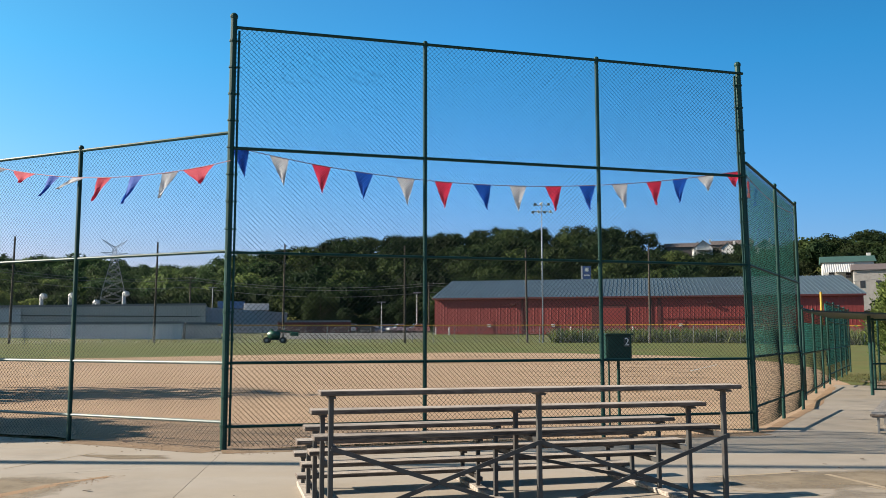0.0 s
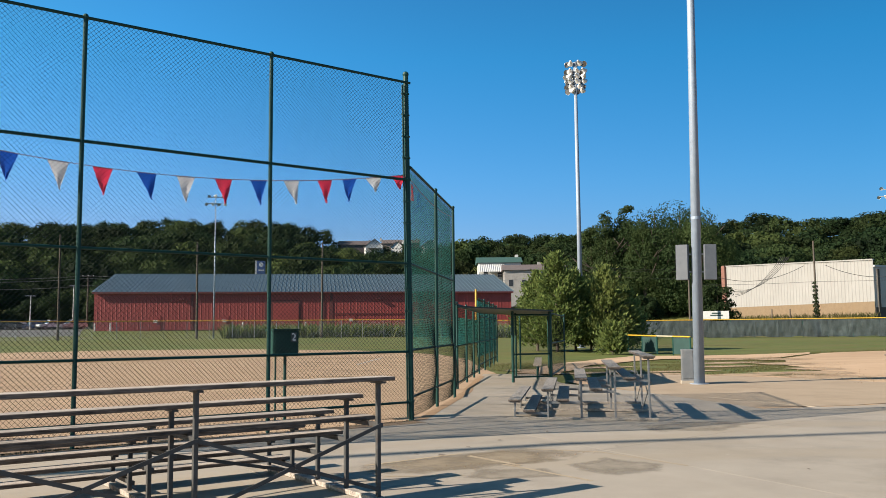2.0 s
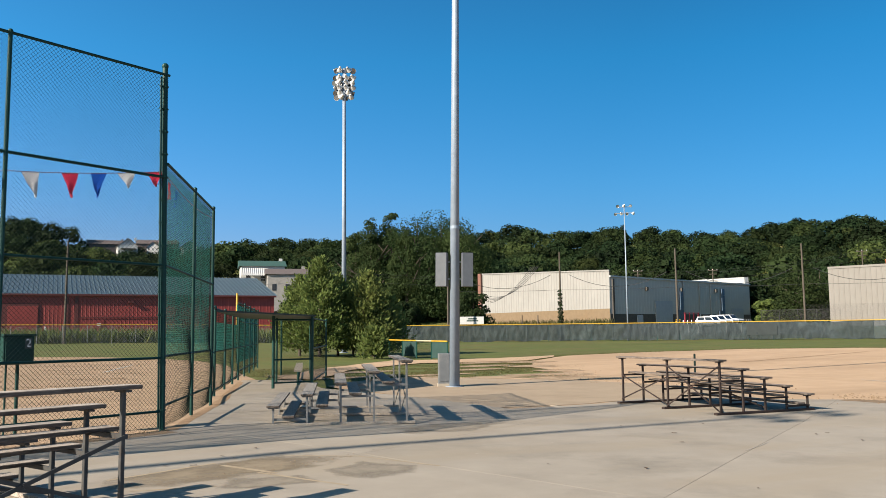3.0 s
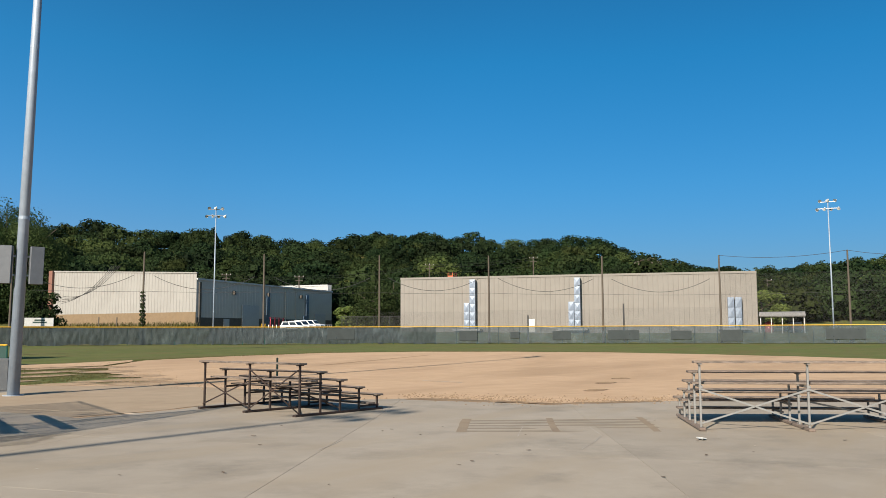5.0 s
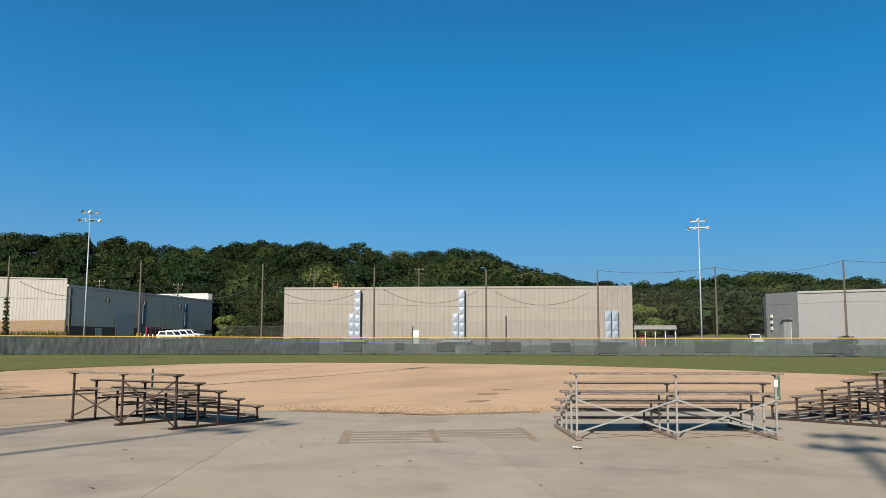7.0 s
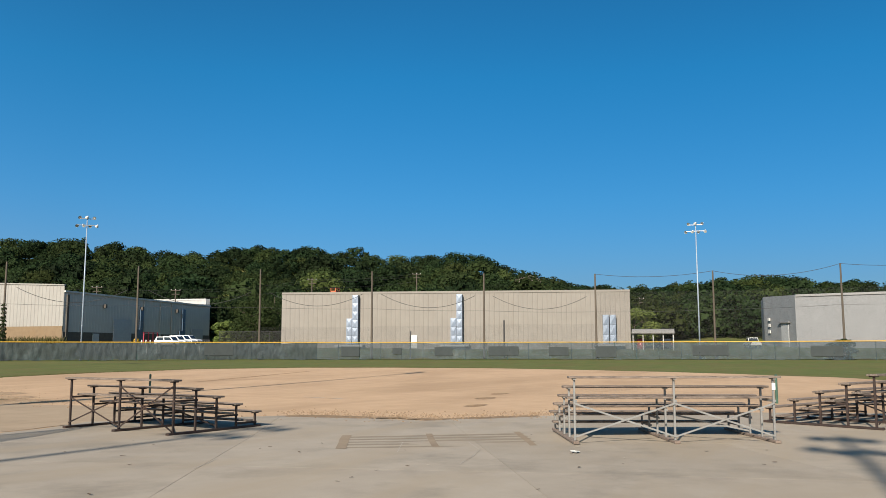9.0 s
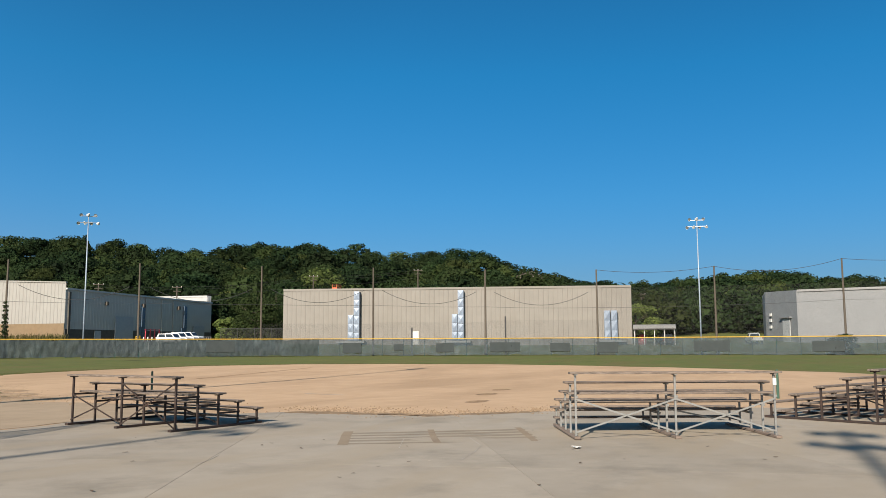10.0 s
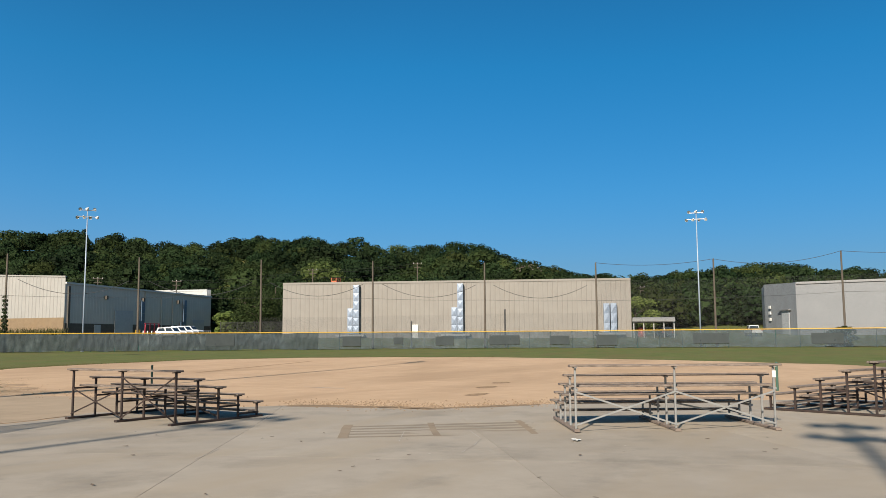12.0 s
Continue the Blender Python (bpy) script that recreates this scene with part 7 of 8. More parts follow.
# low fence with a yellow cap beside the pines
PALE_CAP = surf("faded yellow cap", (0.4, 0.36, 0.24), (0.48, 0.43, 0.3), 3, 0.6, 0, 0.1)
TEAL_SCREEN = surf("teal screen", (0.008, 0.035, 0.031), (0.015, 0.055, 0.048), 1.5, 0.85, 0, 0.2, 20)
fa, fb = polar(31.3, 65.5), polar(35.2, 57.5)
low2 = thing("low_fence", fa.x, fa.y, 0, 0, "low chain-link fence with a yellow cap and teal screen", "fence")
for k in range(5):
    a, b = fa.lerp(fb, k / 4), fa.lerp(fb, (k + 1) / 4)
    za, zb = ground_at(a) - 0.06, ground_at(b) - 0.06
    bm = nb()
    tube(bm, (a.x, a.y, za), (a.x, a.y, za + 1.25), 0.05, 6)
    part("post", bm, GREEN_PAINT, low2, world_space=True)
    if k == 4:
        break
    bm = nb()
    tube(bm, (a.x, a.y, za + 1.27), (b.x, b.y, zb + 1.27), 0.05, 8)
    part("yellow_cap", bm, YELLOW if k != 2 else PALE_CAP, low2, world_space=True)
    if k in (1, 3):
        mesh_part("screen", [(a.x, a.y, za + 0.1), (b.x, b.y, zb + 0.1), (b.x, b.y, zb + 1.2), (a.x, a.y, za + 1.2)], [(0, 1, 2, 3)], TEAL_SCREEN, low2, world_space=True)
    else:
        chain_panel(low2, a, b, za + 0.05, za + 1.2, 0.15, 0.004)

p = polar(21.3, 118)
t = thing("foul_pole", p.x, p.y, ground_at(p) - 0.05, 0, "yellow foul pole beside the outfield fence", "pole")
bm = nb()
tube(bm, (0, 0, 0), (0, 0, 0.0483 * 118 + 1.65 - ground_at(p)), 0.15, 10)
part("shaft", bm, YELLOW, t)

# pipe stubs on the infield, chalk and drag marks
for x, y, h in ((30.6, 24.6, 0.85), (30.9, -0.55, 0.95)):
    t = thing("green_pipe_post", x, y, ground_z(x, y) - 0.05, 0, "short green pipe post standing in the infield", "post")
    bm = nb()
    tube(bm, (0, 0, 0), (0, 0, h), 0.045, 8)
    bmesh.ops.create_uvsphere(bm, u_segments=8, v_segments=5, radius=0.05, matrix=pose(0, 0, h))
    part("pipe", bm, surf("faded green paint", (0.025, 0.075, 0.05), (0.04, 0.10, 0.07), 5, 0.6, 0, 0.1), t)


# ---- surface wear, drifts and litter ----
def strip(name, a, b, width, lift, material, label, category, amount=0.06, seed=0, step=0.4):
    a, b = Vector(a), Vector(b)
    d = (b - a).normalized()
    n_ = Vector((-d.y, d.x)) * width / 2
    return ground_sheet(name, ragged([a + n_, a - n_, b - n_, b + n_], amount, step, seed), lift, material, label, category, 1.5)


STAINED = surf("stained dark concrete", (0.262, 0.214, 0.160), (0.315, 0.258, 0.192), 2.2, 0.9, 0, 0.25, 50, (0.215, 0.178, 0.135), 1.6, 0.6, 0, 0.006, (0.4, 1.6, 1), True)
RUSTY = surf("rust-stained concrete", (0.275, 0.21, 0.148), (0.33, 0.262, 0.188), 3, 0.9, 0, 0.25, 50, (0.17, 0.115, 0.085), 1.5, 0.6, 0, 0.006, (1, 1, 1), True)
CHALK = surf("old white chalk", (0.42, 0.385, 0.335), (0.52, 0.49, 0.45), 4, 0.95, 0, 0.3, 60, (0.36, 0.28, 0.2), 3, 0.7, 0, 0.01, (1, 1, 1), True)
DAMP = surf("turned darker dirt", (0.33, 0.215, 0.125), (0.40, 0.262, 0.155), 3, 0.95, 0, 0.6, 30, (0.24, 0.155, 0.092), 2, 0.6, 0, 0.03, (1, 1, 1), True)

# footprint of a bleacher that stood here
A, B, C, D = Vector((14.28, 7.3)), Vector((16.0, 3.91)), Vector((18.6, 4.96)), Vector((16.92, 8.48))
for k in range(5):
    s = 0.08 + 0.19 * k
    strip("concrete_stain", A.lerp(D, s), B.lerp(C, s), 0.24, 0.0018 + 0.0003 * k, STAINED, "dark weathering stripe left by a removed bleacher", "stain", 0.05, 20 + k, 0.5)
for k, s in enumerate((0.02, 0.48, 0.97)):
    strip("rust_stain", A.lerp(B, s), D.lerp(C, s), 0.2 if k == 0 else 0.14, 0.0042, RUSTY, "rusty stripe left by a removed bleacher foot", "stain", 0.04, 30 + k)
strip("sand_drift", POST_L + Vector((0.1, -0.28)), POST_R + Vector((0.05, -0.28)), 0.42, 0.003, SAND, "loose soil along the foot of the backstop", "sand", 0.1, 61)
strip("sand_drift", POST_L + Vector((-0.1, -0.22)), POST_L + left_dir + Vector((0.1, -0.22)), 0.4, 0.003, SAND, "loose soil along the foot of the side fence", "sand", 0.1, 62)
strip("soil_ridge", (22.2, 12.9), (21.5, 8.4), 0.55, 0.003, SAND, "ragged soil ridge where dirt meets concrete", "sand", 0.6, 63)
strip("soil_ridge", (21.5, 8.4), (23.6, 5.6), 0.55, 0.003, SAND, "ragged soil ridge where dirt meets concrete", "sand", 0.6, 64)
strip("sand_drift", POST_R + Vector((0.12, -0.1)), WING_END + Vector((0.14, -0.05)), 0.2, 0.003, DAMP, "dark loose soil along the foot of the side fence", "sand", 0.07, 160)
strip("sand_drift", WING_END + Vector((0.14, 0.0)), DUG_B + Vector((0.12, 0)), 0.24, 0.003, DAMP, "dark loose soil along the foot of the dugout fence", "sand", 0.08, 161)
# mud film and sand left by rain on the open concrete
FILM = surf("dried mud film", (0.215, 0.168, 0.112), (0.28, 0.224, 0.155), 1.4, 0.9, 0, 0.3, 40, (0.37, 0.30, 0.215), 0.9, 0.8, 0, 0.006, (1, 1, 1), True)
DAMP_FILM = surf("dark damp film", (0.245, 0.203, 0.150), (0.300, 0.250, 0.188), 1.2, 0.85, 0, 0.25, 40, (0.31, 0.258, 0.19), 0.8, 0.7, 0, 0.006, (1, 1, 1), True)
for m_ in (FILM, DAMP_FILM):
    film_material(m_, 1.6)
SAND_TRAIL = surf("washed pale sand", (0.36, 0.285, 0.195), (0.46, 0.37, 0.26), 5, 0.95, 0, 0.5, 60, (0.29, 0.22, 0.15), 3, 0.6, 0, 0.01, (1, 1, 1), True)
for k, (mat_, pts) in enumerate(((FILM, ((2.4, 10.8), (4.3, 11.2), (5.4, 11.5), (6.1, 10.7), (5.6, 9.9), (4.4, 9.8), (3.2, 9.6), (2.3, 9.9))), (DAMP_FILM, ((5.0, 9.7), (5.9, 10.2), (6.35, 9.3), (5.9, 8.7), (5.1, 8.5), (4.85, 9.0))), (DAMP_FILM, ((3.9, 9.9), (4.9, 9.6), (4.75, 8.8), (3.8, 8.9), (3.3, 9.3))), (FILM, ((-5.9, 10.5), (-4.6, 10.35), (-4.3, 9.9), (-4.55, 8.7), (-5.3, 8.2), (-6.0, 8.9))), (FILM, ((-5.9, 12.25), (-4.2, 12.2), (-3.9, 11.75), (-5.0, 11.65))), (DAMP_FILM, ((7.6, 12.4), (9.4, 12.2), (11.2, 13.4), (9.8, 14.1), (8.2, 13.5))))):
    film("mud_film", [Vector((x, y)) for x, y in pts], 0.001 + 0.0002 * k, mat_, "thin film of dried mud on the concrete", "stain", 170 + k)
for k, (a, b, w) in enumerate((((5.98, 10.47), (6.4, 9.15), 0.05), ((4.33, 10.02), (4.8, 8.6), 0.06), ((2.7, 10.6), (4.2, 11.08), 0.07), ((2.75, 9.75), (3.6, 9.45), 0.05), ((4.2, 10.9), (4.5, 9.9), 0.08), ((-6.0, 10.9), (-5.5, 12.4), 0.03), ((5.2, 11.2), (6.0, 10.5), 0.06))):
    strip("sand_trail", a, b, w, 0.0024 + 0.0001 * k, SAND_TRAIL, "thin trail of washed sand along a joint", "sand", 0.05, 180 + k, 0.12)
for k, (a, b, w) in enumerate((((-5.05, 8.85), (-4.75, 9.75), 0.16), ((-4.75, 9.75), (-4.4, 10.3), 0.10))):
    strip("soil_band", a, b, w, 0.0026 + 0.0002 * k, DAMP, "band of dark washed soil on the concrete", "sand", 0.09, 190 + k, 0.1)
# pale scratches on the concrete
for k, pts in enumerate((((15.9, 6.65), (14.9, 6.3), (14.06, 5.99)), ((16.33, 5.45), (14.9, 4.75), (13.9, 4.55), (12.8, 4.41)), ((12.2, 8.4), (11.6, 8.15), (10.9, 7.92)))):
    for a, b in zip(pts[:-1], pts[1:]):
        strip("scratch_mark", a, b, 0.012, 0.0045, CHALK, "thin pale scratch on the concrete", "scratch", 0.012, 70 + k, 0.15)
strip("chalk_line", (30.9, 17.33), (30.25, 15.2), 0.12, -0.008, CHALK, "short worn chalk line on the infield", "chalk line", 0.03, 65)
strip("chalk_line", (10.5, 44.0), (14.4, 53.5), 0.14, -0.012, CHALK, "faint worn chalk line on the fenced infield", "chalk line", 0.04, 67)
strip("drag_mark", (42.3, 30.8), (61, 33.6), 0.3, -0.0085, DAMP, "thin dark drag mark across the infield", "mark", 0.12, 66, 1.0)
SCRAPE = film_material(surf("scraped darker dirt", (0.30, 0.20, 0.12), (0.37, 0.25, 0.15), 3, 0.95, 0, 0.6, 30, None, 1, 0, 0, 0.03, (1, 1, 1), True), 2.5)
for k, (x, y, rx, ry) in enumerate(((32.0, 9.9, 1.1, 0.5), (27.6, 8.9, 0.9, 0.5), (35.5, 10.4, 0.9, 0.5))):
    ring = [(x + rx * math.cos(a), y + ry * math.sin(a)) for a in [6.283 * i / 14 for i in range(14)]]
    film("dirt_scrape", [Vector(q) for q in ring], -0.009, SCRAPE, "scraped darker patch in the infield dirt", "dirt patch", 80 + k)
PALE_SAND = surf("trodden pale sand", (0.36, 0.275, 0.19), (0.42, 0.325, 0.23), 1.2, 0.95, 0, 0.5, 30, (0.27, 0.2, 0.135), 0.5, 0.5, 0, 0.015, (1, 1, 1), True)
ground_sheet("trodden_sand", ragged([(13.3, 16.4), (18.0, 16.7), (20.6, 14.6), (23.4, 17.6), (23.6, 24.8), (20.6, 29.6), (18.0, 30.8), (15.0, 27.6), (13.5, 22.0)], 0.3, 0.6, 160), -0.006, PALE_SAND, "pale trodden sand round the foot of the light pole", "sand", 1.5)
# bare patches worn through the grass beside the pole
BARE = film_material(surf("bare worn soil", (0.40, 0.285, 0.18), (0.49, 0.355, 0.235), 1.2, 0.95, 0, 0.6, 25, (0.28, 0.195, 0.12), 0.7, 0.5, 0, 0.03, (1, 1, 1), True), 0.9)
for k, (x, y, rx, ry) in enumerate(((18.5, 33.2, 1.6, 0.7), (22.5, 32.6, 2.2, 0.6), (26.8, 35.5, 2.0, 0.9), (21.0, 37.5, 2.2, 0.8), (29.5, 38.5, 2.4, 0.9), (25.0, 29.5, 1.5, 0.8), (32.5, 42.0, 2.6, 1.0), (17.0, 36.8, 1.2, 0.9))):
    ring = [(x + rx * math.cos(a), y + ry * math.sin(a)) for a in [6.283 * i / 18 for i in range(18)]]
    film("bare_patch", [Vector((px * 1.0 + (px - x) * 0.35, py + (py - y) * 0.5)) for px, py in ring], -0.03 + 0.001 * k, BARE, "bare worn patch of dirt in the grass", "dirt patch", 140 + k)
# worn, crumbled border between dirt and grass
for k, (x, y, rx, ry) in enumerate(((24.4, 26.0, 2.2, 2.6), (26.4, 28.6, 2.0, 2.0), (22.6, 28.6, 2.0, 1.6), (28.6, 31.2, 1.8, 1.8), (20.2, 30.6, 2.0, 1.2), (31.0, 36.0, 2.0, 2.2), (34.5, 40.2, 2.4, 1.8), (21.5, 40.6, 3.0, 1.2))):
    ring = [Vector((x + rx * math.cos(6.283 * i / 16), y + ry * math.sin(6.283 * i / 16))) for i in range(16)]
    film("worn_border", ring, -0.012 + 0.0006 * k, BARE, "crumbled worn soil where dirt meets grass", "dirt patch", 210 + k)
# long rake lines on the fenced infield
for k in range(6):
    y = 24 + 5.2 * k
    strip("rake_mark", (-16 + 2 * k, y + 1.5), (5 + 2.4 * k, y + 2.8), 0.3, -0.0085, DAMP, "faint darker rake line across the infield", "mark", 0.15, 90 + k, 1.2)


CRUMB_A, CRUMB_B = Vector((3.9, 10.1)), Vector((5.9, 10.7))


def clods(name, n, place, size, material, label):
    """Many small lumps, too many to count, in one mesh."""
    verts, faces = [], []
    for _ in range(n):
        x, y = place()
        z = ground_z(x, y)
        s = size * rng.uniform(0.4, 1.3)
        o = len(verts)
        for dx, dy, dz in ((1, 0, 0), (0, 1, 0), (-1, 0, 0), (0, -1, 0), (0, 0, 0.8)):
            verts.append((x + s * dx * rng.uniform(0.6, 1.2), y + s * dy * rng.uniform(0.6, 1.2), z - 0.005 + s * dz))
        faces += [(o, o + 1, o + 4), (o + 1, o + 2, o + 4), (o + 2, o + 3, o + 4), (o + 3, o, o + 4)]
    ob = mesh_part(name, verts, faces, material)
    tagged(ob, label, "soil", "", "stuff")


def ridge_place():
    t = rng.uniform(0, 1)
    a, b = (Vector((22.4, 13.4)), Vector((21.4, 8.3))) if rng.random() < 0.55 else (Vector((21.4, 8.3)), Vector((24.5, 4.6)))
    p = a.lerp(b, t)
    return p.x + rng.normal(0.7, 0.8), p.y + rng.normal(0, 0.4)


def patch_place():
    p = Vector((24.3, 25.8)).lerp(Vector((30, 33)), rng.uniform(0, 1)) if rng.random() < 0.6 else Vector((24.3, 25.8)).lerp(Vector((24, 17)), rng.uniform(0, 1))
    return p.x + rng.normal(0, 0.9), p.y + rng.normal(0, 0.6)


def foot_place():
    t = rng.uniform(0, 1)
    a, b = (POST_L, POST_R) if rng.random() < 0.7 else (POST_L, POST_L + left_dir * 2)
    p = a.lerp(b, t)
    return p.x + rng.normal(0.05, 0.08), p.y + rng.normal(-0.2, 0.2)


clods("soil_clods", 800, ridge_place, 0.035, SAND, "scattered clods of soil along the concrete edge")
clods("soil_clods", 420, patch_place, 0.035, SAND, "scattered clods of soil beside the grass")
def corner_place():
    t = rng.uniform(0, 1)
    p = Vector((-5.05, 8.8)).lerp(Vector((-4.4, 10.35)), t)
    return p.x + rng.normal(0, 0.10), p.y + rng.normal(0, 0.06)


def crumb_place():
    t = rng.uniform(0, 1)
    p = CRUMB_A.lerp(CRUMB_B, t)
    return p.x + rng.normal(0, 0.18), p.y + rng.normal(0, 0.14)


clods("soil_clods", 900, corner_place, 0.012, DAMP, "band of dark soil crumbs on the concrete")
clods("soil_clods", 120, crumb_place, 0.016, SAND, "few soil crumbs on the concrete")
clods("gravel_bits", 2200, foot_place, 0.019, SAND, "small stones along the foot of the fence")

DEAD_LEAF = surf("dry brown leaf", (0.07, 0.045, 0.03), (0.14, 0.09, 0.05), 20, 0.8, 0, 0)
PALE_BIT = surf("pale crumb", (0.42, 0.38, 0.32), (0.55, 0.5, 0.43), 20, 0.8, 0, 0)


def litter(x, y, s, material, name, label, category, rz):
    t = thing(name, x, y, ground_z(x, y) + 0.006, rz, label, category, "litter on the concrete")
    verts, faces = [], []
    for i in range(5):
        for j in (-1, 0, 1):
            u = (i / 4 - 0.5) * 2
            w = (1 - u * u) * 0.55
            verts.append((u * s, j * w * s, 0.004 + 0.25 * s * (0.4 * abs(j) + 0.5 * abs(u) * rng.uniform(0.3, 1))))
    for i in range(4):
        for j in range(2):
            o = i * 3 + j
            faces.append((o, o + 3, o + 4, o + 1))
    mesh_part("blade", verts, faces, material, t)


for k in range(90):
    az = rng.uniform(-28, 92)
    r = rng.uniform(8.3, 19)
    p = polar(az, r)
    if p.dot(Vector((-0.3, 0.954, 0))) > 12.2 or p.x > 20.5:
        continue
    if rng.random() < 0.7:
        litter(p.x, p.y, rng.uniform(0.018, 0.045), DEAD_LEAF, "dry_leaf", "curled dry brown leaf on the concrete", "leaf", rng.uniform(0, 360))
    else:
        litter(p.x, p.y, rng.uniform(0.012, 0.03), PALE_BIT, "pale_crumb", "small pale crumb on the concrete", "litter", rng.uniform(0, 360))
for dx, dy, s, rz in ((0, 0, 0.13, 20), (0.13, 0.03, 0.1, 70)):
    litter(14.88 + dx, 3.03 + dy, s, WHITE_PAINT, "paper_scrap", "crumpled white scrap of paper on the concrete", "paper", rz)


# ---- weeds, grass and the last plants ----
def blades(name, n, place, height, width, material, label, lean=0.35):
    verts, faces, tint = [], [], []
    for _ in range(n):
        x, y = place()
        z = ground_z(x, y) - 0.06
        h = height * rng.uniform(0.45, 1.15)
        a = rng.uniform(0, 6.28)
        w = width * rng.uniform(0.6, 1.4)
        lx, ly = rng.normal(0, lean, 2) * h
        o = len(verts)
        ca, sa = math.cos(a) * w, math.sin(a) * w
        verts += [(x - ca, y - sa, z), (x + ca, y + sa, z), (x + lx * 0.5 + ca * 0.8, y + ly * 0.5 + sa * 0.8, z + h * 0.6), (x + lx * 0.5 - ca * 0.8, y + ly * 0.5 - sa * 0.8, z + h * 0.6), (x + lx, y + ly, z + h)]
        faces += [(o, o + 1, o + 2, o + 3), (o + 3, o + 2, o + 4)]
        tint += [float(rng.uniform(0, 0.6))] * 5
    ob = mesh_part(name, verts, faces, material)
    at = ob.data.attributes.new("tint", "FLOAT", "POINT")
    at.data.foreach_set("value", np.array(tint, dtype=np.float32))
    tagged(ob, label, "plants", "", "stuff")


WEED = leaf_material("rank weeds", (0.05, 0.085, 0.02), (0.105, 0.145, 0.038), (0.16, 0.16, 0.055))


def weed_place():
    p = polar(rng.uniform(4.6, 26), rng.uniform(121.5, 127))
    return p.x, p.y


def weed_place2():
    return 117.6 - abs(rng.normal(0, 1.2)), rng.uniform(113, 155)


def grass_place():
    while True:
        x, y = rng.uniform(14, 34), rng.uniform(26, 44)
        q = noise.noise(Vector((x * 0.4, y * 0.4, 3)))
        if x - 14 > (44 - y) * 0.2 and (y - 27) > 0.35 * (x - 14) and q > -0.25:
            return x, y


blades("tall_weeds", 5200, weed_place, 2.0, 0.10, WEED, "rank tall weeds in front of the red building")
DRY_WEED = leaf_material("dry tall weeds", (0.045, 0.05, 0.018), (0.085, 0.085, 0.032), (0.13, 0.11, 0.05))
blades("tall_weeds", 1500, weed_place2, 1.5, 0.09, DRY_WEED, "rank weeds along the cream warehouse")
DRY_BLADE = leaf_material("dry rough grass", (0.052, 0.056, 0.018), (0.098, 0.092, 0.034), (0.155, 0.125, 0.06))
blades("grass_tufts", 22000, grass_place, 0.06, 0.008, DRY_BLADE, "patchy rough grass between the dirt and the pines", 0.5)


def edge_place():
    pts = [(31, 36.3), (36, 41.5), (42.8, 46.3), (51.5, 46.6), (62, 44.8), (68.5, 39), (72, 31), (72.9, 22)]
    k = int(rng.integers(0, len(pts) - 1))
    a, b = Vector(pts[k]), Vector(pts[k + 1])
    p = a.lerp(b, rng.uniform(0, 1))
    n_ = Vector((p.x - 50, p.y - 20)).normalized()
    s = abs(rng.normal(0, 1.2)) - 0.2
    return p.x + n_.x * s, p.y + n_.y * s


blades("grass_tufts", 9000, edge_place, 0.07, 0.012, DRY_BLADE, "rough grass edge of the infield", 0.5)

p = polar(-10.84, 178)
near_tree("round_tree", p.x, p.y, 9.0, 1.1, 7000, 0.2, "dark rounded tree beside the parking lot", "round", 40, LEAF, low=0.02)
for az, r, h, sp in ((-30.5, 178, 9.5, 1.1), (-28.3, 182, 7.5, 1.2), (-17.6, 200, 8, 1.1), (-9.0, 205, 7, 1.2), (-7.0, 205, 8, 1.2), (-5.4, 203, 9, 1.0), (-2.9, 200, 8, 1.0), (55.6, 185, 5.5, 1.2), (57.6, 183, 11, 1.2), (58.8, 196, 13, 1.0), (36.9, 160, 8, 1.1), (82.6, 172, 8, 1.3), (25.3, 160, 9, 1.1), (32.6, 150, 6, 1.0)):
    p = polar(az, r)
    near_tree("hedge_tree", p.x, p.y, h, sp, 4200, 0.24, "leafy tree at the foot of the hill", "round", 30, LEAF_NEAR if az < -28 or az in (55.6, 82.6, 25.3) else LEAF, low=0.02)

p = polar(94.9, 125.5)
near_tree("dark_shrub", p.x, p.y, 3.0, 1.5, 3000, 0.12, "dark leafy shrub behind the windscreen fence", "round", 24, LEAF, low=0.02)
# loose net gathered across the cream wall
for k in range(5):
    a, b = polar(38.0, 125.5, 0.0425 * 125.5 + 1.65 - 0.25 * k), polar(41.3 - 0.12 * k, 126, 0.0765 * 126 + 1.65)
    cable("net_cable", a, b, 1.5 - 0.12 * k, 0.028, "gathered black net hanging between poles")
for az, h in ((40.15, 2.6), (41.2, 2.6)):
    p = polar(az, 150)
    t = thing("pipe_post", p.x, p.y, ground_at(p) - 0.05, 0, "thin brown pipe post in the weeds", "post")
    bm = nb()
    tube(bm, (0, 0, 0), (0, 0, h), 0.09, 8)
    part("pipe", bm, WOOD_POLE, t)
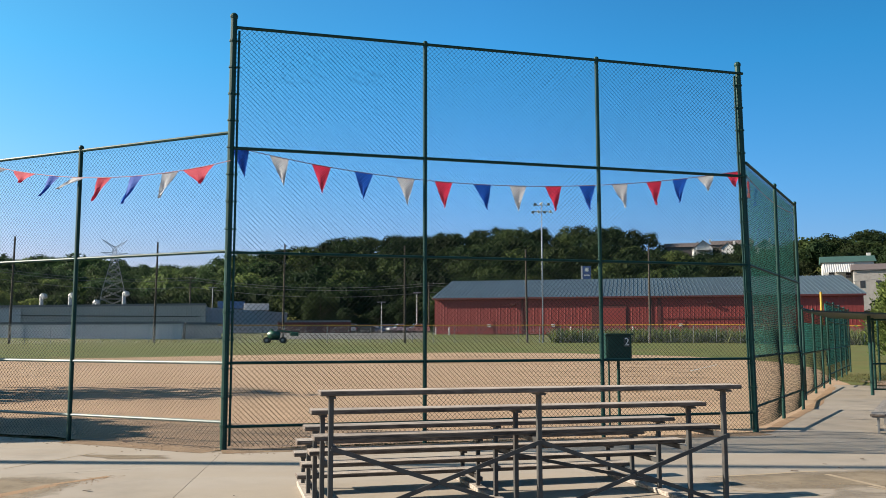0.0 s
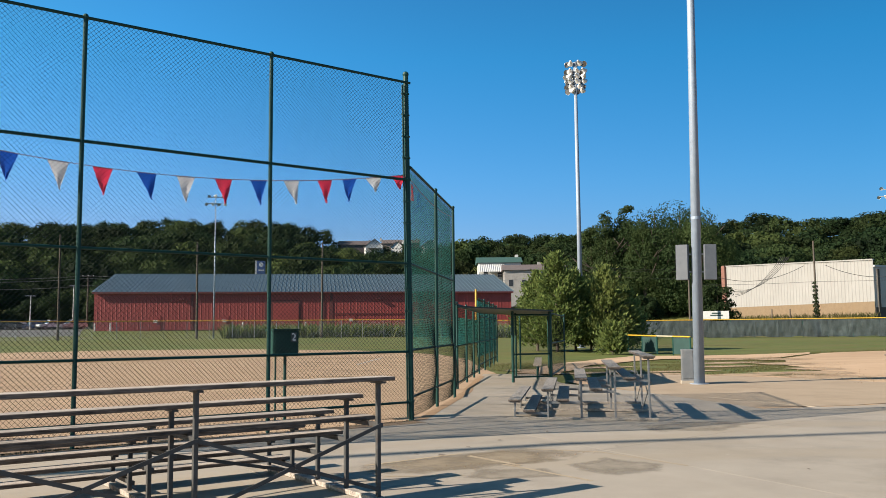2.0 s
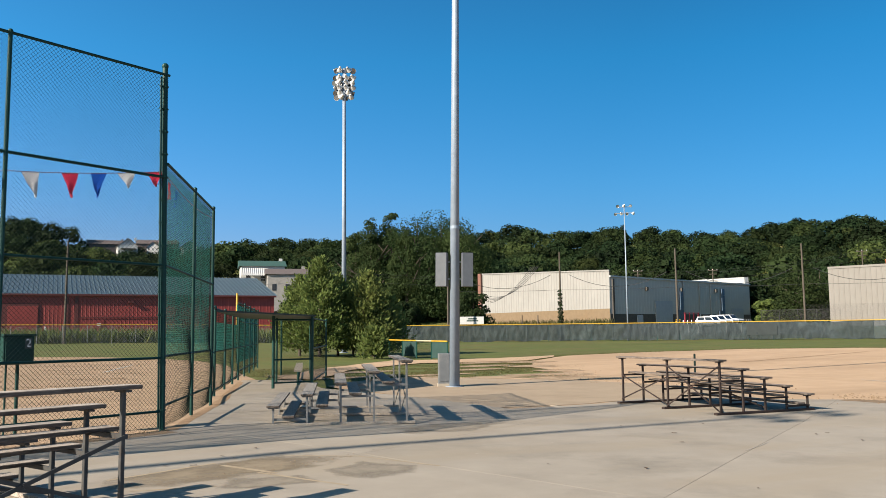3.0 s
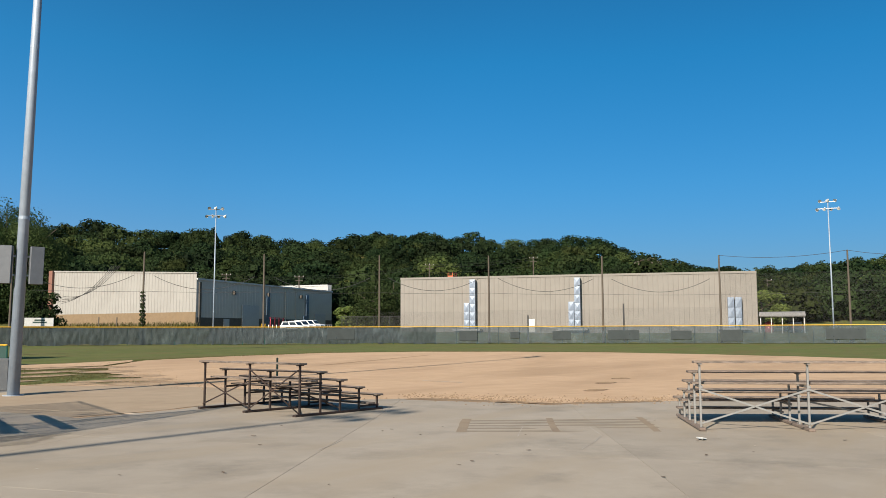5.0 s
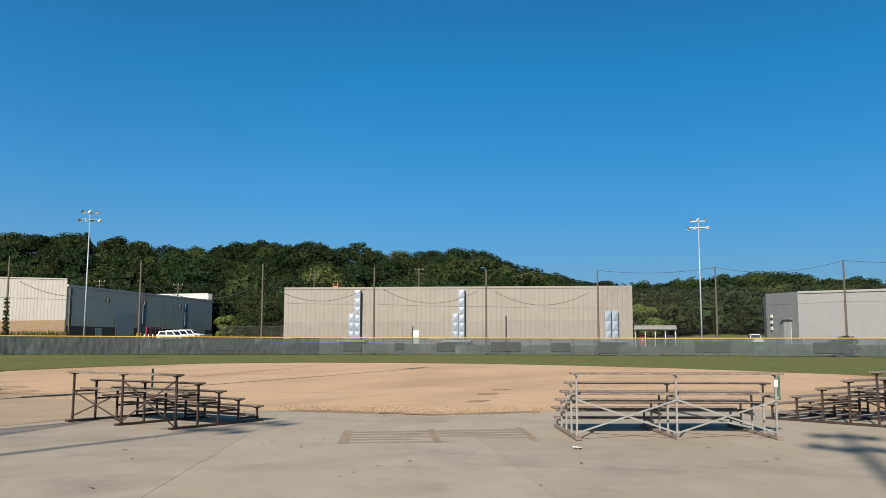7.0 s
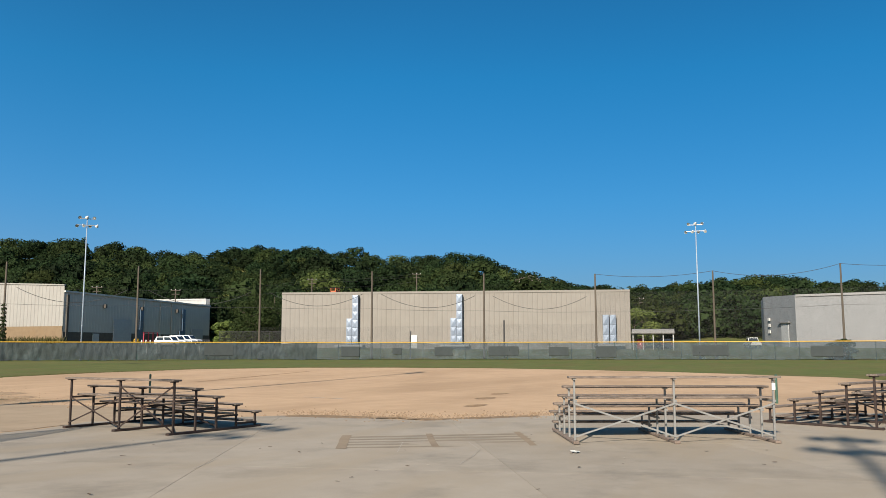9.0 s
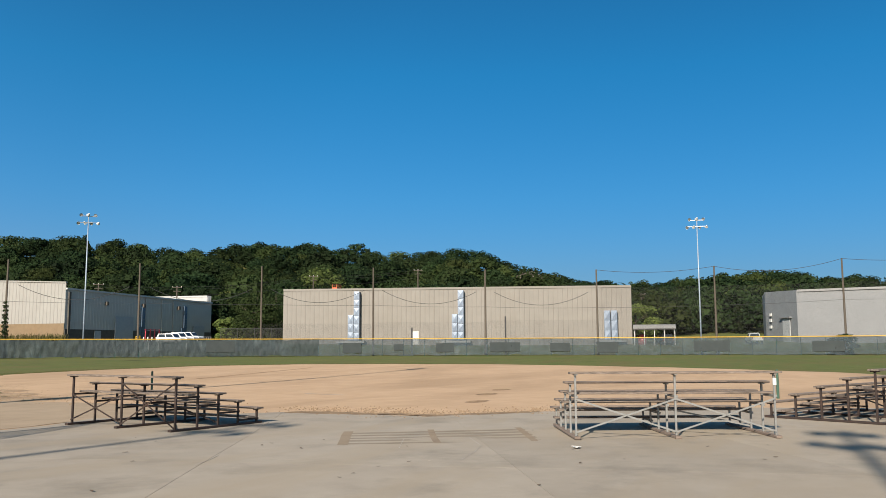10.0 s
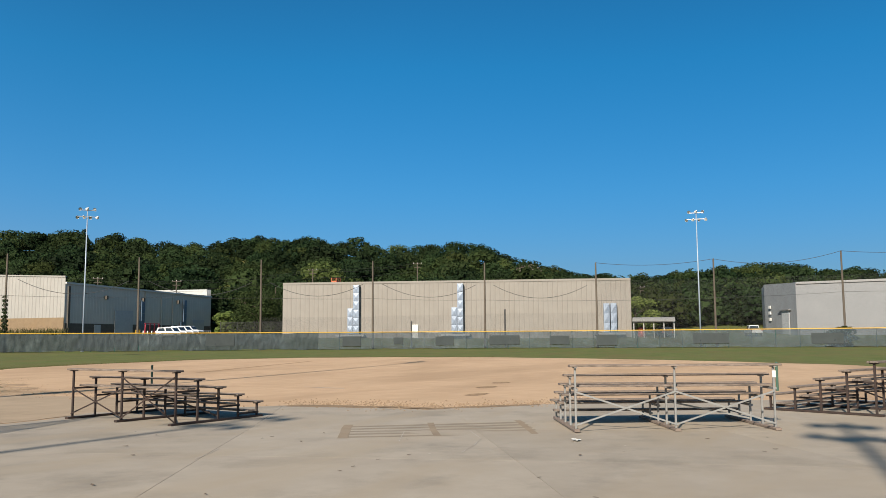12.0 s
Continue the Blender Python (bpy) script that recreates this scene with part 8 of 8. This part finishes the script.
# ivy on one of the net poles
p = polar(42.71, 126)
c = np.array([[p.x, p.y, ground_at(p) + z] for z in np.linspace(0.3, 7.2, 14)])
q = leaf_cloud(c, np.linspace(0.55, 0.3, 14), 900, 0.14).reshape(-1, 3)
ivy = thing("ivy", p.x, p.y, ground_at(p) - 0.05, 0, "dark ivy grown up a wooden net pole", "climbing plant")
ob = mesh_part("foliage", q.tolist(), np.arange(len(q)).reshape(-1, 4).tolist(), LEAF, ivy, world_space=True)
at = ob.data.attributes.new("tint", "FLOAT", "POINT")
at.data.foreach_set("value", np.full(len(q), 0.2, dtype=np.float32))


def bare_tree(az, r, top_el):
    p = polar(az, r)
    z = ground_at(p)
    h = top_el * r + 1.65 - z
    root = thing("bare_tree", p.x, p.y, z, 0, "bare grey dead tree above the woods", "tree")
    segs = []

    def grow(a, d, l, depth):
        b = a + d * l
        segs.append((a, b))
        if depth:
            for _ in range(3):
                e = (d + Vector(rng.normal(0, 0.45, 3))).normalized()
                grow(b, e, l * 0.68, depth - 1)
    grow(Vector((0, 0, 0)), Vector((0, 0, 1)), h * 0.36, 5)
    v, f = wires(segs, 0.09)
    mesh_part("branch_crown", v, f, surf("dead grey wood", (0.2, 0.16, 0.14), (0.28, 0.23, 0.2), 5, 0.9, 0, 0), root)


bare_tree(75.8, 330, 0.088)
bare_tree(75.2, 335, 0.087)

# darker vent panels sewn into the windscreen
VENT = surf("dark screen vent", (0.020, 0.028, 0.030), (0.032, 0.042, 0.044), 1.0, 0.85, 0, 0.2, 20)
fence_root = [o for o in scene.objects if o.name == "outfield_fence"][0]
for a0, a1, z0, z1 in ((54.4, 56.2, 0.7, 2.2), (63.2, 64.4, 0.5, 1.9), (66.6, 67.2, 0.8, 1.7), (69.4, 70.6, 0.6, 1.8), (73.0, 75.0, 0.6, 1.9), (77.0, 78.3, 0.6, 1.8), (80.1, 81.4, 0.4, 1.9), (86.2, 88.4, 0.6, 2.0), (93.2, 95.0, 0.5, 1.9)):
    verts, faces = [], []
    n = 6
    for k in range(n + 1):
        p = polar(a0 + (a1 - a0) * k / n, 121.79)
        g = ground_at(p) - 0.06
        verts += [(p.x, p.y, g + z0), (p.x, p.y, g + z1)]
    for k in range(n):
        faces.append((2 * k, 2 * k + 2, 2 * k + 3, 2 * k + 1))
    mesh_part("vent_panel", verts, faces, VENT, fence_root, "darker rectangular screen panel", world_space=True)
